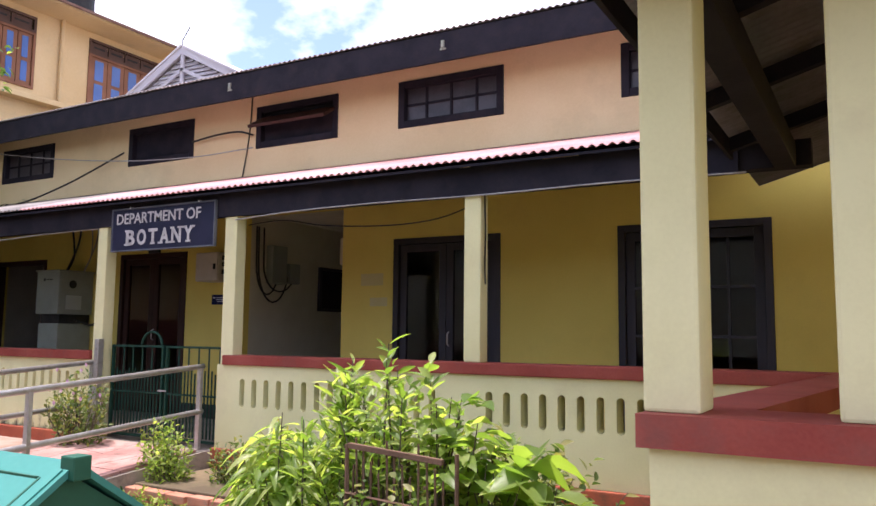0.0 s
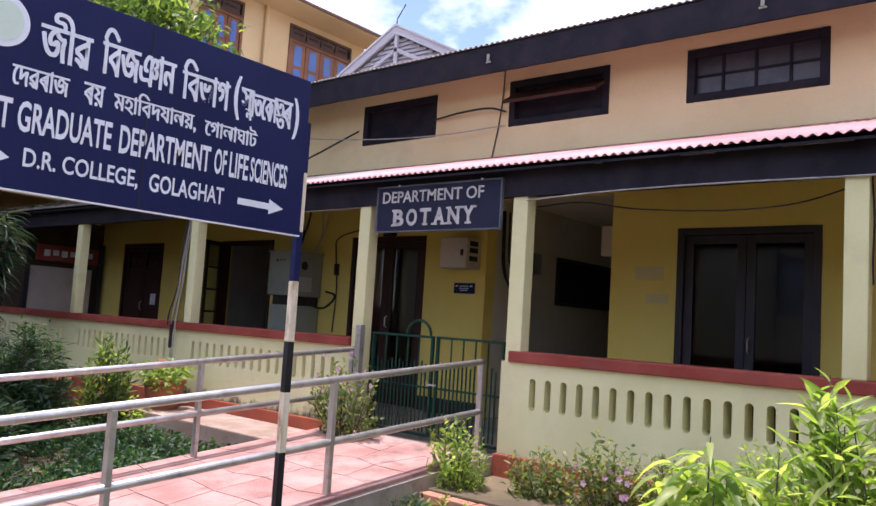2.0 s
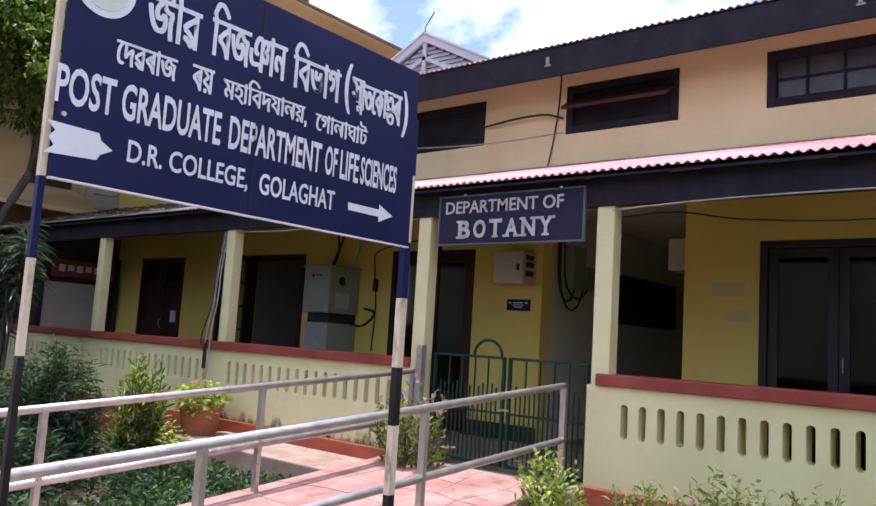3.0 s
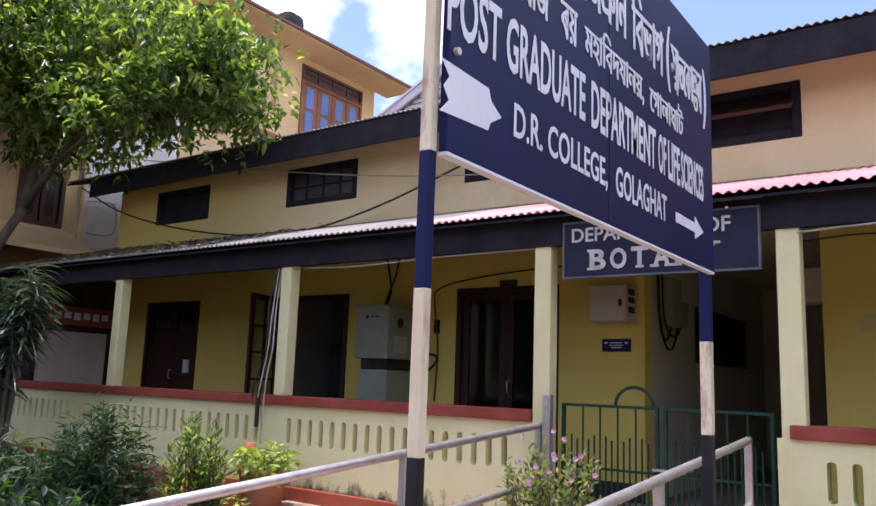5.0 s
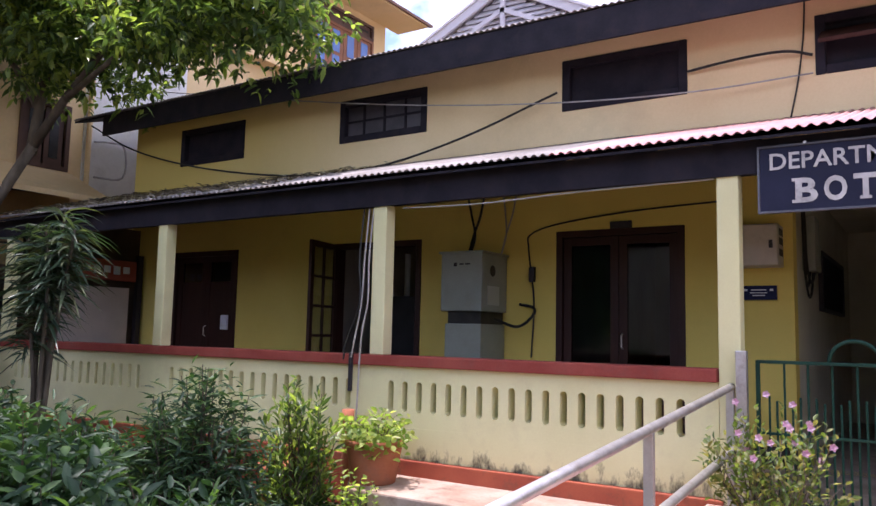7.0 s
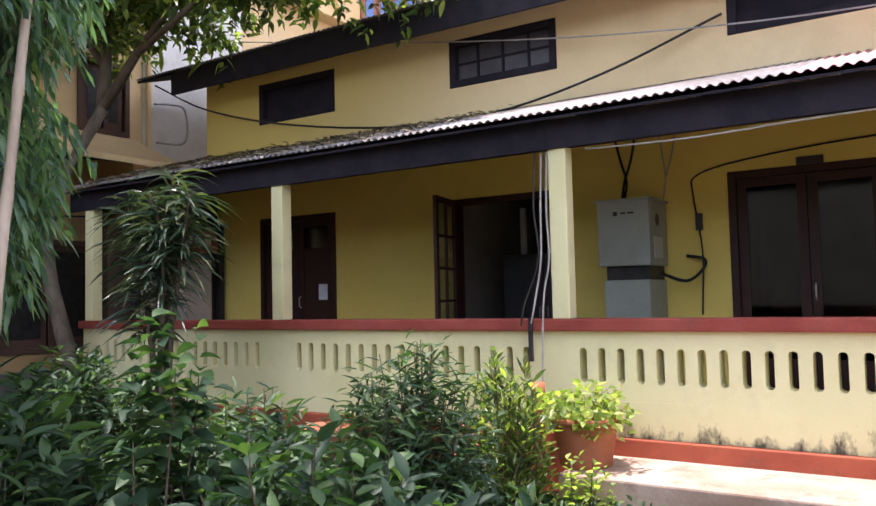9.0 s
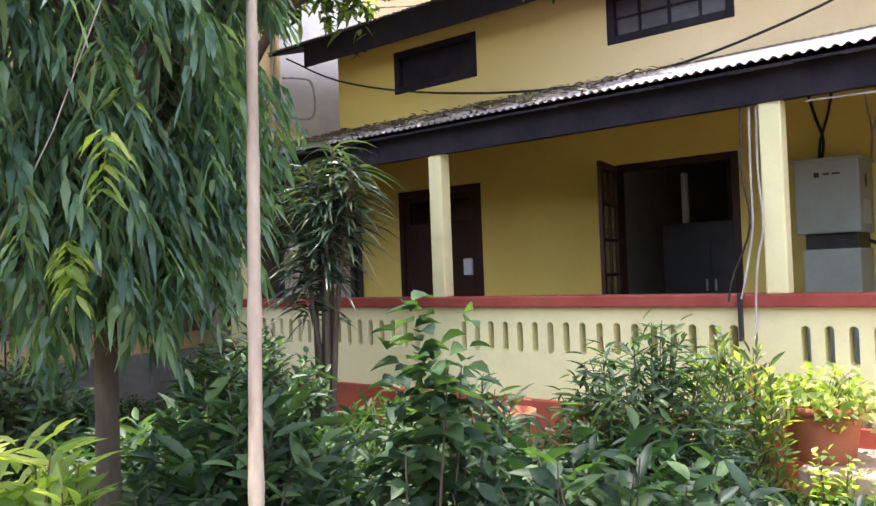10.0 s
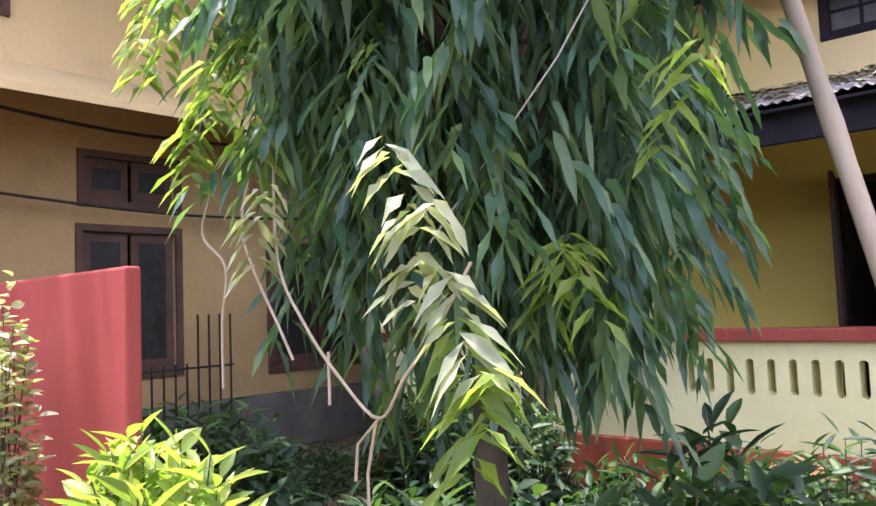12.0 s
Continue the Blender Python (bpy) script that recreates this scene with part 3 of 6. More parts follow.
for x0, x1 in ((-16.92, -7.66), (-5.84, -0.9)):
    structure(mesh_ob("trim_plinth", boxes((x0, x1, 5.585, 5.70, 0.0, 0.455), bevel=0.01), PLINTH), "orange red painted plinth under the parapet", "plinth")
structure(mesh_ob("trim_wall_foot", boxes((-10.62, -7.70, 5.642, 5.65, 0.456, 0.72)), MOULD), "mould stained foot of the parapet", "wall")

# ---- unseen wall added behind the path, blocks bright sky reflected in the panes ----
structure(mesh_ob("wall_sky_screen", boxes((-24.0, 9.0, -9.3, -9.0, 0, 4.7), bevel=0.02), grained("sky screen wall", (0.26, 0.25, 0.19), (0.34, 0.32, 0.25), 0.9, 0.7, 20, 0.2, stain=(0.10, 0.13, 0.07), stain_amount=0.7)), "added unseen wall that screens the sky from the panes", "wall")

# ---- low veranda roof ----
LOW, HIGH = (5.47, 2.93), (7.585, 3.56)
structure(mesh_ob("roof_veranda_1", sheet(-8.9, -1.05, LOW, HIGH), PINKROOF, True), "sun-bleached pink red corrugated veranda roof", "roof")
structure(mesh_ob("roof_veranda_2", sheet(-17.15, -8.9, (5.47, 2.933), (7.585, 3.563)), GREYROOF, True), "weathered grey corrugated veranda roof under leaf litter", "roof")
structure(mesh_ob("trim_veranda_fascia", boxes((-17.15, -1.05, 5.610, 5.632, 2.665, 2.90), bevel=0.004), BLACKWOOD), "black painted fascia board of the veranda eave", "fascia")
structure(mesh_ob("trim_veranda_beam", boxes((-17.0, -0.6, 5.64, 5.77, 2.683, 2.86), bevel=0.006), BLACKWOOD), "black painted beam on the veranda columns", "beam")
structure(mesh_ob("trim_veranda_ceiling", prism(bmesh.new(), [(5.49, 2.875), (7.59, 3.50), (7.59, 3.52), (5.49, 2.895)], "x", -17.1, -1.05), BLACKWOOD), "dark boarding under the veranda roof", "ceiling")
x = -16.9
while x < -1.2:
    structure(mesh_ob("trim_rafter", prism(bmesh.new(), [(5.61, 2.82), (7.59, 3.41), (7.59, 3.498), (5.61, 2.908)], "x", x, x + 0.05), BLACKWOOD), "dark rafter of the veranda roof", "rafter")
    x += 0.92

# ---- upper roof ----
structure(mesh_ob("roof_upper", sheet(-17.75, 3.8, (6.98, 4.74), (10.3, 5.75)), GREYROOF, True), "weathered corrugated main roof", "roof")
structure(mesh_ob("roof_upper_rear", boxes((-17.75, 3.8, 10.3, 13.6, 4.95, 5.7)), GREYROOF), "rear slope of the main roof", "roof")
structure(mesh_ob("trim_upper_fascia", boxes((-17.0, 3.8, 7.0, 7.03, 4.40, 4.715), bevel=0.004), BLACKWOOD), "black painted fascia board of the main eave", "fascia")
structure(mesh_ob("trim_upper_soffit", prism(bmesh.new(), [(7.03, 4.58), (7.59, 4.75), (7.59, 4.78), (7.03, 4.61)], "x", -17.0, 3.8), BLACKWOOD), "dark boarded soffit of the main eave", "soffit")
structure(mesh_ob("trim_gable_soffit", prism(bmesh.new(), [(7.0, 4.69), (10.3, 5.69), (10.3, 5.72), (7.0, 4.72)], "x", -17.74, XL), BLACKWOOD), "dark soffit of the gable overhang", "soffit")

for xb in (-7.17, -4.14):
    structure(mesh_ob("trim_eave_bracket", boxes((xb - 0.016, xb + 0.016, 6.975, 6.999, 4.54, 4.62), (xb - 0.035, xb + 0.035, 6.988, 6.999, 4.52, 4.539), bevel=0.003), BOXGREY), "grey metal bracket on the black eave board", "bracket")

# ---- projecting wing at the near end of the veranda ----
wb = bmesh.new()
side = [(-0.89, 2.39), (0.62, 2.39), (0.62, 2.72), (-0.60, 2.72), (-0.26, 5.60), (-0.52, 5.60)]
prism(wb, side, "z", 1.232, 1.33)
structure(mesh_ob("trim_wing_coping", wb, RED), "dull red painted coping along the wing's parapet", "coping")
wp = bmesh.new()
prism(wp, [(-0.86, 2.43), (0.60, 2.43), (0.60, 2.66), (-0.64, 2.66), (-0.30, 5.62), (-0.48, 5.62)], "z", 0.0, 1.232)
structure(mesh_ob("parapet_wing", wp, CREAM), "cream painted parapet of the projecting wing", "parapet")
structure(mesh_ob("floor_wing", boxes((-0.4, XR, 2.6, 5.66, 0.02, FLOOR - 0.004)), CONCRETE), "grey cement floor of the wing", "floor")
structure(mesh_ob("wall_wing", boxes((XR, XR + 0.2, 2.43, 13.2, 0, 4.95)), YELLOW), "yellow painted side wall of the wing", "wall")
structure(mesh_ob("wall_wing_front", boxes((0.62, XR, 2.43, 2.62, 0, 3.3)), CREAM), "cream painted front wall of the wing", "wall")
column(-0.885, -0.715, 2.46, 2.66, 1.33, 3.05, "square cream painted column at the wing's corner")
column(-0.355, -0.185, 2.46, 2.66, 1.33, 3.05, "square cream painted column on the wing's coping")
structure(mesh_ob("roof_wing", sheet(1.7, 7.2, (-1.12, 2.86), (2.2, 3.85), across="y"), GREYROOF, True), "grey corrugated roof over the wing", "roof")
structure(mesh_ob("trim_wing_fascia", boxes((-1.08, -1.055, 1.75, 5.45, 2.72, 2.835), bevel=0.004), BLACKWOOD), "black painted fascia of the wing's eave", "fascia")
structure(mesh_ob("trim_wing_front_fascia", boxes((-1.1, 2.2, 1.72, 1.745, 2.75, 3.3)), BLACKWOOD), "black painted front fascia of the wing", "fascia")
for xa, za in ((-0.82, 2.66), (-0.36, 2.78), (0.45, 3.0)):
    structure(mesh_ob("trim_wing_beam", boxes((xa, xa + 0.13, 2.0, 5.6, za, za + 0.17), bevel=0.006), BLACKWOOD if xa < -0.5 else REDWOOD), "dark timber beam under the wing's roof", "beam")
for yb in (2.3, 3.3, 4.3, 5.3):
    structure(mesh_ob("trim_wing_rafter", prism(bmesh.new(), [(-1.08, 2.74), (2.2, 3.72), (2.2, 3.81), (-1.08, 2.83)], "y", yb, yb + 0.06), BLACKWOOD), "dark rafter under the wing's roof", "rafter")


# ---- doors and windows of the block ----
def glazed_door(x0, x1, z0, z1, y, wood, label, grid=(2, 4), solid_to=0.0, name="door"):
    """Double-leaf glazed timber door in its frame; solid_to: height of the boarded lower part."""
    d = empty(name, ((x0 + x1) / 2, y, z0), label, "door", "", "structure")
    f = 0.07
    put("door_frame", boxes((x0, x0 + f, y - 0.02, y + 0.10, z0, z1), (x1 - f, x1, y - 0.02, y + 0.10, z0, z1), (x0 + f, x1 - f, y - 0.02, y + 0.10, z1 - f, z1), bevel=0.006), wood, d)
    mid = (x0 + x1) / 2
    for a, b in ((x0 + f + 0.004, mid - 0.003), (mid + 0.003, x1 - f - 0.004)):
        s = 0.085
        lo, hi = z0 + 0.01, z1 - f - 0.004
        leaf = put("door_leaf", boxes((a, a + s, y + 0.02, y + 0.065, lo, hi), (b - s, b, y + 0.02, y + 0.065, lo, hi), (a + s, b - s, y + 0.02, y + 0.065, hi - s, hi), (a + s, b - s, y + 0.02, y + 0.065, lo, lo + 0.2), bevel=0.004), wood, d)
        zb = lo + 0.2
        if solid_to:
            put("panel", boxes((a + s, b - s, y + 0.033, y + 0.05, zb, lo + solid_to), bevel=0.003), wood, leaf)
            zb = lo + solid_to
        nx, nz = grid
        bars = []
        for i in range(1, nx):
            u = a + s + (b - a - 2 * s) * i / nx
            bars.append((u - 0.012, u + 0.012, y + 0.025, y + 0.06, zb, hi - s))
        for k in range(0 if solid_to else 1, nz):
            w = zb + (hi - s - zb) * k / nz
            bars.append((a + s, b - s, y + 0.027, y + 0.058, w - 0.012, w + 0.012))
        if bars:
            put("glazing_bar", boxes(*bars), wood, leaf)
        put("pane", boxes((a + s - 0.005, b - s + 0.005, y + 0.040, y + 0.044, zb, hi - s + 0.005)), GLASS, leaf).visible_shadow = False
    put("handle", tube(bmesh.new(), [(mid + 0.04, y + 0.018, z0 + 1.0), (mid + 0.04, y - 0.02, z0 + 1.02), (mid + 0.04, y - 0.02, z0 + 1.13), (mid + 0.04, y + 0.018, z0 + 1.15)], 0.008, 6), STEEL, d, "small steel door handle")
    return d


def clerestory(x0, x1, wood, label, glazed=True):
    z0, z1, y = 3.95, 4.445, WALL
    d = empty("window", ((x0 + x1) / 2, y, z0), label, "window", "", "structure")
    f = 0.075
    fr = bmesh.new()
    for r in ((x0 - 0.03, x0 + f - 0.02, y - 0.028, y + 0.11, z0 - 0.03, z1 + 0.03), (x1 - f + 0.02, x1 + 0.03, y - 0.028, y + 0.11, z0 - 0.03, z1 + 0.03),
              (x0 + f - 0.02, x1 - f + 0.02, y - 0.026, y + 0.11, z1 - f + 0.02, z1 + 0.03), (x0 + f - 0.02, x1 - f + 0.02, y - 0.026, y + 0.11, z0 - 0.03, z0 + f - 0.02)):
        box(fr, *r, bevel=0.01)
    put("window_frame", fr, wood, d)
    if not glazed:
        put("shutter", boxes((x0 + 0.05, x1 - 0.05, y + 0.05, y + 0.075, z0 + 0.05, z1 - 0.05), bevel=0.004), wood, d, "closed dark board shutter")
        return d
    bars = []
    for i in range(1, 4):
        u = x0 + (x1 - x0) * i / 4
        bars.append((u - 0.014, u + 0.014, y + 0.03, y + 0.07, z0 + 0.05, z1 - 0.05))
    bars.append((x0 + 0.05, x1 - 0.05, y + 0.034, y + 0.066, (z0 + z1) / 2 - 0.013, (z0 + z1) / 2 + 0.013))
    put("glazing_bar", boxes(*bars), wood, d)
    put("pane", boxes((x0 + 0.05, x1 - 0.05, y + 0.046, y + 0.050, z0 + 0.05, z1 - 0.05)), DUSTPANE, d, "dusty glass pane")
    return d


for i, (a, b) in enumerate(BAYS):
    if i == 1:
        continue
    glazed_door(a, b, FLOOR, 2.63, WALL + 0.005, (REDWOOD, None, REDWOOD, BROWNWOOD, BROWNWOOD)[i],
        ("closed dark brown veranda door with a paper notice", "", "closed red-brown double door with glazed leaves", "closed dark double door with tall glass panes", "closed dark glazed double door")[i],
        ((1, 1), None, (1, 1), (1, 1), (2, 4))[i], (1.75, 0, 0.45, 0.0, 0.0)[i], "door_%d" % (i + 1))
for i, (a, b) in enumerate(UPPERS):
    w = clerestory(a, b, BLACKWOOD, ("shuttered dark clerestory window", "dark clerestory window with small panes", "dark clerestory window under the main eave",
        "open clerestory window with a tilted red-brown shutter", "dark framed clerestory window with eight panes", "dark framed clerestory window near the wing")[i], glazed=i in (1, 4, 5))
    w.name = "window_%d" % (i + 1)
    if i == 3:
        bm = boxes((a + 0.02, b - 0.02, -0.02, 0.02, -0.30, 0.0), bevel=0.005)
        bmesh.ops.rotate(bm, verts=bm.verts, matrix=Matrix.Rotation(radians(-58), 3, "X"))
        bmesh.ops.translate(bm, verts=bm.verts, vec=(0, WALL + 0.02, 4.32))
        put("shutter", bm, REDWOOD, w, "tilted red-brown plank shutter")

# the open veranda window: its frame, the leaf swung outward, the dim room behind
a, b = BAYS[1]
ow = empty("window_7", ((a + b) / 2, WALL, FLOOR), "open dark brown veranda window with one leaf swung outward", "window", "", "structure")
put("window_frame", boxes((a, a + 0.07, WALL - 0.02, WALL + 0.12, FLOOR, 2.63), (b - 0.07, b, WALL - 0.02, WALL + 0.12, FLOOR, 2.63), (a + 0.07, b - 0.07, WALL - 0.02, WALL + 0.12, 2.56, 2.63), bevel=0.006), REDWOOD, ow)


def swung_leaf(width, height, grid):
    bm = bmesh.new()
    s = 0.07
    for r in ((0, s, 0, 0.04, 0, height), (width - s, width, 0, 0.04, 0, height), (s, width - s, 0, 0.04, height - s, height), (s, width - s, 0, 0.04, 0, s)):
        box(bm, *r, bevel=0.004)
    for i in range(1, grid[0]):
        u = width * i / grid[0]
        box(bm, u - 0.015, u + 0.015, 0.006, 0.034, s, height - s)
    for k in range(1, grid[1]):
        w = s + (height - 2 * s) * k / grid[1]
        box(bm, s, width - s, 0.008, 0.032, w - 0.015, w + 0.015)
    return bm


turn = Matrix.Translation((a + 0.03, WALL - 0.03, 1.05)) @ Matrix.Rotation(radians(-78), 4, "Z")
bm = swung_leaf(0.66, 1.56, (2, 4))
bmesh.ops.transform(bm, matrix=turn, verts=bm.verts)
leaf = put("casement", bm, REDWOOD, ow, "open glazed casement leaf")
bm = boxes((0.06, 0.56, 0.018, 0.021, 0.06, 1.5))
bmesh.ops.transform(bm, matrix=turn, verts=bm.verts)
put("pane", bm, GLASS, leaf).visible_shadow = False
CUPGREY = grained("dark grey cupboard", (0.05, 0.05, 0.055), (0.08, 0.08, 0.085), 0.5)
cup = empty("steel_cupboard", ((a + b) / 2, 8.8, FLOOR), "dark grey steel cupboard in the dim room", "cupboard")
put("body", boxes((a + 0.1, b - 0.1, 8.6, 9.0, FLOOR, 2.02), bevel=0.01), CUPGREY, cup)
for ca_, cb_, hx in ((a + 0.13, (a + b) / 2 - 0.005, (a + b) / 2 - 0.05), ((a + b) / 2 + 0.005, b - 0.13, (a + b) / 2 + 0.05)):
    leaf = put("door", boxes((ca_, cb_, 8.58, 8.597, FLOOR + 0.08, 1.98), bevel=0.004), CUPGREY, cup)
    put("handle", boxes((hx - 0.01, hx + 0.01, 8.55, 8.579, 1.25, 1.38), bevel=0.004), STEEL, leaf, "steel handle")
# Stands in for a hanging white strip; a roll, so the cupboard holds it.
tagged(mesh_ob("white_strip", bar([(a + 0.34, 8.72, 2.015), (a + 0.34, 8.72, 2.60)], 0.04, 14), WHITE, True), "white strip stood on the steel cupboard, shaped as a roll", "paper roll")
tagged(mesh_ob("door_notice", boxes((-14.86, -14.74, WALL - 0.012, WALL + 0.022, 1.52, 1.72)), WHITE), "white paper notice stuck on the door", "notice")
tagged(mesh_ob("number_plate", boxes((-9.18, -8.96, WALL - 0.04, WALL - 0.006, 2.63, 2.70), bevel=0.004), BROWNWOOD), "dark number plate above the door", "sign")

# passage wall and its fittings
pd = empty("notice_board", (PASSAGE[0], 10.3, 1.88), "long dark notice board on the passage wall", "notice board")
put("panel", boxes((PASSAGE[0] + 0.004, PASSAGE[0] + 0.03, 9.28, 11.32, 1.90, 2.47), bevel=0.004), BLACKWOOD, pd)
put("frame", boxes((PASSAGE[0] + 0.004, PASSAGE[0] + 0.05, 9.22, 9.278, 1.86, 2.51), (PASSAGE[0] + 0.004, PASSAGE[0] + 0.05, 11.322, 11.38, 1.86, 2.51), (PASSAGE[0] + 0.004, PASSAGE[0] + 0.05, 9.28, 11.32, 1.86, 1.897), (PASSAGE[0] + 0.004, PASSAGE[0] + 0.05, 9.28, 11.32, 2.473, 2.51), bevel=0.004), BROWNWOOD, pd)
mb = empty("meter_box", (PASSAGE[0], 8.25, 2.1), "grey electric meter box with looped cables on the passage wall", "meter box")
put("box_body", boxes((PASSAGE[0] + 0.002, PASSAGE[0] + 0.12, 8.1, 8.4, 2.2, 2.72), bevel=0.012), BOXGREY, mb)
put("box_body", boxes((PASSAGE[0] + 0.002, PASSAGE[0] + 0.10, 8.48, 8.70, 2.22, 2.5), bevel=0.012), BOXGREY, mb)
for k, (ya, yb, zb) in enumerate(((7.9, 8.5, 1.95), (7.86, 8.3, 2.05), (8.0, 8.65, 2.1))):
    pts = [(PASSAGE[0] + 0.04, ya, 2.95)] + [(PASSAGE[0] + 0.05, ya + (yb - ya) * (1 - math.cos(t)) / 2, 2.45 - (2.45 - zb) * math.sin(t)) for t in (math.pi * i / 12 for i in range(13))]
    put("cable", bar(pts, 0.012, 6), CABLE, mb)
tagged(mesh_ob("wall_box", boxes((-6.17, -5.832, 8.0, 8.28, 2.40, 2.74), bevel=0.01), BOXCREAM), "small pale box fixed beside the passage opening", "box")

# beige box, plaque, cabinets on the veranda wall
bx = empty("wall_cabinet", (-7.72, WALL, 2.18), "beige steel wall cabinet with a small lock", "cabinet")
put("body", boxes((-7.96, -7.56, 7.31, WALL - 0.002, 2.19, 2.56), bevel=0.01), BOXCREAM, bx)
put("door", boxes((-7.95, -7.57, 7.295, 7.308, 2.20, 2.55), bevel=0.004), BOXCREAM, bx)
put("lock", boxes((-7.63, -7.60, 7.275, 7.294, 2.34, 2.41), bevel=0.003), CABLE, bx, "dark lock and handle")
put("vent", boxes(*[(-7.557, -7.552, 7.36, 7.52, z, z + 0.06) for z in (2.28, 2.38, 2.46)]), CABLE, bx, "dark side vents")
pq = empty("wall_plaque", (-7.77, WALL, 1.90), "small navy plaque with pale lines", "plaque")
put("plate", boxes((-7.93, -7.62, WALL - 0.025, WALL - 0.003, 1.90, 2.03), bevel=0.004), SIGNBLUE, pq)
put("writing", boxes((-7.84, -7.71, WALL - 0.029, WALL - 0.0255, 1.985, 1.995), (-7.85, -7.70, WALL - 0.029, WALL - 0.0255, 1.96, 1.968), (-7.83, -7.72, WALL - 0.029, WALL - 0.0255, 1.935, 1.945), (-7.90, -7.87, WALL - 0.029, WALL - 0.0255, 1.98, 2.0), (-7.68, -7.65, WALL - 0.029, WALL - 0.0255, 1.98, 2.0)), WHITE, pq, "unreadable pale lines of writing")

ac = empty("electric_cabinet", (-10.6, 7.3, FLOOR), "pair of grey-green electric cabinets standing against the veranda wall", "cabinet")
put("upper_body", boxes((-10.86, -10.36, 7.03, WALL - 0.01, 1.77, 2.39), bevel=0.015), BOXGREY, ac)
put("lid", boxes((-10.88, -10.34, 7.01, WALL - 0.01, 2.375, 2.40), bevel=0.005), BOXGREY, ac)
put("lower_body", boxes((-10.82, -10.38, 7.06, WALL - 0.01, FLOOR, 1.64), bevel=0.015), BOXGREY, ac)
put("neck", boxes((-10.80, -10.40, 7.09, WALL - 0.02, 1.64, 1.77)), CABLE, ac, "dark gap with terminals")
dial = bmesh.new()
bmesh.ops.create_circle(dial, cap_ends=True, segments=20, radius=0.06, matrix=pose(-10.352, 7.25, 2.20, 0, 90, 0))
put("dial", dial, CABLE, ac, "round dark mark on the side")
put("vent", boxes((-10.358, -10.352, 7.15, 7.40, 1.84, 2.04)), grained("paler cabinet label", (0.42, 0.44, 0.40), (0.46, 0.48, 0.44), 0.5), ac)
for xa, xb, za, zb in ((-10.70, -10.66, 2.24, 2.28), (-10.63, -10.58, 2.255, 2.27), (-10.56, -10.50, 2.255, 2.27)):
    put("label_bar", boxes((xa, xb, 7.026, 7.029, za, zb)), CABLE, ac, "small unreadable label")
put("cable", bar([(-10.36, 7.3, 1.70), (-10.15, 7.42, 1.62), (-10.02, 7.5, 1.72), (-10.0, 7.52, 1.82), (-10.16, 7.5, 1.86)], 0.016, 6), CABLE, ac)
for xa, xb in ((-10.72, -10.86), (-10.74, -10.62), (-10.33, -10.40), (-10.33, -10.22)):
    put("cable", bar([(xa, 7.4, 2.40), (xa, 7.5, 2.62), ((xa + xb) / 2, 7.54, 2.85), (xb, 7.54, 3.15)], 0.014 if xa < -10.5 else 0.009, 6), CABLE if xa < -10.5 else CABLEGREY, ac)
wire = empty("wall_cable", (-10.0, WALL, 1.9), "thin brown cable clipped along the veranda wall", "cable")
put("cable", bar([(-10.05, 7.57, 1.3), (-10.03, 7.58, 1.9), (-10.10, 7.585, 2.45), (-10.07, 7.585, 2.62), (-9.7, 7.585, 2.72), (-8.9, 7.585, 2.80), (-7.9, 7.585, 2.84)], 0.009, 6), BROWNWOOD, wire)
put("switch", boxes((-10.08, -10.02, 7.55, 7.598, 2.10, 2.26), bevel=0.006), BROWNWOOD, wire)

# painted mark left on the wall
tagged(mesh_ob("wall_notice", boxes((-5.55, -5.24, WALL - 0.006, WALL - 0.002, 2.10, 2.24), (-5.42, -5.18, WALL - 0.006, WALL - 0.002, 1.86, 1.96)), grained("faded notice paper", (0.62, 0.52, 0.22), (0.66, 0.56, 0.30), 0.9)), "faded patches of old notices on the yellow wall", "notice")

# end of the veranda: notice hoarding under a red board
end = empty("notice_hoarding", (-16.4, 6.9, FLOOR), "tall pale hoarding under a red lettered board at the veranda's end", "hoarding")
put("panel", boxes((-16.64, -16.60, 6.2, 7.35, FLOOR, 2.10), bevel=0.006), grained("pale hoarding cloth", (0.45, 0.38, 0.33), (0.54, 0.46, 0.40), 0.9, 2), end)
put("head_board", boxes((-16.65, -16.59, 6.3, 7.45, 2.20, 2.50), bevel=0.006), RED, end, "dark red board with pale lettering")
put("writing", boxes(*[(-16.588, -16.584, 6.42 + 0.16 * i, 6.53 + 0.16 * i, 2.29 + 0.02 * (i % 2), 2.41) for i in range(6)]), WHITE, end, "pale lettering that cannot be read")
put("post", boxes((-16.66, -16.58, 6.12, 6.2, FLOOR, 2.6)), BROWNWOOD, end)
put("post", boxes((-16.66, -16.58, 7.48, 7.56, FLOOR, 2.6)), BROWNWOOD, end)
structure(mesh_ob("wall_veranda_end", boxes((-16.92, -16.75, 5.86, WALL, FLOOR, 3.0)), grained("dim end boarding", (0.05, 0.035, 0.025), (0.09, 0.06, 0.04), 0.8)), "dark boarded end of the veranda", "wall")

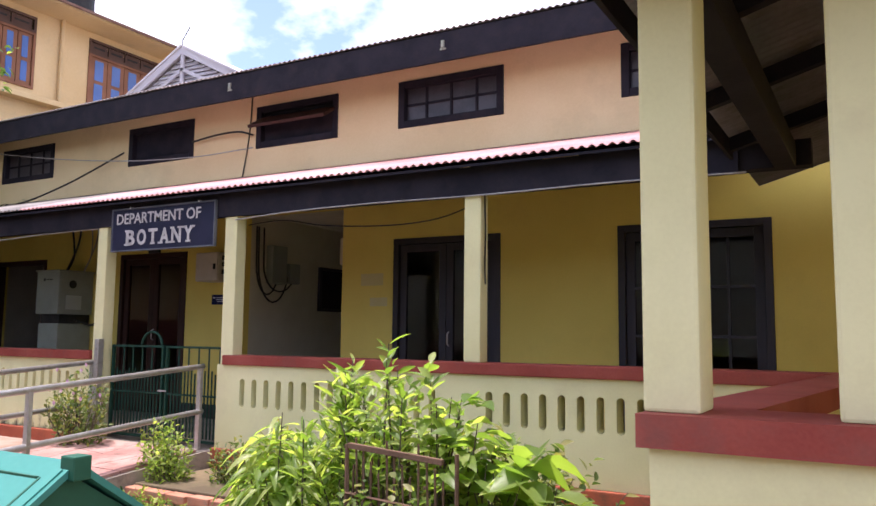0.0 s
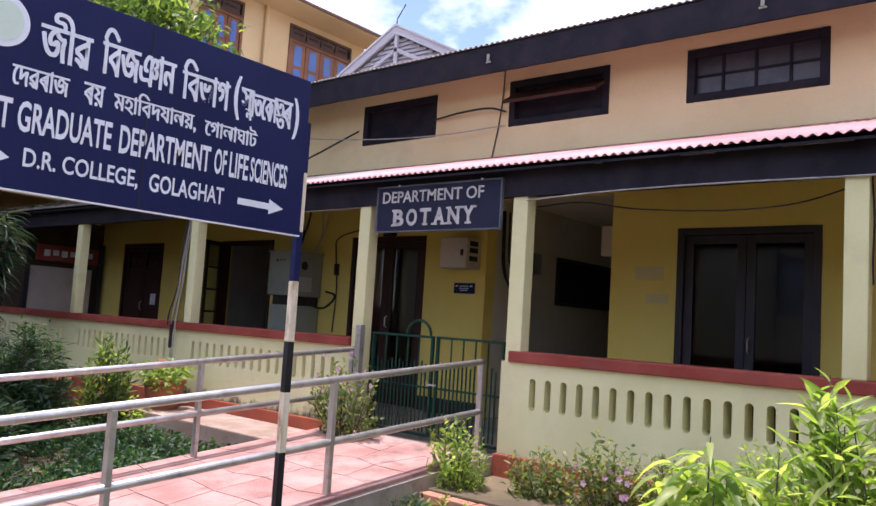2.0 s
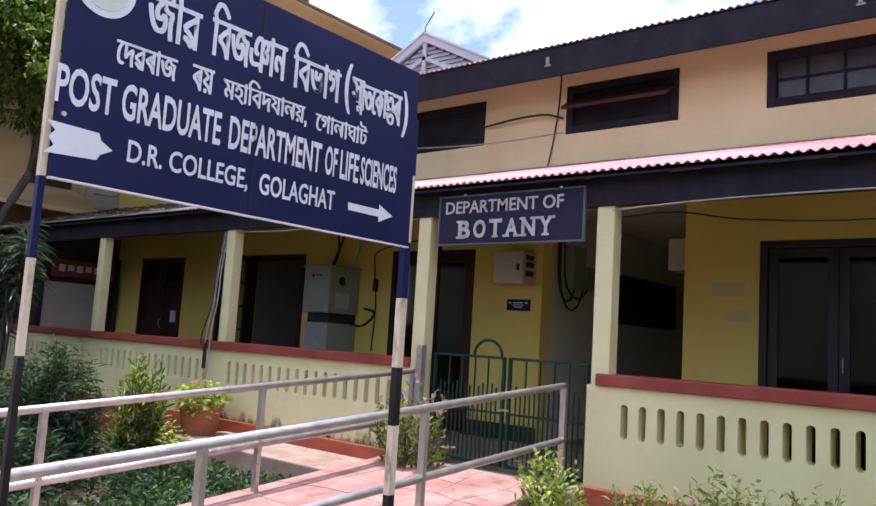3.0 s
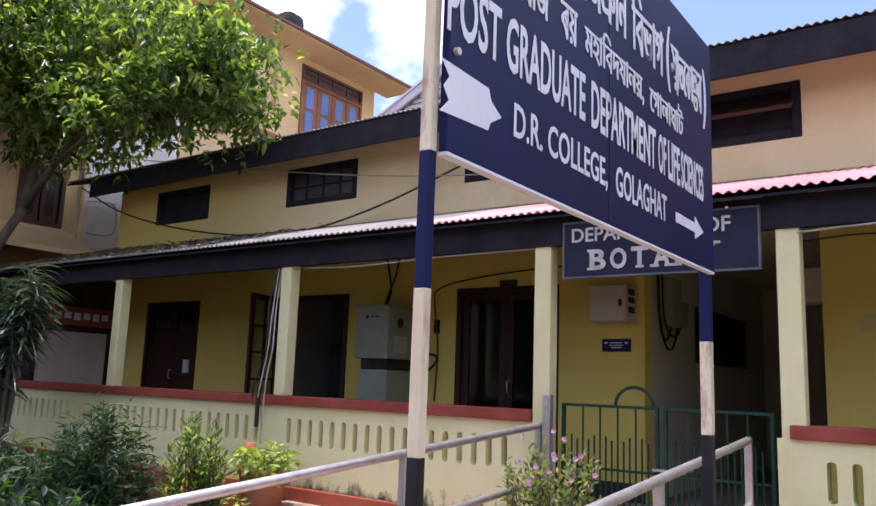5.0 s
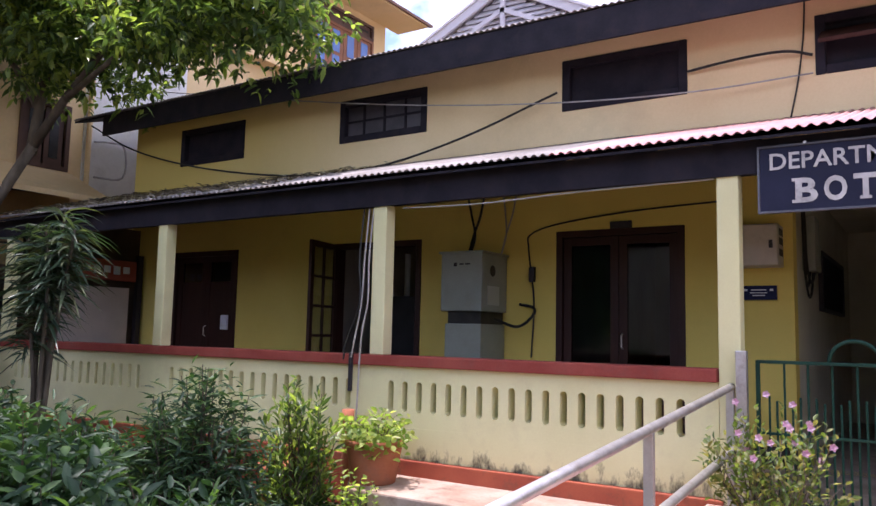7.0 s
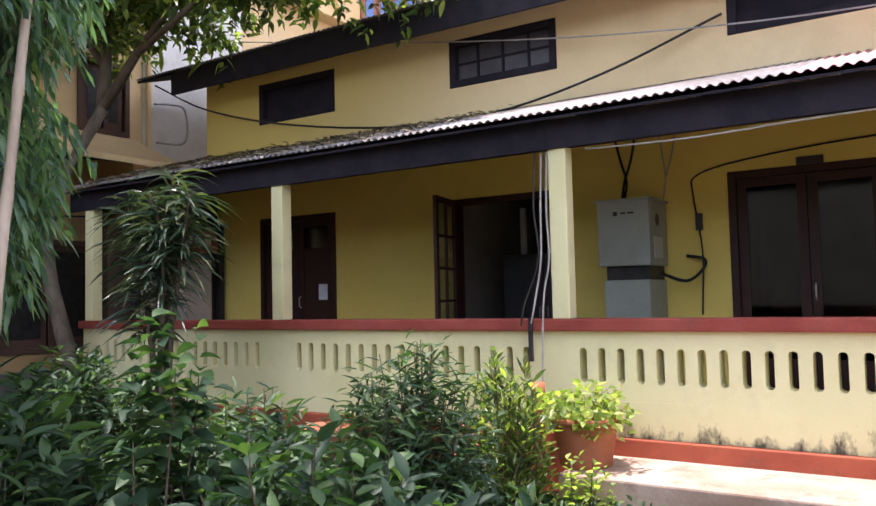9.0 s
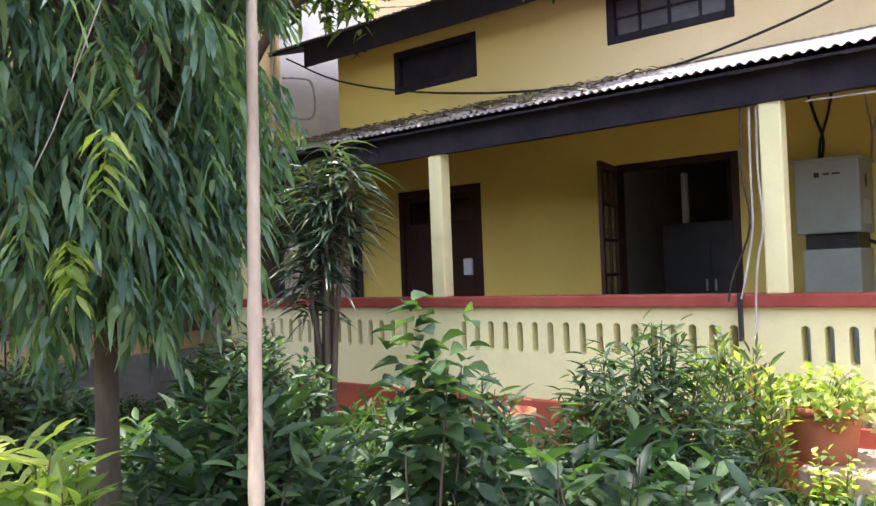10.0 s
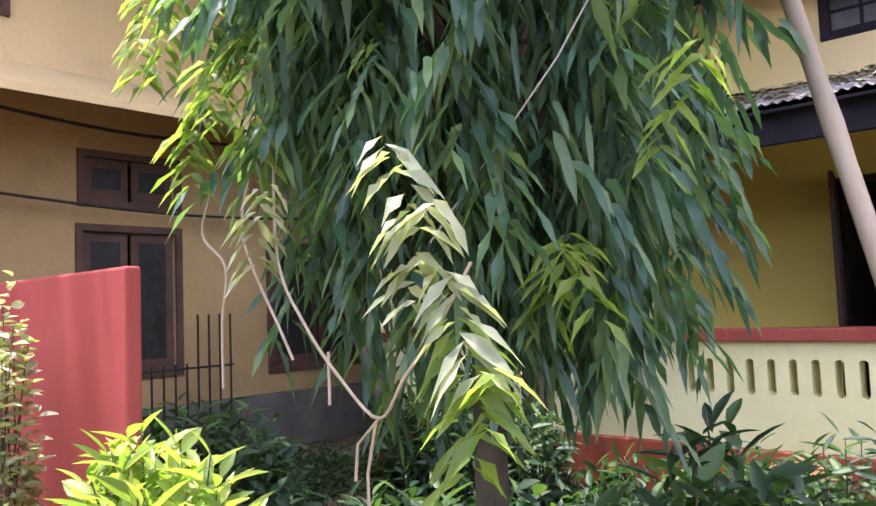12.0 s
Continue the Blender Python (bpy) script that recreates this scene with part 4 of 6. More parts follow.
# ---- name board over the gate ----
nb = empty("name_board", (-6.6, 5.55, 2.38), "navy name board with white letters over the gate", "sign")
put("board", boxes((-7.385, -5.895, 5.580, 5.603, 2.395, 2.825), bevel=0.004), BOARDBLUE, nb)
put("frame", boxes((-7.40, -7.385, 5.570, 5.608, 2.38, 2.84), (-5.895, -5.88, 5.570, 5.608, 2.38, 2.84), (-7.385, -5.895, 5.570, 5.607, 2.38, 2.395), (-7.385, -5.895, 5.570, 5.607, 2.825, 2.84), bevel=0.003), grained("grey steel edging", (0.08, 0.085, 0.10), (0.13, 0.135, 0.15), 0.6), nb)
BOARDWHITE = grained("dulled white board letters", (0.44, 0.42, 0.40), (0.58, 0.56, 0.54), 0.7, 9, 60, 0.02, stain=(0.20, 0.18, 0.17), stain_amount=0.6)
lettering("DEPARTMENT OF", 0.115, 1.24, pose(-7.32, 5.578, 2.67, 90, 0, 0), BOARDWHITE, nb, "lettering", "white capitals DEPARTMENT OF", 0.012)
# slab-serif capitals: each letter with the serifs (from, to, height) at its stem ends
SERIF = {"B": ((-0.02, 0.05, 0), (-0.02, 0.05, 1)), "O": (), "T": ((0.035, 0.10, 0),), "A": ((-0.022, 0.045, 0), (0.09, 0.157, 0)), "N": ((-0.022, 0.05, 0), (-0.022, 0.035, 1), (0.085, 0.155, 1)), "Y": ((-0.022, 0.045, 1), (0.09, 0.157, 1), (0.033, 0.102, 0))}
for i, ch in enumerate("BOTANY"):
    xa = -7.165 + 0.171 * i
    lt = lettering(ch, 0.165, 0.135, pose(xa, 5.578, 2.44, 90, 0, 0), BOARDWHITE, nb, "lettering", "bold white slab-serif capital " + ch, 0.03)
    for s0, s1, up in SERIF[ch]:
        put("serif", boxes((xa + s0, xa + s1, 5.5735, 5.5775, 2.44 + up * 0.145, 2.46 + up * 0.145)), BOARDWHITE, lt)
put("hanger", bar([(-7.1, 5.56, 2.84), (-7.1, 5.70, 2.84)], 0.01, 6), STEEL, nb)
put("hanger", bar([(-6.1, 5.56, 2.84), (-6.1, 5.70, 2.84)], 0.01, 6), STEEL, nb)

# ---- direction sign on two banded posts ----
SX = -5.455
sg = empty("direction_sign", (SX, 2.0, 0), "large navy direction sign on two black and white banded posts", "sign")
put("board", boxes((SX - 0.02, SX, 1.139, 2.957, 1.985, 2.90), bevel=0.003), SIGNBLUE, sg)
put("edging", boxes((SX - 0.022, SX + 0.001, 1.139, 2.957, 1.977, 1.984)), WHITE, sg, "white lower edge")
put("seam", boxes((SX + 0.0005, SX + 0.002, 1.943, 1.949, 1.99, 2.89)), POSTBLACK, sg, "joint between two sheets")


def sign_line(text, y0, y1, z0, z1, bold=0.0, label="", stroke=0.0):
    return lettering(text, z1 - z0, y1 - y0, pose(SX + 0.001, y0, z0, 90, 0, 90), WHITE, sg, "lettering", label, bold, 0.001, stroke)


sign_line("\u099c\u09c0\u09f1", 1.42, 1.645, 2.575, 2.80, 0.0, "white script heading", 0.0045)
HEAD = (("\u09bf\u09ac\u099c\u099e\u09be\u09a8", 1.70, 2.075, 2.585, 2.81), ("\u09bf\u09ac\u09ad\u09be\u0997", 2.12, 2.40, 2.58, 2.79),
        ("(", 2.435, 2.47, 2.55, 2.79), ("\u09b8", 2.48, 2.55, 2.61, 2.735), ("\u09a8", 2.515, 2.555, 2.565, 2.625), ("\u09be\u09a4\u09c7\u0995\u09be", 2.545, 2.72, 2.59, 2.735),
        ("\u09a4", 2.715, 2.775, 2.635, 2.735), ("\u09a4", 2.72, 2.78, 2.57, 2.645), ("\u09f0", 2.77, 2.83, 2.58, 2.735), (")", 2.845, 2.88, 2.53, 2.77))
for text, y0, y1, z0, z1 in HEAD:
    sign_line(text, y0, y1, z0, z1, 0.0, "white script heading", 0.0045)
sign_line("\u09c7\u09a6\u09f1\u09f0\u09be\u099c", 1.32, 1.56, 2.43, 2.525, 0.0, "white script line", 0.0025)
sign_line("\u09f0\u09df", 1.63, 1.725, 2.425, 2.525, 0.0, "white script line", 0.0025)
sign_line("\u09ae\u09b9\u09be\u09bf\u09ac\u09a6\u09af\u09be\u09b2\u09df,", 1.775, 2.215, 2.42, 2.545, 0.0, "white script line", 0.0025)
sign_line("\u09c7\u0997\u09be\u09b2\u09be\u0998\u09be\u099f", 2.27, 2.60, 2.425, 2.535, 0.0, "white script line", 0.0025)
for text, y0, y1 in (("POST", 1.125, 1.335), ("GRADUATE", 1.36, 1.78), ("DEPARTMENT", 1.82, 2.32), ("OF", 2.345, 2.42), ("LIFE", 2.44, 2.56), ("SCIENCES", 2.575, 2.83)):
    sign_line(text, y0, y1, 2.235, 2.37, 0.02, "tall white capitals " + text)
sign_line("D.R. COLLEGE,", 1.40, 1.93, 2.075, 2.17, 0.015, "white capitals D.R. COLLEGE,")
sign_line("GOLAGHAT", 1.99, 2.42, 2.08, 2.17, 0.015, "white capitals GOLAGHAT")
put("arrow", prism(bmesh.new(), [(2.51, 2.10), (2.72, 2.10), (2.72, 2.075), (2.82, 2.117), (2.72, 2.16), (2.72, 2.135), (2.51, 2.135)], "x", SX + 0.0005, SX + 0.0015), WHITE, sg, "white arrow")
put("arrow", prism(bmesh.new(), [(1.11, 2.06), (1.29, 2.07), (1.30, 2.09), (1.345, 2.115), (1.30, 2.14), (1.29, 2.165), (1.11, 2.17), (1.14, 2.14), (1.12, 2.115), (1.14, 2.09)], "x", SX + 0.0005, SX + 0.0015), WHITE, sg, "broad white arrow")
disc = bmesh.new()
bmesh.ops.create_cone(disc, cap_ends=True, segments=40, radius1=0.115, radius2=0.115, depth=0.003, matrix=pose(SX + 0.0025, 1.255, 2.69, 0, 90, 0))
put("emblem", disc, WHITE, sg, "plain pale round emblem")
disc = bmesh.new()
bmesh.ops.create_cone(disc, cap_ends=True, segments=40, radius1=0.09, radius2=0.09, depth=0.002, matrix=pose(SX + 0.0048, 1.255, 2.69, 0, 90, 0))
put("emblem", disc, grained("pale green emblem", (0.55, 0.66, 0.55), (0.62, 0.72, 0.62), 0.6), sg, "pale green emblem centre")
for yc, bands in ((1.13, ((0.0, 0.38, 0), (0.38, 0.71, 1), (0.71, 1.05, 0), (1.05, 1.39, 0), (1.39, 1.71, 1), (1.71, 1.985, 2), (1.985, 2.98, 1))),
                  (2.975, ((0.0, 0.12, 0), (0.12, 0.43, 1), (0.43, 0.74, 0), (0.74, 1.08, 1), (1.08, 1.37, 0), (1.37, 1.72, 1), (1.72, 2.01, 2), (2.01, 2.36, 1), (2.36, 2.66, 2)))):
    for za, zb, white in bands:
        put("post_band", boxes((SX - 0.050 - (0.012 if yc > 2 else 0.0), SX - 0.0225, yc - (0.018 if yc > 2 else 0.014), yc + (0.026 if yc > 2 else 0.008), za, zb), bevel=0.002), (POSTBLACK, POSTWHITE, SIGNBLUE)[white], sg, ("black painted post length", "chipped white post length", "navy painted post length")[white])
for z in (2.2, 2.7):
    b = bmesh.new()
    bmesh.ops.create_cone(b, cap_ends=True, segments=12, radius1=0.010, radius2=0.008, depth=0.012, matrix=pose(SX + 0.004, 1.16, z, 0, 90, 0))
    put("bolt", b, STEEL, sg)

# ---- ramp, its rails and the gate ----
RX0, RX1 = -7.72, -5.88


def ramp_z(y):
    return 0.012 + (0.445 - 0.012) * min(max((y - 0.5) / 5.0, 0), 1)


structure(mesh_ob("ramp", prism(bmesh.new(), [(0.5, -0.05), (5.64, -0.05), (5.64, 0.425), (5.5, 0.425), (0.5, -0.008)], "x", RX0 - 0.04, RX1 + 0.04), CONCRETE), "grey concrete body of the entrance ramp", "ramp")
ramp = bpy.data.objects["ramp"]
for xr, name in ((-6.0, "ramp_railing"), (-7.6, "ramp_railing")):
    rl = empty(name, (xr, 3.5, ramp_z(3.5)), "silver painted pipe railing along the entrance ramp", "railing", "ramp railings")
    ys = (0.62, 2.22, 3.84, 5.58)
    for y in ys:
        z = ramp_z(y)
        top = 0.81 + 0.072 * y
        put("post", boxes((xr - 0.025, xr + 0.025, y - 0.018, y + 0.018, z - 0.01, top - 0.015), bevel=0.004), STEEL, rl)
    for drop in (0.0, 0.43):
        put("rail", bar([(xr, ys[0] - 0.06, 0.81 + 0.072 * (ys[0] - 0.06) - drop), (xr, 5.62, 0.81 + 0.072 * 5.62 - drop)], 0.026, 12), STEEL, rl, "round steel rail", True)

gt = empty("entrance_gate", (-6.65, 5.72, FLOOR), "closed two-leaf dark green barred gate between cream columns", "gate")
for a, b in ((-7.46, -6.67), (-6.63, -5.86)):
    gl = put("leaf_frame", boxes((a, a + 0.024, 5.705, 5.74, 0.46, 1.40), (b - 0.024, b, 5.705, 5.74, 0.46, 1.40), (a + 0.024, b - 0.024, 5.705, 5.74, 1.378, 1.40), (a + 0.024, b - 0.024, 5.705, 5.74, 0.46, 0.485), (a + 0.024, b - 0.024, 5.71, 5.735, 0.905, 0.922), bevel=0.003), GATEGREEN, gt)
    n = 15
    for i in range(1, n):
        u = a + 0.035 + (b - a - 0.07) * i / n
        put("gate_bar", bar([(u, 5.7225, 0.5), (u, 5.7225, 1.38 if i % 3 == 0 else 1.13 + 0.03 * (i % 2))], 0.008, 6), GATEGREEN, gl)
put("arch", bar([(-6.86 + 0.15 * math.cos(t), 5.7225, 1.40 + 0.14 * math.sin(t)) for t in (math.pi * i / 14 for i in range(15))], 0.013, 8), GATEGREEN, gt, "bent pipe arch on the gate", True)
put("latch", boxes((-6.71, -6.60, 5.69, 5.705, 0.935, 0.953)), CABLEGREY, gt, "steel latch")
tagged(mesh_ob("gate_post", boxes((-7.56, -7.49, 5.56, 5.625, 0.4, 1.46), bevel=0.006), STEEL), "grey steel gate post beside the cream column", "post")

# apron and kerbs in the garden
structure(mesh_ob("pavement_apron", boxes((-10.35, -7.78, 4.85, 5.584, 0, 0.33), bevel=0.015), APRON), "worn concrete apron below the parapet", "apron")

# ---- green lidded box beside the path ----
gb = empty("utility_box", (-2.27, 1.35, 0), "teal green sheet steel box with a gabled lid", "utility box")
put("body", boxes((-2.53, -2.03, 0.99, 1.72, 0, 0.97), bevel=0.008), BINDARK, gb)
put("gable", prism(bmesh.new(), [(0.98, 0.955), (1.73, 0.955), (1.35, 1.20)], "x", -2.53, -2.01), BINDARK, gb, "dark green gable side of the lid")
for s, y1, z1 in ((-1, 0.93, 0.945), (1, 1.77, 0.945)):
    bm = bmesh.new()
    prism(bm, [(1.35, 1.235), (y1, z1), (y1, z1 - 0.018), (1.35, 1.215)], "x", -2.56, -1.985)
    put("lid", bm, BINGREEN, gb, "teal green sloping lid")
    for xa in (-2.545, -2.03):
        bm = bmesh.new()
        prism(bm, [(1.35 + s * 0.03, 1.240 - 0.02), (y1 - s * 0.02, z1 + 0.018), (y1 - s * 0.02, z1 + 0.010), (1.35 + s * 0.03, 1.232 - 0.02)], "x", xa, xa + 0.03)
        put("lid_rim", bm, BINGREEN, gb, "raised seam of the lid")
for s_, y1, z1 in ((-1, 0.93, 0.945), (1, 1.77, 0.945)):
    for f in (0.13, 0.90):
        y, z = 1.35 + (y1 - 1.35) * f, 1.235 + (z1 - 1.235) * f
        put("lid_seam", boxes((-2.50, -2.06, y - 0.004, y + 0.004, z - 0.01, z + 0.003)), BINDARK, gb, "dark seam of the lid")
    for xa in (-2.505, -2.055):
        bm = bmesh.new()
        prism(bm, [(1.35 + s_ * 0.055, 1.196 + 0.003), (y1 - s_ * 0.042, 0.974 + 0.003), (y1 - s_ * 0.042, 0.96), (1.35 + s_ * 0.055, 1.185)], "x", xa, xa + 0.007)
        put("lid_seam", bm, BINDARK, gb, "dark seam of the lid")
put("hinge", boxes((-2.02, -1.965, 1.325, 1.375, 1.19, 1.25), bevel=0.005), BINDARK, gb, "dark ridge bracket")

# ---- building across the yard, at right angles to the block ----
FX = -18.4


def far_window(name, y0, y1, z0, z1, label, kind="dark", bars=2):
    d = empty(name, (FX, (y0 + y1) / 2, z0), label, "window", "", "structure")
    f = 0.07
    wood = FARBROWN if kind == "blue" else FARDARK
    put("window_frame", boxes((FX - 0.06, FX + 0.04, y0 - f, y0, z0 - f, z1 + f), (FX - 0.06, FX + 0.04, y1, y1 + f, z0 - f, z1 + f), (FX - 0.06, FX + 0.038, y0, y1, z1, z1 + f), (FX - 0.06, FX + 0.038, y0, y1, z0 - f, z0)), wood, d)
    n = bars + 1
    for i in range(n):
        a, b = y0 + (y1 - y0) * i / n, y0 + (y1 - y0) * (i + 1) / n
        if kind == "blue":
            put("casement", boxes((FX - 0.04, FX, a + 0.01, b - 0.01, z0, z1)), FARBROWN, d)
            put("pane", boxes((FX + 0.001, FX + 0.008, a + 0.16 * (b - a) + 0.05, b - 0.16 * (b - a) - 0.05, z0 + 0.52 * (z1 - z0), z1 - 0.08)), BLUEPANE, d, "blue upper pane")
            put("pane", boxes((FX + 0.001, FX + 0.008, a + 0.16 * (b - a) + 0.05, b - 0.16 * (b - a) - 0.05, z0 + 0.08, z0 + 0.45 * (z1 - z0))), BLUEPANE, d, "blue lower pane")
        else:
            put("casement", boxes((FX - 0.05, FX - 0.02, a + 0.02, b - 0.02, z0, z1)), wood, d)
            # Opaque black pane, painted for the unlit room behind it.
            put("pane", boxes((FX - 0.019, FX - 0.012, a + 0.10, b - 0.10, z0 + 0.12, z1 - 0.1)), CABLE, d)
    return d


FH = [(13.10, 15.25, 8.98, 9.25), (13.10, 15.25, 7.55, 8.85), (10.3, 11.45, 8.98, 9.25), (10.3, 11.45, 7.55, 8.85), (6.55, 7.25, 4.1, 5.05), (3.15, 4.12, 2.77, 3.20), (3.13, 4.12, 1.04, 2.46), (5.35, 6.8, 0.96, 2.36),
      (7.2, 9.0, 7.55, 8.85), (1.4, 2.4, 4.5, 5.3)]
structure(mesh_ob("wall_far", pierced(-2.0, 15.85, 0, 9.8, FX - 0.25, FX, [(a, b, c, d) for a, b, c, d in FH], "x"), FARWALL), "buff painted wall of the building across the yard", "wall")
# Black sheet behind the openings, painted darkness for the unlit rooms.
structure(mesh_ob("wall_far_dark_sheet", boxes((FX - 0.6, FX - 0.4, -2, 15.6, 0, 9.75)), CABLE), "black sheet standing in for the far building's unlit inside", "wall")
for i, (a, b, c, d) in enumerate(FH):
    far_window("window_%d" % (i + 20), a, b, c, d, ("brown timber window with blue panes in the far building" if i in (1, 3, 8) else "dark ventilator strip in the far building" if i in (0, 2) else "dark brown window in the shaded far building"),
        "blue" if i in (1, 3, 8) else "dark", 3 if i in (1, 0) else 2 if i in (3, 8) else 1)
structure(mesh_ob("trim_far_ledge", boxes((FX, FX + 0.35, -2, 15.85, 7.12, 7.26), bevel=0.02), FARWALL), "projecting floor ledge of the far building", "ledge")
structure(mesh_ob("trim_far_hood", prism(bmesh.new(), [(FX, 4.02), (FX + 1.15, 3.50), (FX + 1.15, 3.42), (FX, 3.80)], "y", -2.0, 7.4), FARWALL), "sloping concrete sunshade of the far building", "sunshade")
structure(mesh_ob("trim_far_plinth", boxes((FX, FX + 0.12, -2, 9, 0, 0.66), bevel=0.02), grained("dark damp plinth", (0.10, 0.10, 0.09), (0.16, 0.15, 0.13), 0.9)), "dark damp plinth of the far building", "plinth")
# Lower wall skin in darker ochre, standing in for shade under the sunshade.
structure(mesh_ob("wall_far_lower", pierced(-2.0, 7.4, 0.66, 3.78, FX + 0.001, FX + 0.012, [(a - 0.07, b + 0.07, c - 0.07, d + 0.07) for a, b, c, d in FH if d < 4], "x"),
    grained("far wall ochre darkened for shade", (0.34, 0.225, 0.105), (0.44, 0.30, 0.145), 0.9, 0.7, 25, 0.15, stain=(0.22, 0.15, 0.08), stain_amount=0.7)), "lower storey of the far building, shade put into its ochre", "wall")
structure(mesh_ob("trim_far_eave", boxes((FX, FX + 0.95, -2, 16.4, 9.50, 9.57), (FX - 6, FX, -2, 16.4, 9.80, 9.88)), FARWALL), "broad boarded eave of the far building", "eave")
structure(mesh_ob("roof_far", prism(bmesh.new(), [(FX + 1.03, 9.60), (FX - 5, 11.2), (FX - 5, 11.1), (FX + 1.03, 9.53)], "y", -2.2, 16.55), grained("rust brown far roof", (0.14, 0.07, 0.05), (0.2, 0.11, 0.08), 0.7)), "rusty sheet roof of the far building", "roof")
tagged(mesh_ob("down_pipe", bar([(FX + 0.08, 12.2, 7.3), (FX + 0.08, 12.2, 9.5)], 0.05, 8), FARWALL), "buff down pipe on the far building", "pipe")
tagged(mesh_ob("wall_bracket", bar([(FX + 0.10, 7.72, 4.62), (FX + 0.12, 8.0, 4.66), (FX + 0.12, 8.28, 4.62), (FX + 0.12, 8.28, 4.1), (FX + 0.10, 7.75, 4.02)], 0.018, 6), CABLEGREY), "thin bent service pipe on the far building", "pipe")
structure(mesh_ob("wall_far_return", boxes((FX - 6, FX - 0.25, 15.6, 15.85, 0, 9.8)), FARWALL), "buff end wall of the far building", "wall")
structure(mesh_ob("wall_far_wing", pierced(15.85, 24.0, 0, 9.2, FX - 1.65, FX - 1.4, [(16.5, 17.5, 8.0, 8.75)], "x"), grained("faded pink far wall", (0.62, 0.46, 0.38), (0.70, 0.54, 0.46), 0.9, 0.6, 20, 0.1)), "faded pink set-back wing of the far building", "wall")
structure(mesh_ob("roof_far_wing", boxes((FX - 5, FX - 0.9, 15.86, 24.2, 9.2, 9.3), bevel=0.02), FARWALL), "flat buff eave of the set-back wing", "roof")
wv = empty("window_40", (FX - 1.5, 17.0, 8.0), "small brown window in the set-back wing", "window", "", "structure")
put("window_frame", boxes((FX - 1.6, FX - 1.38, 16.5, 16.57, 8.0, 8.75), (FX - 1.6, FX - 1.38, 17.43, 17.5, 8.0, 8.75), (FX - 1.6, FX - 1.38, 16.57, 17.43, 8.68, 8.75), (FX - 1.6, FX - 1.38, 16.57, 17.43, 8.0, 8.07)), FARBROWN, wv)
put("casement", boxes((FX - 1.58, FX - 1.54, 16.57, 17.43, 8.07, 8.68)), BROWNWOOD, wv)
# Panel paler than the wall around it.
structure(mesh_ob("trim_far_panel", boxes((FX, FX + 0.03, 7.56, 9.6, 3.75, 7.10), bevel=0.004), FARPALE), "pale bay of the far building", "wall")
tagged(mesh_ob("drain_pipe", bar([(FX + 0.09, 7.62, 3.8), (FX + 0.09, 7.62, 7.1)], 0.045, 8), FARWALL), "buff drain pipe beside the pale bay", "pipe")
tank = empty("water_tank", (FX - 0.9, 13.3, 10.0), "black plastic roof water tank on the far building", "water tank")
tm = bmesh.new()
for zc, r, h in ((10.3, 0.42, 0.8), (10.78, 0.40, 0.16), (10.92, 0.2, 0.14)):
    bmesh.ops.create_cone(tm, cap_ends=True, segments=24, radius1=r, radius2=r * 0.93, depth=h, matrix=Matrix.Translation((FX - 0.9, 13.3, zc)))
put("tank_body", tm, CABLE, tank)
gr = empty("yard_grille", (FX + 0.5, 4.0, 0.6), "thin iron grille in front of the far building", "grille")
for i in range(9):
    put("grille_bar", bar([(FX + 0.3, 3.55 + 0.13 * i, 0.55), (FX + 0.3, 3.55 + 0.13 * i, 1.6 if i > 4 else 1.1)], 0.012, 6), CABLE, gr)
put("rail", bar([(FX + 0.3, 3.5, 1.05), (FX + 0.3, 4.62, 1.05)], 0.012, 6), CABLE, gr)
structure(mesh_ob("wall_garden", boxes((-18.0, -14.22, 1.5, 1.58, 0, 1.82), bevel=0.015), REDWALL), "rose red painted garden wall", "wall")
tagged(mesh_ob("stray_wire", bar([(FX + 0.3, -1.0, 3.9), (FX + 0.4, 2.4, 3.45), (FX + 0.4, 4.4, 3.42), (FX + 0.5, 7.2, 3.6)], 0.018, 5), CABLE), "black wire slung along the far building", "cable")
tagged(mesh_ob("stray_wire", bar([(FX + 0.2, -1.0, 3.0), (FX + 0.2, 2.6, 2.72), (FX + 0.2, 4.6, 2.66), (FX + 0.3, 7.2, 2.8)], 0.015, 5), CABLE), "black wire slung along the far building", "cable")

# ---- louvred gable behind the main roof ----
gb2 = empty("louvred_gable", (-12.1, 11.0, 5.2), "pale lilac louvred roof gable behind the main roof", "gable", "", "structure")
AP, GL, GR, GZ = (-12.1, 7.18), -13.95, -10.25, 6.23
put("barge_board", prism(bmesh.new(), [AP, (GL, GZ), (GL, GZ - 0.16), (-12.1, AP[1] - 0.17)], "y", 10.58, 10.63), FARWHITE, gb2, "white barge board")
put("barge_board", prism(bmesh.new(), [AP, (GR, GZ), (GR, GZ - 0.16), (-12.1, AP[1] - 0.17)], "y", 10.58, 10.63), FARWHITE, gb2, "white barge board")
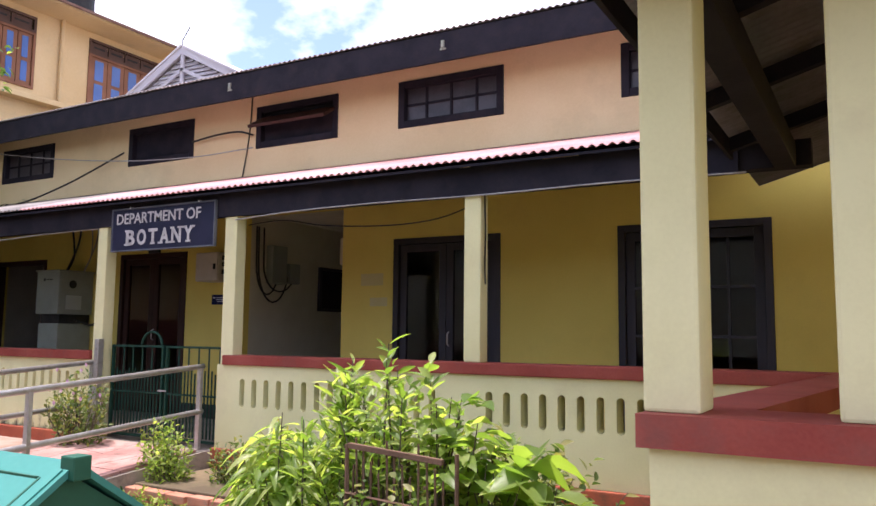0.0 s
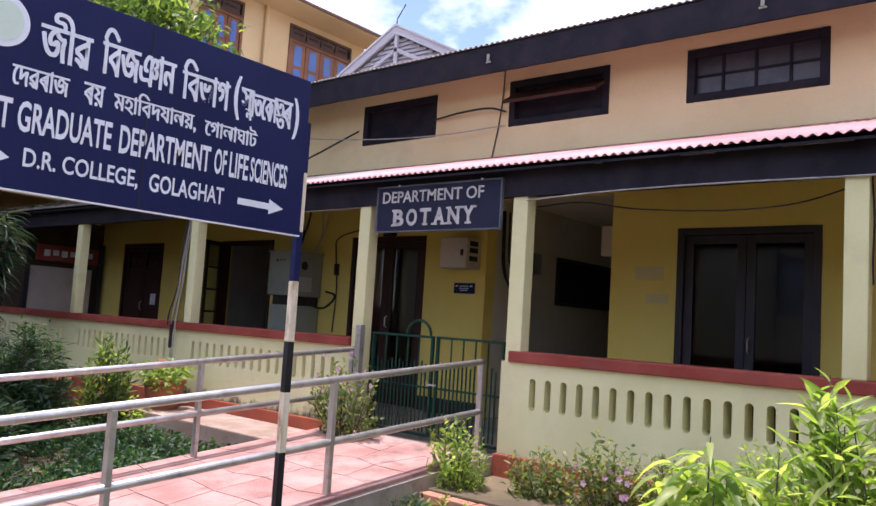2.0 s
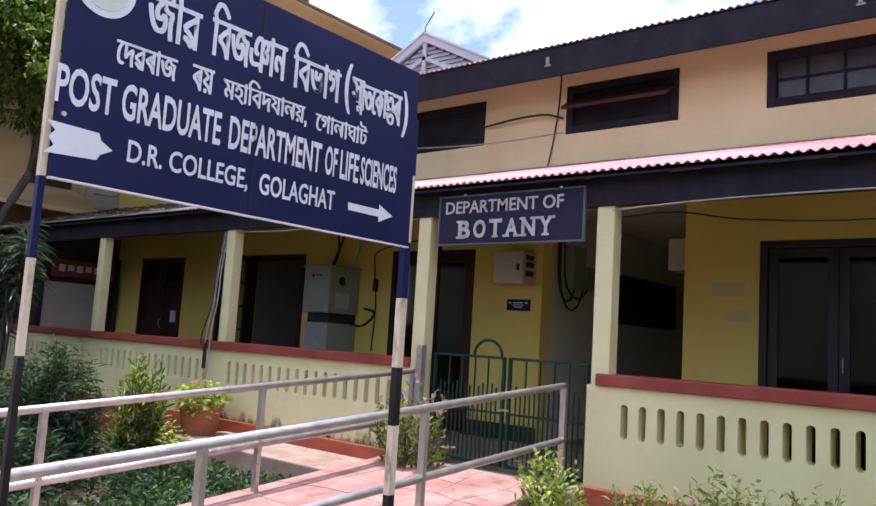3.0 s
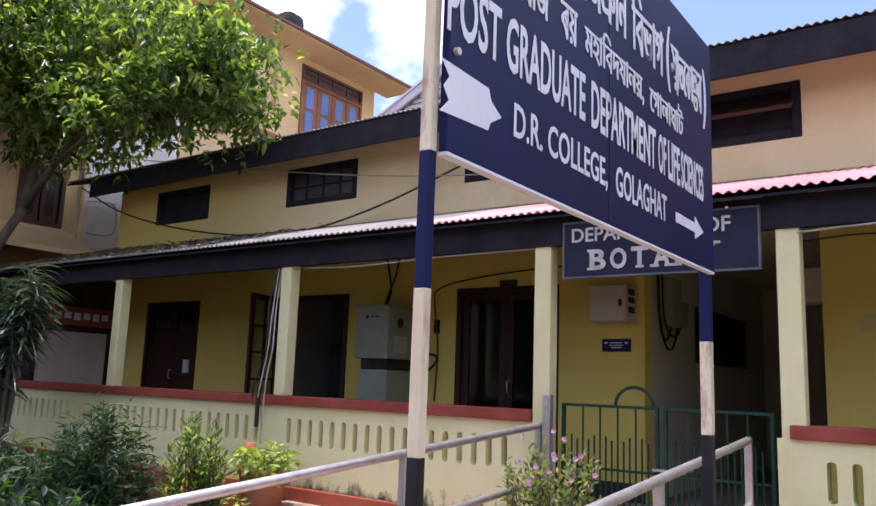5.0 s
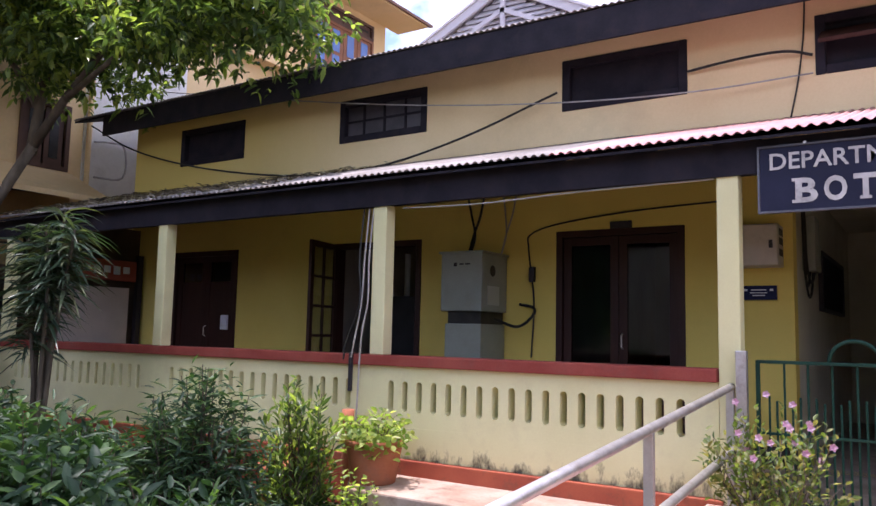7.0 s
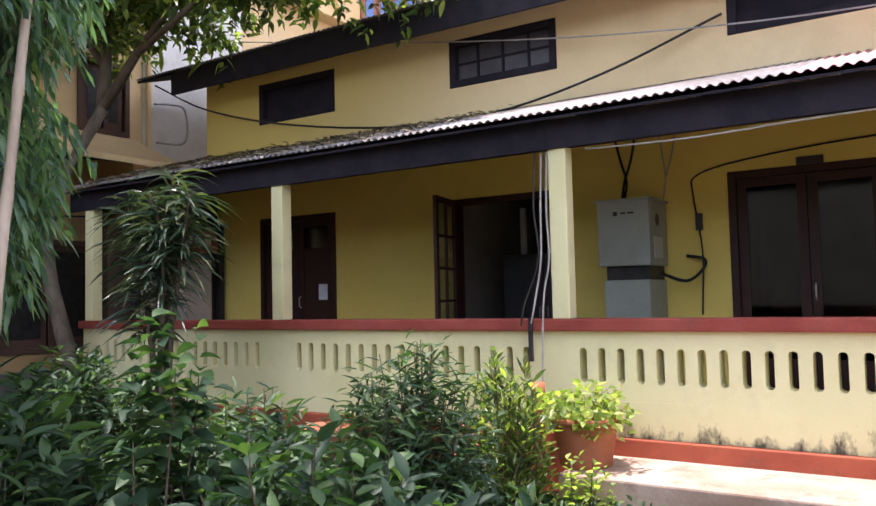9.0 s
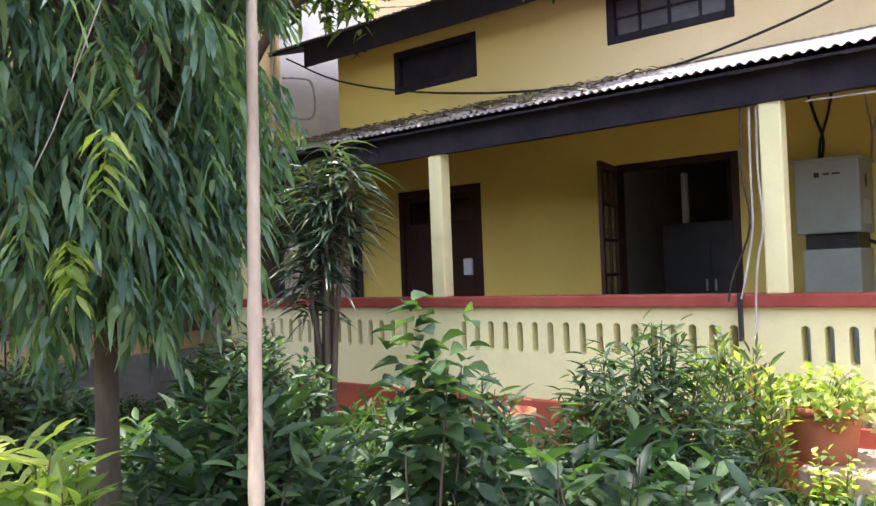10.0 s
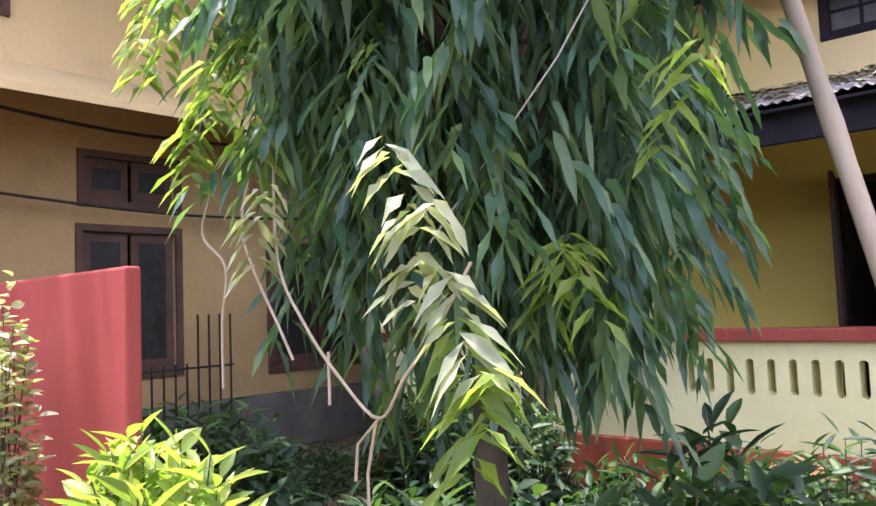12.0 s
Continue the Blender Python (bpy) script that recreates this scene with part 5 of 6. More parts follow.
put("roof_slope", prism(bmesh.new(), [(-12.1, 7.20), (GL - 0.05, GZ + 0.0), (GL - 0.05, GZ - 0.04), (-12.1, 7.16)], "y", 10.55, 15.0), FARWHITE, gb2)
put("roof_slope", prism(bmesh.new(), [(-12.1, 7.20), (GR + 0.05, GZ + 0.0), (GR + 0.05, GZ - 0.04), (-12.1, 7.16)], "y", 10.55, 15.0), FARWHITE, gb2)
put("gable_wall", prism(bmesh.new(), [(-12.1, 7.06), (GL + 0.1, 6.14), (GL + 0.1, 5.0), (GR - 0.1, 5.0), (GR - 0.1, 6.14)], "y", 10.74, 10.84), LOUVREBACK, gb2)
for k in range(11):
    z = 6.90 - 0.085 * k
    half = (7.0 - z) / 0.51 + 0.02
    if half > 0.1:
        bm = boxes((-12.1 - half, -12.1 + half, -0.012, 0.012, -0.045, 0.045))
        bmesh.ops.rotate(bm, verts=bm.verts, matrix=Matrix.Rotation(radians(-35), 3, "X"))
        bmesh.ops.translate(bm, verts=bm.verts, vec=(0, 10.70, z))
        put("louvre", bm, FARWHITE, gb2)
for s in (-1, 1):
    put("chevron", prism(bmesh.new(), [(-12.1, 6.74), (-12.1 + s * 1.3, 6.12), (-12.1 + s * 1.3, 6.04), (-12.1, 6.66)], "y", 10.60, 10.64), FARWHITE, gb2, "white chevron batten")
put("king_post", boxes((-12.14, -12.06, 10.60, 10.645, 6.3, 7.02)), FARWHITE, gb2, "white upright batten")
put("finial", bar([(-12.1, 10.6, 7.16), (-12.1, 10.6, 7.30), (-11.9, 10.6, 7.55)], 0.012, 5), CABLE, gb2)

# ---- cables on the facade ----
ca = empty("overhead_cable", (-13.6, 7.4, 3.5), "sagging black cable across the clerestory wall", "cable")
put("cable", bar([(-17.6, 7.2, 4.68), (-16.7, 7.35, 4.22), (-15.3, 7.4, 3.83), (-13.6, 7.4, 3.55), (-12.15, 7.4, 3.51), (-10.9, 7.4, 3.72), (-9.75, 7.52, 4.12)], 0.013, 6), CABLE, ca)
put("cable", bar([(-8.38, 7.54, 4.13), (-7.9, 7.5, 4.16), (-7.5, 7.5, 4.16), (-7.27, 7.54, 4.10)], 0.013, 6), CABLE, ca)
tagged(mesh_ob("thin_wire", bar([(-15.6, 6.95, 4.86), (-13.2, 7.3, 4.47), (-11.3, 7.4, 4.17), (-9.65, 7.42, 3.97), (-8.3, 7.45, 3.89), (-7.27, 7.54, 3.93)], 0.008, 5), CABLEGREY), "thin grey wire slung across the clerestory windows", "cable")
tagged(mesh_ob("wall_wire", bar([(-7.33, 7.57, 4.72), (-7.35, 7.575, 4.3), (-7.40, 7.575, 3.9), (-7.47, 7.575, 3.55)], 0.008, 5), CABLE), "black wire running down the clerestory wall", "cable")
tagged(mesh_ob("eave_wire", bar([(-5.65, 5.80, 2.60), (-5.2, 5.8, 2.62), (-4.7, 5.8, 2.54), (-4.0, 5.8, 2.50), (-3.5, 5.8, 2.53), (-3.1, 5.8, 2.64)], 0.006, 5), CABLE), "thin wire sagging between the veranda columns", "cable")
tagged(mesh_ob("eave_wire", bar([(-5.65, 5.62, 2.63), (-4.9, 5.60, 2.66), (-4.0, 5.60, 2.67), (-3.0, 5.60, 2.66), (-2.0, 5.60, 2.67), (-1.0, 5.60, 2.66)], 0.007, 5), CABLEGREY), "grey wire along the eave beam", "cable")
tagged(mesh_ob("eave_wire", bar([(-10.4, 5.66, 2.64), (-9.6, 5.64, 2.62), (-8.7, 5.64, 2.65), (-7.7, 5.64, 2.66)], 0.007, 5), CABLEGREY), "grey wire along the eave beam", "cable")
tagged(mesh_ob("column_wire", bar([(-3.01, 5.70, 2.68), (-2.99, 5.68, 2.4), (-2.995, 5.68, 2.1), (-2.99, 5.68, 1.95)], 0.007, 5), CABLE), "black wire hanging beside the column", "cable")
cd = empty("conduit_pipes", (-10.75, 5.58, 0.5), "grey plastic conduits hanging down beside the column", "conduit")
for k, (dx, zlow) in enumerate(((0.0, 1.30), (0.05, 0.62), (-0.06, 1.28))):
    put("pipe", bar([(-10.78 + dx, 5.66, 2.66), (-10.77 + dx, 5.60, 2.2), (-10.76 + dx + 0.02 * k, 5.56, 1.8), (-10.82 + dx * 1.5, 5.55, 1.45), (-10.86 + dx * 1.5, 5.56, zlow)], 0.008, 6), CABLEGREY if k != 2 else CABLE, cd)
put("sleeve", boxes((-10.89, -10.86, 5.56, 5.594, 1.0, 1.34), bevel=0.004), BROWNWOOD, cd, "dark wooden sleeve")


# ---- pots ----
def lathe(profile, at, sides=28):
    bm = bmesh.new()
    rings = [[bm.verts.new((at[0] + r * math.cos(2 * math.pi * k / sides), at[1] + r * math.sin(2 * math.pi * k / sides), at[2] + z)) for k in range(sides)] for r, z in profile]
    for a, b in zip(rings, rings[1:]):
        for k in range(sides):
            bm.faces.new((a[k], a[(k + 1) % sides], b[(k + 1) % sides], b[k]))
    bm.faces.new(rings[0][::-1])
    bm.faces.new(rings[-1])
    return bm


def shoots(rng, n, base, up, size, wide, tilt=0.7, per=9, gap=0.035, jitter=0.3):
    """Leaves in whorls along shoots: arrays for leaves()."""
    at, way, top = [], [], []
    for b, u in zip(base, up):
        u = u / np.linalg.norm(u)
        ref = np.cross(u, [0.3, 0.9, 0.1])
        ref /= np.linalg.norm(ref)
        oth = np.cross(u, ref)
        a0 = rng.uniform(0, 6.28)
        for k in range(per):
            a = a0 + k * 2.4
            out = ref * math.cos(a) + oth * math.sin(a)
            w = out * (1 - tilt * 0.5) + u * tilt + rng.normal(size=3) * jitter * 0.5
            at.append(b - u * gap * (per - k) + rng.normal(size=3) * 0.008)
            way.append(w)
            top.append(u + rng.normal(size=3) * jitter)
    n = len(at)
    return np.array(at), np.array(way), np.array(top), size * rng.uniform(0.6, 1.25, n), wide * rng.uniform(0.7, 1.2, n)


def pot(name, at, r, h, label, plant=None, seed=1):
    p = empty(name, at, label, "plant pot")
    put("pot_body", lathe([(r * 0.68, 0), (r * 0.72, 0.01), (r * 0.90, h * 0.84), (r * 0.91, h * 0.86), (r * 0.96, h * 0.87), (r * 0.96, h), (r * 0.9, h), (r * 0.88, h * 0.9)], at), TERRACOTTA, p, "", True)
    put("potting_soil", lathe([(r * 0.86, h * 0.86), (r * 0.84, h * 0.885)], at), SOIL, p)
    return p


def bush(name, at, spread, height, n, size, wide, material, label, seed, tilt=0.7, per=9, lean=(0, 0), low=0.25, stem=0.006, category="shrub", jitter=0.3, droop=0.15):
    """A shrub of many stems that end in leafy shoots."""
    rng = np.random.default_rng(seed)
    b = empty(name, at, label, category)
    bm = bmesh.new()
    base, up = [], []
    for i in range(n):
        a, rr = rng.uniform(0, 6.28), math.sqrt(rng.uniform(0, 1))
        h = height * rng.uniform(low, 1.0) * (1 - 0.35 * rr * rr)
        tip = np.array([math.cos(a) * rr * spread[0] + lean[0] * h, math.sin(a) * rr * spread[1] + lean[1] * h, h])
        foot = np.array([tip[0] * 0.3, tip[1] * 0.3, -0.02])
        mid = (foot + tip) / 2 + np.array([rng.normal() * 0.04, rng.normal() * 0.04, 0.05])
        base.append(tip)
        up.append(tip - mid + np.array([0, 0, 0.1]))
        if i % 3 == 0:
            tube(bm, [foot, mid, tip], [stem * 1.3, stem, stem * 0.4], 4, False)
    part("branch_frame", bm, BARK, b)
    leaves("foliage", *shoots(rng, n, base, up, size, wide, tilt, per, jitter=jitter), material, b, droop=droop)
    return b


pot("flower_pot", (-10.28, 5.18, 0.33), 0.25, 0.34, "broad terracotta pot with a yellow-green trailing plant on the apron")
bush("pot_plant", (-10.28, 5.18, 0.64), (0.40, 0.32), 0.30, 90, 0.075, 0.045, LEAF_BRIGHT, "yellow-green trailing plant in the terracotta pot", 3, 0.5, 6, low=0.2, stem=0.003, category="plant")
# Orange hose sleeve by the conduit, made with the pot builder.
pot("flower_pot", (-10.74, 5.40, 0.02), 0.055, 0.84, "orange hose sleeve beside the conduit, built as a tall pot")
pot("flower_pot", (-10.98, 4.85, 0.02), 0.20, 0.42, "old terracotta pot half hidden in leaves")
pot("flower_pot", (-12.4, 4.9, 0.02), 0.20, 0.48, "old terracotta pot below the parapet")

# ---- garden: bed and kerb below the parapet beside the ramp ----
structure(mesh_ob("pavement_bed", boxes((-5.82, -1.05, 4.72, 5.584, 0, 0.27), bevel=0.01), SOIL), "raised bed of dry soil below the parapet", "bed")
structure(mesh_ob("pavement_step", boxes((-5.80, -2.9, 4.15, 4.60, 0, 0.08), bevel=0.01), CONCRETE), "pale worn concrete strip in front of the bed", "paving")
kerb = structure(mesh_ob("kerb", boxes((-5.82, -1.05, 4.61, 4.715, 0, 0.20)), CONCRETE), "brick kerb of the raised bed", "kerb")
bme = boxes((-0.115, 0.115, -0.055, 0.055, -0.035, 0.035), bevel=0.008)
brick_mesh = bpy.data.meshes.new("brick")
bme.to_mesh(brick_mesh)
bme.free()
brick_mesh.materials.append(BRICKRED)
rng = random.Random(4)
for row in range(3):
    for i in range(19):
        b = new("brick", brick_mesh)
        b.parent = kerb
        b.location = (-5.69 + 0.245 * i + (0.12 if row == 1 else 0), 4.652 + rng.uniform(-0.006, 0.006), 0.055 + 0.082 * row + rng.uniform(-0.003, 0.003))
        b.rotation_euler = (rng.uniform(-0.03, 0.03), rng.uniform(-0.02, 0.02), rng.uniform(-0.05, 0.05))

cage = empty("tree_guard", (-2.15, 3.2, 0), "rusty iron plant guard among the leaves", "plant guard")
RUST = grained("rusty iron", (0.10, 0.058, 0.036), (0.17, 0.10, 0.065), 0.9, 6, 60, 0.4)
for i in range(13):
    x, tip = -2.42 + 0.042 * i, 0.92 + 0.05 * ((i * 7) % 4)
    put("guard_bar", bar([(x, 3.1, 0), (x + 0.006 * ((i * 5) % 3 - 1), 3.1 + 0.004 * (i % 3), 0.5), (x + 0.012 * ((i * 3) % 3 - 1), 3.1, tip)], 0.0055, 5), RUST, cage)
for i in range(9):
    y = 3.14 + 0.07 * i
    put("guard_bar", bar([(-2.43, y, 0), (-2.43 + 0.005 * (i % 3), y, 0.94 + 0.03 * (i % 3))], 0.0055, 5), RUST, cage)
for z in (0.40, 0.80):
    put("guard_rail", bar([(-2.44, 3.092, z + 0.02), (-2.1, 3.088, z), (-1.86, 3.094, z - 0.02)], 0.007, 5), RUST, cage)
    put("guard_rail", bar([(-2.44, 3.1, z), (-2.44, 3.75, z + 0.02)], 0.007, 5), RUST, cage)
bm = boxes((-0.25, 0.25, -0.010, 0.010, -0.013, 0.013), bevel=0.003)
bmesh.ops.rotate(bm, verts=bm.verts, matrix=Matrix.Rotation(radians(4), 3, "Y"))
bmesh.ops.translate(bm, verts=bm.verts, vec=(-2.17, 3.085, 1.02))
put("top_plate", bm, RUST, cage, "peeling red top plate")
for xa, ya in ((-2.44, 3.1), (-1.86, 3.1), (-2.44, 3.76)):
    put("guard_post", bar([(xa, ya, 0), (xa, ya, 1.04)], 0.010, 6), RUST, cage)

# plants beside the near path
bush("garden_shrub", (-2.68, 3.5, 0.1), (0.34, 0.28), 1.40, 130, 0.15, 0.030, LEAF_BRIGHT, "sunny yellow-green shrub with narrow leaves", 11, 0.6, 9, low=0.35)
bush("garden_shrub", (-3.3, 3.65, 0.1), (0.36, 0.28), 1.02, 110, 0.20, 0.045, LEAF_BRIGHT, "drooping narrow-leaved plant beside the brick kerb", 12, 0.1, 9, low=0.3, droop=0.7)
bush("broad_leaf_plant", (-2.0, 3.5, 0.1), (0.34, 0.25), 1.30, 60, 0.135, 0.09, LEAF_BRIGHT, "sunlit plant with broad bright green leaves", 13, 0.15, 3, low=0.55, droop=0.35, category="plant")
bush("broad_leaf_plant", (-1.72, 3.4, 0.1), (0.30, 0.22), 1.10, 15, 0.19, 0.165, LEAF_BRIGHT, "sunlit plant with broad lobed leaves", 14, 0.1, 3, low=0.55, droop=0.35, category="plant")
bush("garden_shrub", (-2.0, 3.75, 0.1), (0.85, 0.28), 1.05, 240, 0.08, 0.035, LEAF_WEED, "tangle of small pale leaves behind the iron guard", 15, 0.5, 9, low=0.15)
bush("weed", (-1.4, 3.3, 0.0), (0.3, 0.3), 0.95, 120, 0.07, 0.035, LEAF_WEED, "pale weeds at the foot of the wing", 16, 0.5, 9, low=0.15)
bush("weed", (-2.1, 2.92, 0.0), (0.42, 0.12), 1.02, 150, 0.06, 0.032, LEAF_WEED, "pale small-leaved weeds grown through the iron guard", 18, 0.4, 8, low=0.3, stem=0.003)
bush("garden_shrub", (-2.35, 3.45, 0.1), (0.40, 0.25), 1.48, 70, 0.11, 0.04, LEAF_BRIGHT, "straggling bright shrub with reddish tips", 19, 0.5, 7, low=0.6)
bush("weed", (-1.15, 3.2, 0.0), (0.25, 0.2), 0.85, 110, 0.06, 0.03, LEAF_WEED, "small pale weeds beside the wing", 20, 0.5, 8, low=0.3)
bush("weed", (-2.9, 2.95, 0.0), (0.7, 0.35), 0.72, 170, 0.08, 0.03, LEAF_WEED, "low dry weeds and grass", 17, 0.6, 8, low=0.15)
for k, (x, y, h, mat, lab) in enumerate(((-4.55, 5.15, 0.52, LEAF_WEED, "pale flowering weed below the parapet"), (-4.05, 5.2, 0.50, LEAF_WEED, "bushy pale weed below the parapet"), (-3.4, 5.1, 0.66, LEAF_BRIGHT, "sunlit flowering weed below the parapet"),
        (-5.72, 4.95, 0.50, LEAF_BRIGHT, "small leafy weed at the gate column"), (-5.45, 4.5, 0.30, LEAF_BRIGHT, "low green weed beside the ramp"), (-4.9, 4.4, 0.25, LEAF_WEED, "low weed beside the brick kerb"), (-2.6, 5.1, 0.6, LEAF_BRIGHT, "leafy weed in the raised bed"), (-5.1, 5.2, 0.38, LEAF_WEED, "straggling dry weed below the parapet"), (-3.7, 5.25, 0.42, LEAF_WEED, "straggling dry weed below the parapet"), (-3.0, 5.2, 0.5, LEAF_WEED, "straggling dry weed below the parapet"), (-5.6, 4.3, 0.32, LEAF_BUSH, "low green weed beside the ramp"), (-5.65, 3.6, 0.26, LEAF_BUSH, "low green weed beside the ramp"))):
    bush("weed", (x, y, 0.22 if y > 4.7 else 0.02), (0.34, 0.22), h * (1.25 if y > 4.7 else 1.0), 120, 0.064, 0.024, mat, lab, 30 + k, 0.6, 8, low=0.25, stem=0.003)
bush("weed", (-5.2, 2.9, 0.0), (0.45, 0.6), 0.34, 90, 0.09, 0.04, LEAF_BUSH, "low green weeds round the sign post", 40, 0.5, 8, low=0.2)
bush("weed", (-8.3, 2.6, 0.0), (0.5, 0.9), 0.30, 120, 0.08, 0.04, LEAF_BUSH, "low green plants beside the ramp", 41, 0.4, 7, low=0.2)
bush("weed", (-8.6, 1.6, 0.0), (0.5, 0.6), 0.40, 110, 0.09, 0.04, LEAF_BRIGHT, "bright low plants beside the ramp", 42, 0.5, 7, low=0.2)
vin = bush("flowering_shrub", (-7.28, 5.22, 0.40), (0.46, 0.24), 0.80, 130, 0.065, 0.026, LEAF_WEED, "pink-flowered periwinkle beside the gate", 43, 0.7, 8, low=0.25, stem=0.004)
rg = np.random.default_rng(5)
fl, fw, fu = [], [], []
for i in range(16):
    c = np.array([rg.uniform(-0.34, 0.34), rg.uniform(-0.25, 0.1), rg.uniform(0.42, 0.84)])
    for k in range(5):
        a = 2 * math.pi * k / 5
        fl.append(c), fw.append((math.cos(a), -0.3, math.sin(a))), fu.append((0, -1, 0.3))
leaves("blossom", fl, fw, fu, 0.027, 0.024, PETAL, vin, droop=0.0)

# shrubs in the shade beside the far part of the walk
# Leaf colour chosen by spot: dark for shade, light for sun.
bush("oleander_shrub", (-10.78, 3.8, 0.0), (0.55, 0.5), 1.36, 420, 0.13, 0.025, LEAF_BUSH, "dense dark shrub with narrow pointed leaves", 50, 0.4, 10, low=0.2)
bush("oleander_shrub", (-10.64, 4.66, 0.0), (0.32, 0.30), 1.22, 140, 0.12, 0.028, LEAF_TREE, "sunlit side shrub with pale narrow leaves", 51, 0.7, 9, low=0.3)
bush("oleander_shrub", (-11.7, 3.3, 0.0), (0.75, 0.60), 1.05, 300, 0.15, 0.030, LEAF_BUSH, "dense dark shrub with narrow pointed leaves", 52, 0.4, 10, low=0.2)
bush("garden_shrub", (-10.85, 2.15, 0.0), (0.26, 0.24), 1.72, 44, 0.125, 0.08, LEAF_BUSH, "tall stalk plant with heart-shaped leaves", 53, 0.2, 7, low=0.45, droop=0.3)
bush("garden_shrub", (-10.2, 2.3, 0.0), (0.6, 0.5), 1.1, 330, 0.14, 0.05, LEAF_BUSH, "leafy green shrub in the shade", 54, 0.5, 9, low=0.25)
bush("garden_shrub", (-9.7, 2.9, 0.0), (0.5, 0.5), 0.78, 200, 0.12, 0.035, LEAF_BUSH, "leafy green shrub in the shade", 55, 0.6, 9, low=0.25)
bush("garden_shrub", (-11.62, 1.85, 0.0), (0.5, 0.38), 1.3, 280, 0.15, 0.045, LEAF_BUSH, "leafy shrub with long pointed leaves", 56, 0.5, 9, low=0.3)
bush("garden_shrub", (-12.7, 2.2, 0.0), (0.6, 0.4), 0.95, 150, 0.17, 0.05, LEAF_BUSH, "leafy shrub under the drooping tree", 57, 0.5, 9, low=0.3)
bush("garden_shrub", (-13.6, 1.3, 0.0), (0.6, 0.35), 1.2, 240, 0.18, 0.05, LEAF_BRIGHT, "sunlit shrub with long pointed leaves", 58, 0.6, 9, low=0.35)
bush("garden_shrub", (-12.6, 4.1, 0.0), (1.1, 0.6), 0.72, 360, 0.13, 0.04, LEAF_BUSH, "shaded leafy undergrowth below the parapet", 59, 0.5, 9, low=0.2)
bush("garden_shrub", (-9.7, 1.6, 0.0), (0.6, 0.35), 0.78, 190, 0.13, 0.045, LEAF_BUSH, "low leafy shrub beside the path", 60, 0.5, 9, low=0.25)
bush("garden_shrub", (-11.2, 1.08, 0.0), (0.5, 0.28), 0.95, 240, 0.14, 0.05, LEAF_BRIGHT, "sunny leafy shrub beside the path", 61, 0.5, 9, low=0.3)
bush("garden_shrub", (-12.6, 0.76, 0.0), (0.6, 0.24), 1.2, 260, 0.17, 0.045, LEAF_BRIGHT, "sunlit shrub with upright pointed leaves", 62, 0.75, 9, low=0.35)
bush("garden_shrub", (-14.75, 1.12, 0.0), (0.28, 0.2), 1.95, 110, 0.085, 0.045, LEAF_GLARE, "pale sunlit climber against the red wall", 63, 0.3, 8, low=0.4)
bush("garden_shrub", (-12.0, 0.84, 0.0), (0.5, 0.24), 1.05, 260, 0.15, 0.045, LEAF_BRIGHT, "sunny shrub with long pointed leaves under the drooping tree", 66, 0.55, 9, low=0.3)
bush("garden_shrub", (-12.25, 0.62, 0.0), (0.30, 0.18), 1.08, 90, 0.14, 0.042, LEAF_BRIGHT, "sunlit shrub with long pointed leaves beside the path", 72, 0.45, 8, low=0.35)
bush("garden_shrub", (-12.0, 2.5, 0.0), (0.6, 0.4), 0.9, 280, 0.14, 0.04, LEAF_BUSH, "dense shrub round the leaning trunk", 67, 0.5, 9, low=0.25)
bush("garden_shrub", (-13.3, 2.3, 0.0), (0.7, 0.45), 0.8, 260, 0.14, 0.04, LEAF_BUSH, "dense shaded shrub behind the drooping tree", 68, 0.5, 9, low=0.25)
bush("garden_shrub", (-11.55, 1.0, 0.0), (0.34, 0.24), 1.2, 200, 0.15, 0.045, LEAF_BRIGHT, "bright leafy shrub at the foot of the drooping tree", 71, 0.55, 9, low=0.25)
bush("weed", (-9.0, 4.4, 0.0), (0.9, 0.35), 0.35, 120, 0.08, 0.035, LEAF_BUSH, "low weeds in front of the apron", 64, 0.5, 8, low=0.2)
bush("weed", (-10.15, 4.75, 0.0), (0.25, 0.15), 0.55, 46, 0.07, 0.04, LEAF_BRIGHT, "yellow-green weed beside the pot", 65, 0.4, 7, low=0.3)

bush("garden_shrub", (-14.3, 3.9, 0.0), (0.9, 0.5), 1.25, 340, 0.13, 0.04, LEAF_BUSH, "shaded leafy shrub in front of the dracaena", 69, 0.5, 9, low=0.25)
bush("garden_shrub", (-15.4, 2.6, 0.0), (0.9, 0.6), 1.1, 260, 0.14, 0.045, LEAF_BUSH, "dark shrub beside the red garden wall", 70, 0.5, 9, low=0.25)
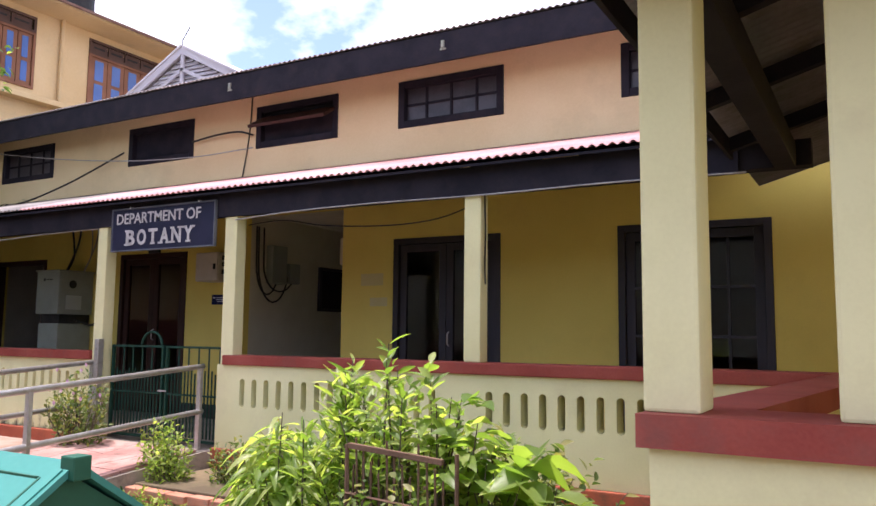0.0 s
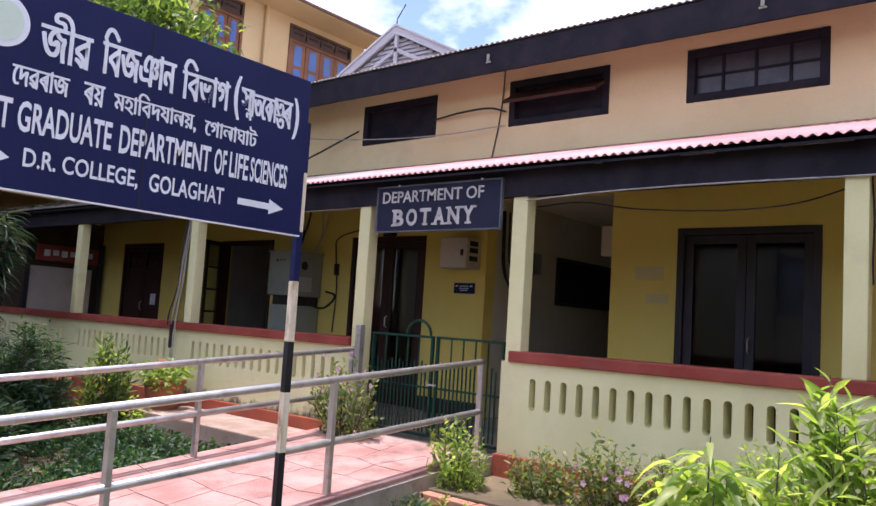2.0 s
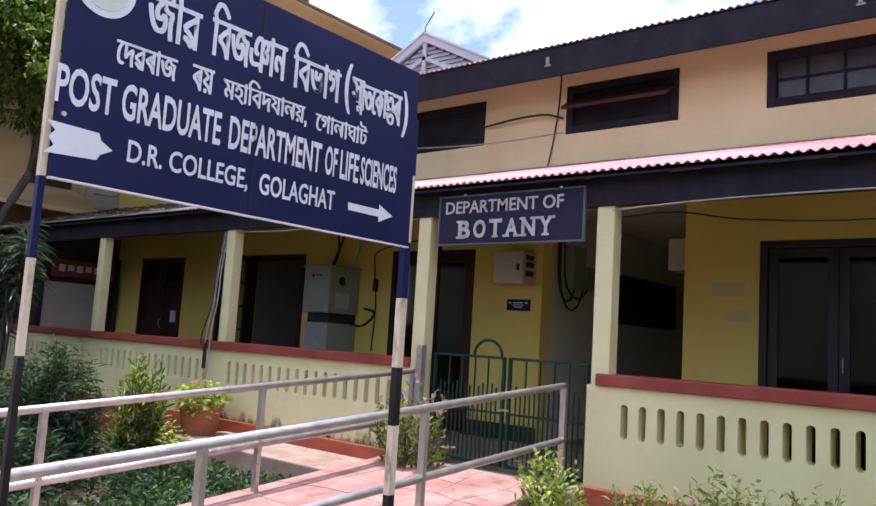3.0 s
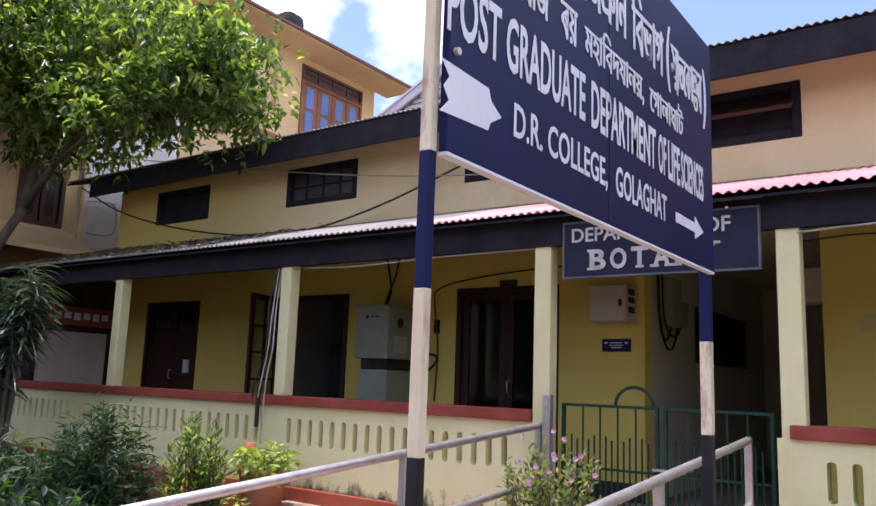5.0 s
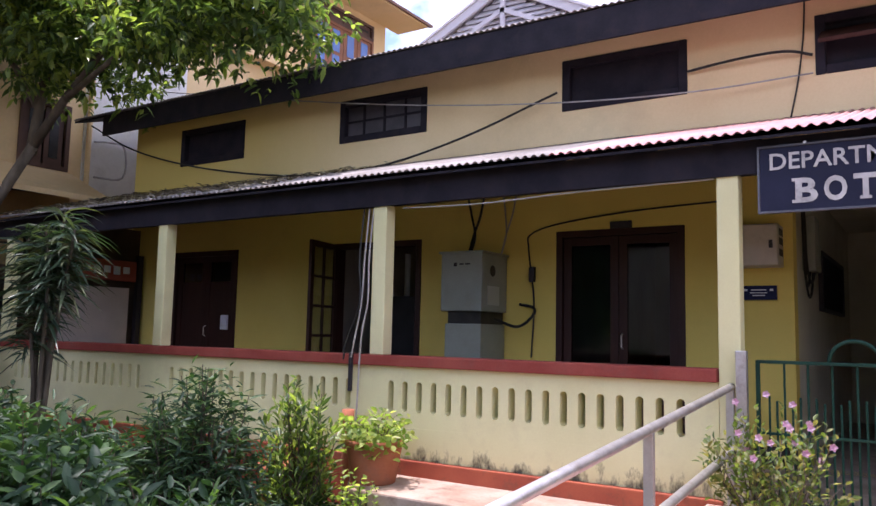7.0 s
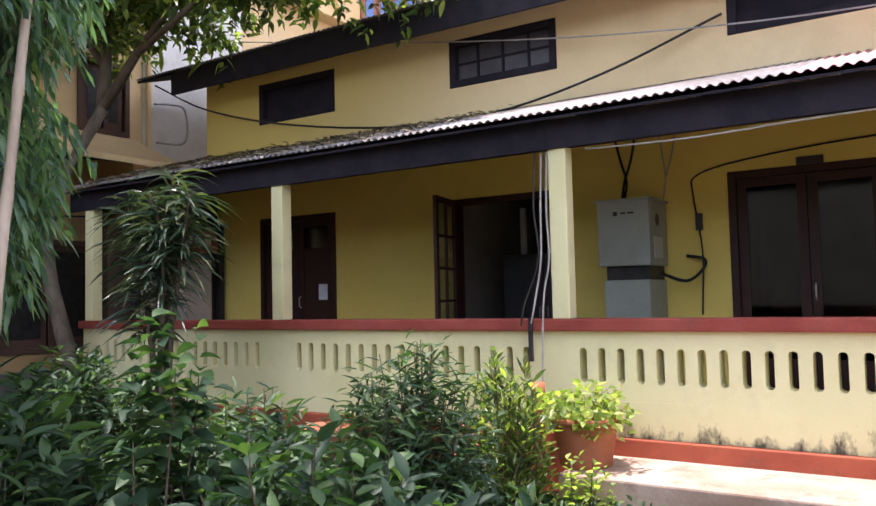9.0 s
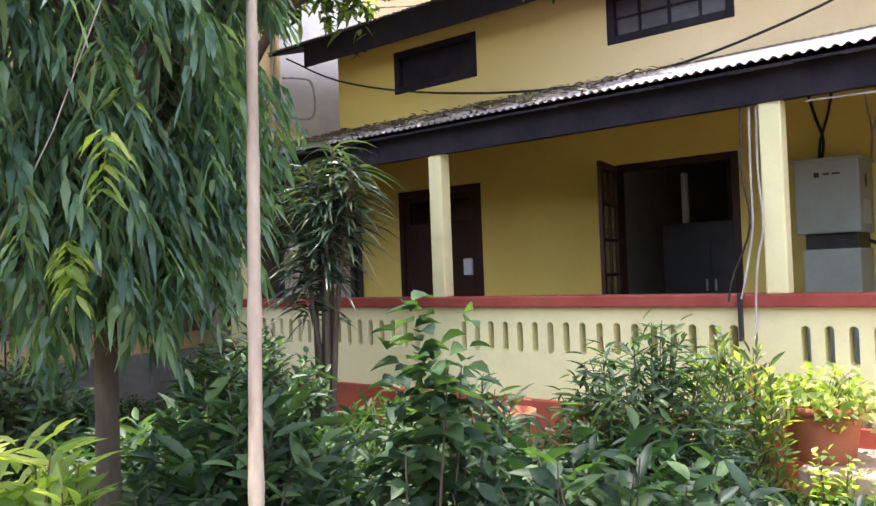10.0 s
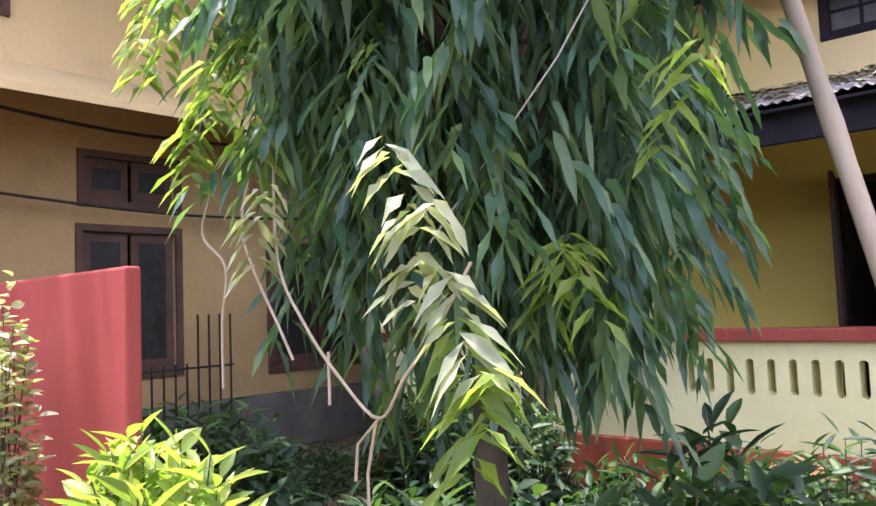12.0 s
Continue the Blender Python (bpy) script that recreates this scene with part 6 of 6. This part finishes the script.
# blossoms of the wall-foot weeds
for k, (x, y, z) in enumerate(((-4.5, 5.1, 0.55), (-4.0, 5.12, 0.55), (-3.4, 5.05, 0.7), (-3.0, 5.1, 0.6))):
    wb = [o for o in bpy.data.objects if o.name.startswith("weed") and o.parent is None and abs(o.location.x - x) < 0.09 and abs(o.location.y - y) < 0.2][0]
    fl, fw, fu = [], [], []
    for i in range(14):
        c = np.array([rg.uniform(-0.3, 0.3), rg.uniform(-0.22, 0.1), rg.uniform(0.35, 0.75) * (z - 0.02)])
        for j in range(5):
            a = 2 * math.pi * j / 5
            fl.append(c), fw.append((math.cos(a), -0.3, math.sin(a))), fu.append((0, -1, 0.3))
    leaves("blossom", fl, fw, fu, 0.028, 0.024, PETAL, wb, droop=0.0)

# ground cover
rgc = np.random.default_rng(77)
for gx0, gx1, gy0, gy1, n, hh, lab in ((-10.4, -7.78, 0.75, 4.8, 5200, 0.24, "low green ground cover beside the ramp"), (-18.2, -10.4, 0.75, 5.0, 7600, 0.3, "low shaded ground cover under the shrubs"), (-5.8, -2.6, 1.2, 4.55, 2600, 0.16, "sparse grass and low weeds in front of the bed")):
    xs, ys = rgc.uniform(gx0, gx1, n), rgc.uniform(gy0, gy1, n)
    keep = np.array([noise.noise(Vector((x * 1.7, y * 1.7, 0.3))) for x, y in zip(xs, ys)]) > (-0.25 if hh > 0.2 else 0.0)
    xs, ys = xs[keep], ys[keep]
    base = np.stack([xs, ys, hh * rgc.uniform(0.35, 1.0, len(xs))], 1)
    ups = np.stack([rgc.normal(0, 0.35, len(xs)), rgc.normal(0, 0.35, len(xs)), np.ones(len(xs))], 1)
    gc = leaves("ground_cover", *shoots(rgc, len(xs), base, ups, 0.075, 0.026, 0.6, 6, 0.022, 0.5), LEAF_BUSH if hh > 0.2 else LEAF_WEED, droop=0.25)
    tagged(gc, lab, "ground cover", "", "stuff")

# dracaena clump below the parapet
dr = empty("dracaena", (-14.15, 4.6, 0), "tall strap-leaved dracaena in front of the parapet", "plant")
heads, ups = [], []
for dx, dy, h in ((0.0, 0.0, 2.35), (-0.22, 0.1, 2.55), (0.16, -0.06, 2.15), (-0.5, 0.05, 2.5), (0.38, 0.05, 2.5), (-0.1, -0.1, 1.85), (0.1, 0.1, 2.7)):
    part("stem", bar([(dx * 0.15, dy * 0.2, 0), (dx * 0.3 + 0.04, dy * 0.5, h * 0.5), (dx, dy, h)], [0.030, 0.024, 0.016], 6), BARK, dr)
    heads.append((dx, dy, h)), ups.append((dx * 0.4, dy * 0.3, 1))
rng2 = np.random.default_rng(8)
leaves("crown", *shoots(rng2, 7, [np.array(h) for h in heads], [np.array(u) for u in ups], 0.42, 0.036, 0.35, 110, 0.006, 0.5), LEAF_DRAC, dr, droop=0.55)

# ---- drooping tree ----
mt = empty("drooping_tree", (-12.35, 2.75, 0), "tree with dense drooping dark green leaves", "tree")
rng3 = np.random.default_rng(21)
put("trunk", bar([(-12.23, 1.62, -0.05), (-12.22, 1.62, 0.6), (-12.21, 1.62, 1.4), (-12.2, 1.62, 2.4), (-12.16, 1.6, 4.6)], [0.055, 0.052, 0.048, 0.04, 0.02], 10), BARK, mt, "slender upright trunk", True)
lim = bmesh.new()
at, way, top = [], [], []
CROWN, RAD = np.array([-12.16, 1.60, 3.2]), np.array([0.74, 0.74, 2.0])
for i in range(2300):
    d = rng3.normal(size=3)
    d /= np.linalg.norm(d)
    r = rng3.uniform(0.45, 1.0) ** 0.5 * rng3.uniform(0.85, 1.12)
    c = CROWN + d * RAD * r
    if c[2] < 1.56 + 0.16 * math.sin(5 * c[0]) + 0.14 * rng3.normal():
        continue
    if i % 14 == 0:
        tube(lim, [(-12.2, 1.62, min(4.4, max(1.9, c[2] - 0.3))), tuple((np.array([-12.2, 1.62, c[2] + 0.25]) + c) / 2), tuple(c)], [0.025, 0.015, 0.006], 5, False)
    if noise.noise(Vector(c * 2.6)) < -0.32:
        continue
    n = rng3.integers(11, 17)
    bend = rng3.uniform(0, 6.28)
    twig = np.array([d[0] * 0.45 + 0.3 * math.cos(bend), d[1] * 0.45 + 0.3 * math.sin(bend), -rng3.uniform(0.5, 1.2)])
    twig /= np.linalg.norm(twig)
    for k in range(n):
        a = bend + (1.3 if k % 2 else -1.3) + rng3.normal() * 0.35
        sp = rng3.uniform(0.3, 0.95)
        way.append((math.cos(a) * sp + twig[0] * 0.5, math.sin(a) * sp + twig[1] * 0.5, twig[2] * 0.7 - rng3.uniform(0.1, 0.6)))
        at.append(c + rng3.normal(size=3) * 0.012 + twig * 0.026 * (k - 4))
        top.append((math.cos(a), math.sin(a), 0.5))
# Upper limbs and leaves out of view, added to shade the shrubs below.
for pts in (((-12.16, 1.6, 4.5), (-11.9, 1.9, 5.4), (-11.3, 2.4, 6.0), (-10.5, 2.9, 6.4)), ((-12.17, 1.6, 4.4), (-12.0, 2.1, 5.3), (-11.6, 3.0, 6.0), (-11.2, 3.7, 6.3)), ((-11.6, 2.15, 5.7), (-11.0, 2.0, 6.3), (-10.4, 1.9, 6.6))):
    tube(lim, pts, [0.03, 0.026, 0.02, 0.008][:len(pts)], 6, False)
for i in range(330):
    c = np.array([-10.95 + 1.35 * rng3.uniform(-1, 1), 2.75 + 1.45 * rng3.uniform(-1, 1), rng3.uniform(5.75, 7.0)])
    if ((c[0] + 10.95) / 1.35) ** 2 + ((c[1] - 2.75) / 1.45) ** 2 > 1 or noise.noise(Vector(c * 1.9)) < -0.22:
        continue
    for k in range(14):
        a = rng3.uniform(0, 6.28)
        at.append(c + rng3.normal(size=3) * 0.10)
        way.append((math.cos(a) * 0.8, math.sin(a) * 0.8, -0.5))
        top.append((math.cos(a), math.sin(a), 1.0))
put("limb", lim, BARK, mt)
m = len(at)
leaves("crown", np.array(at) - np.array(mt.location), way, top, 0.138 * rng3.uniform(0.5, 1.3, m), 0.0245 * rng3.uniform(0.6, 1.35, m), LEAF_MANGO, mt, droop=0.28, wave=0.2)
# Lit leaves of the dark crown: sun and glare put into lighter leaf colours.
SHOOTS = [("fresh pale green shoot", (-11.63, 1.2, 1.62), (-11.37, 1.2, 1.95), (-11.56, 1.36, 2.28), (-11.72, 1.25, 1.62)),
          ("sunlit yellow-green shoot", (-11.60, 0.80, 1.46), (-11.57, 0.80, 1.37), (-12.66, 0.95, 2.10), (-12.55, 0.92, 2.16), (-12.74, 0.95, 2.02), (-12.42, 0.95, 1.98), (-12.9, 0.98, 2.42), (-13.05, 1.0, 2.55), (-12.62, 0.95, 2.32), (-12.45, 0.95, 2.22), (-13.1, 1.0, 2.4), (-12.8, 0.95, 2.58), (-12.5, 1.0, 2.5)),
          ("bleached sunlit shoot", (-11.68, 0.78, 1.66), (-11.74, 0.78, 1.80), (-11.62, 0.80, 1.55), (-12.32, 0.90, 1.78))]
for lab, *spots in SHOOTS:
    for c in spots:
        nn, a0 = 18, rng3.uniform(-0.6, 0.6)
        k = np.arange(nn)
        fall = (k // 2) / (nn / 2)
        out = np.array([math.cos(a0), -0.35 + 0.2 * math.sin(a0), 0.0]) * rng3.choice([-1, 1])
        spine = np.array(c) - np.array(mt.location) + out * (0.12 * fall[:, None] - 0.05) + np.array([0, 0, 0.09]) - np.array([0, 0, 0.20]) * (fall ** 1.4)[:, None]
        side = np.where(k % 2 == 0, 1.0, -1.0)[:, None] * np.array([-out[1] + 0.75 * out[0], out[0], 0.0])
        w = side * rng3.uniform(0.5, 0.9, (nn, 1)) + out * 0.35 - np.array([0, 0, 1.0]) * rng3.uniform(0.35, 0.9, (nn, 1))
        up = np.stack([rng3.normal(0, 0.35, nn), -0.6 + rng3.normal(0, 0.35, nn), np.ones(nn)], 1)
        s = leaves("shoot", spine + rng3.normal(size=(nn, 3)) * 0.008, w, up, 0.095 * rng3.uniform(0.6, 1.2, nn), 0.026 * rng3.uniform(0.7, 1.2, nn), LEAF_GLARE if "bleached" in lab else LEAF_BRIGHT, mt, droop=0.35, wave=0.16)
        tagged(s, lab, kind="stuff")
vn = empty("hanging_vine", (-12.2, 1.0, 1.0), "dry bare vine hanging from the drooping tree", "vine")
for pts in (((-12.64, 0.98, 1.95), (-12.66, 0.95, 1.80), (-12.55, 0.95, 1.70), (-12.57, 0.95, 1.55), (-12.57, 0.95, 1.38)),
            ((-12.46, 0.97, 1.95), (-12.47, 0.95, 1.80), (-12.42, 0.95, 1.68), (-12.33, 0.95, 1.55), (-12.27, 0.95, 1.46)),
            ((-12.40, 1.0, 2.0), (-12.32, 0.95, 1.70), (-12.22, 0.95, 1.54), (-12.10, 0.95, 1.42), (-11.98, 0.95, 1.34), (-11.90, 0.95, 1.43), (-11.83, 0.97, 1.52), (-11.75, 1.0, 1.66)),
            ((-11.98, 0.95, 1.34), (-12.05, 0.95, 1.28), (-12.06, 0.95, 1.20)), ((-11.99, 0.95, 1.33), (-12.02, 0.95, 1.22), (-12.02, 0.95, 1.05)), ((-12.14, 0.95, 1.48), (-12.14, 0.95, 1.36))):
    put("tendril", bar(pts, 0.0038, 5), TWIG, vn)
tagged(mesh_ob("slung_string", bar([(-11.25, 1.2, 2.6), (-11.62, 1.15, 2.08), (-11.95, 1.1, 1.72)], 0.0022, 5), CABLEGREY), "thin grey string slung through the drooping tree", "string")

# ---- bamboo pole ----
POLE = (-10.97, 1.435, -0.28, 0.24)
bp = empty("bamboo_pole", (POLE[0] - POLE[2], POLE[1] - POLE[3], 0), "leaning dry bamboo pole with knots", "pole")
pts, rad = [], []
for k in range(0, 37):
    z = -0.05 + 0.1 * k
    pts.append((POLE[0] + POLE[2] * (z - 1), POLE[1] + POLE[3] * (z - 1), z))
    rad.append((0.0235 if k % 5 else 0.0265) - 0.0001 * k)
put("culm", bar(pts, rad, 10), BAMBOO, bp, "", True)

# ---- broad-leaved tree over the far end of the roof ----
bt = empty("broad_leaf_tree", (-16.0, 5.15, 0), "broad-leaved tree spreading over the end of the roof", "tree")
put("trunk", bar([(-15.95, 5.1, -0.05), (-16.2, 5.15, 0.5), (-16.6, 5.2, 1.15), (-16.95, 5.25, 1.75), (-17.35, 5.4, 2.4), (-17.4, 5.7, 3.2), (-16.9, 5.9, 4.0)], [0.11, 0.10, 0.095, 0.085, 0.08, 0.075, 0.07], 12), BARK, bt, "leaning bare trunk", True)
for pts, r in ((((-16.9, 5.9, 4.0), (-16.4, 6.0, 4.6), (-15.6, 6.1, 5.3), (-14.4, 6.2, 5.9)), (0.11, 0.09, 0.06, 0.02)), (((-16.95, 5.9, 3.9), (-17.1, 6.1, 5.0), (-16.8, 6.2, 6.2), (-16.2, 6.3, 7.4)), (0.12, 0.1, 0.07, 0.02)),
               (((-16.4, 6.0, 4.6), (-15.2, 5.9, 4.95), (-14.0, 6.0, 5.3), (-13.0, 6.1, 5.5)), (0.07, 0.05, 0.035, 0.012)), (((-16.8, 6.2, 6.0), (-15.6, 6.3, 6.8), (-14.3, 6.4, 7.2)), (0.06, 0.04, 0.012)), (((-17.05, 6.0, 4.6), (-17.9, 5.9, 5.6), (-18.3, 5.9, 6.8)), (0.08, 0.06, 0.02))):
    put("limb", bar(pts, [0.66 * q for q in r], 8), BARK, bt, "", True)
rng4 = np.random.default_rng(33)
clumps = []
for i in range(390):
    u = rng4.uniform(0, 1)
    c = np.array([rng4.uniform(-18.2, -12.5), rng4.normal(6.1, 0.45), 0])
    f = (c[0] + 18.2) / 5.5
    lo, hi = 4.95 - 0.1 * f, 8.2 - 2.0 * f
    c[2] = lo + (hi - lo) * u
    if noise.noise(Vector((c[0] * 1.3, c[1] * 1.3, c[2] * 1.3))) > -0.18:
        clumps.append(c)
# Unseen clumps added to the crown to shade the far sunshade and wall.
for i in range(300):
    c = np.array([rng4.uniform(-18.1, -15.2), rng4.uniform(0.8, 5.8), rng4.uniform(5.7, 8.0)])
    if noise.noise(Vector(c * 1.2)) > -0.12:
        clumps.append(c)
at, way, top = [], [], []
for c in clumps:
    for k in range(16):
        s = c + rng4.normal(size=3) * np.array([0.27, 0.27, 0.2])
        d = unit(rng4, 1)[0]
        for j in range(5):
            at.append(s + rng4.normal(size=3) * 0.03)
            way.append(d + rng4.normal(size=3) * 0.9 + np.array([0, 0, -0.25]))
            top.append(np.array([0, 0, 1.0]) + rng4.normal(size=3) * 0.5)
m = len(at)
leaves("crown", np.array(at) - np.array(bt.location), way, top, 0.15 * rng4.uniform(0.6, 1.2, m), 0.062 * rng4.uniform(0.7, 1.2, m), LEAF_TREE, bt, droop=0.2)

# ---- fallen leaves ----
rng5 = np.random.default_rng(44)
n = 1700
xs = -16.9 + 5.0 * rng5.uniform(0, 1, n) ** 1.6
vs = rng5.uniform(0, 1, n) ** 1.2
ys = 5.50 + 2.0 * vs
zs = LOW[1] + (HIGH[1] - LOW[1]) * (ys - LOW[0]) / (HIGH[0] - LOW[0]) + 0.018 + rng5.uniform(0, 0.03, n)
a = rng5.uniform(0, 6.28, n)
tagged(leaves("leaf_litter", np.stack([xs, ys, zs], 1), np.stack([np.cos(a), np.sin(a), rng5.normal(0.02, 0.12, n)], 1), np.stack([rng5.normal(0, 0.3, n), rng5.normal(-0.3, 0.3, n), np.ones(n)], 1), 0.10 * rng5.uniform(0.5, 1.4, n), 0.026, LITTER), "dry fallen leaves lying on the veranda roof", "leaf litter", "", "stuff")
n = 1600
xs, ys = rng5.uniform(-14, -0.8, n), rng5.uniform(0.6, 4.6, n)
a = rng5.uniform(0, 6.28, n)
tagged(leaves("leaf_litter", np.stack([xs, ys, 0.03 + rng5.uniform(0, 0.02, n)], 1), np.stack([np.cos(a), np.sin(a), rng5.normal(0, 0.1, n)], 1), np.stack([rng5.normal(0, 0.3, n), rng5.normal(0, 0.3, n), np.ones(n)], 1), 0.09 * rng5.uniform(0.6, 1.4, n), 0.035, LITTER), "dry fallen leaves lying on the soil", "leaf litter", "", "stuff")

# ---- ramp tiles ----
rng6 = random.Random(9)
slope = math.atan2(0.433, 5.0)
NX, NY = 5, 12
grid_u = [[RX0 + (RX1 - RX0) * i / NX + (rng6.uniform(-0.07, 0.07) if 0 < i < NX else 0.0) for i in range(NX + 1)] for k in range(NY + 1)]
grid_v = [[0.52 + 4.94 * k / NY + (rng6.uniform(-0.07, 0.07) if 0 < k < NY else 0.0) for i in range(NX + 1)] for k in range(NY + 1)]
for k in range(NY):
    for i in range(NX):
        corners = [(grid_u[k][i], grid_v[k][i]), (grid_u[k][i + 1], grid_v[k][i + 1]), (grid_u[k + 1][i + 1], grid_v[k + 1][i + 1]), (grid_u[k + 1][i], grid_v[k + 1][i])]
        cx, cy = sum(p[0] for p in corners) / 4, sum(p[1] for p in corners) / 4
        bm = bmesh.new()
        prism(bm, [((u - cx) * 0.985, (v - cy) * 0.985) for u, v in corners], "z", -0.012, 0.012)
        me = bpy.data.meshes.new("tile")
        bm.to_mesh(me)
        bm.free()
        me.materials.append(RAMPTOP)
        t = new("tile", me)
        t.parent = ramp
        t.location = (cx, cy, ramp_z(cy) - 0.006 + rng6.uniform(-0.001, 0.001))
        t.rotation_euler = (slope + rng6.uniform(-0.003, 0.003), rng6.uniform(-0.003, 0.003), 0)
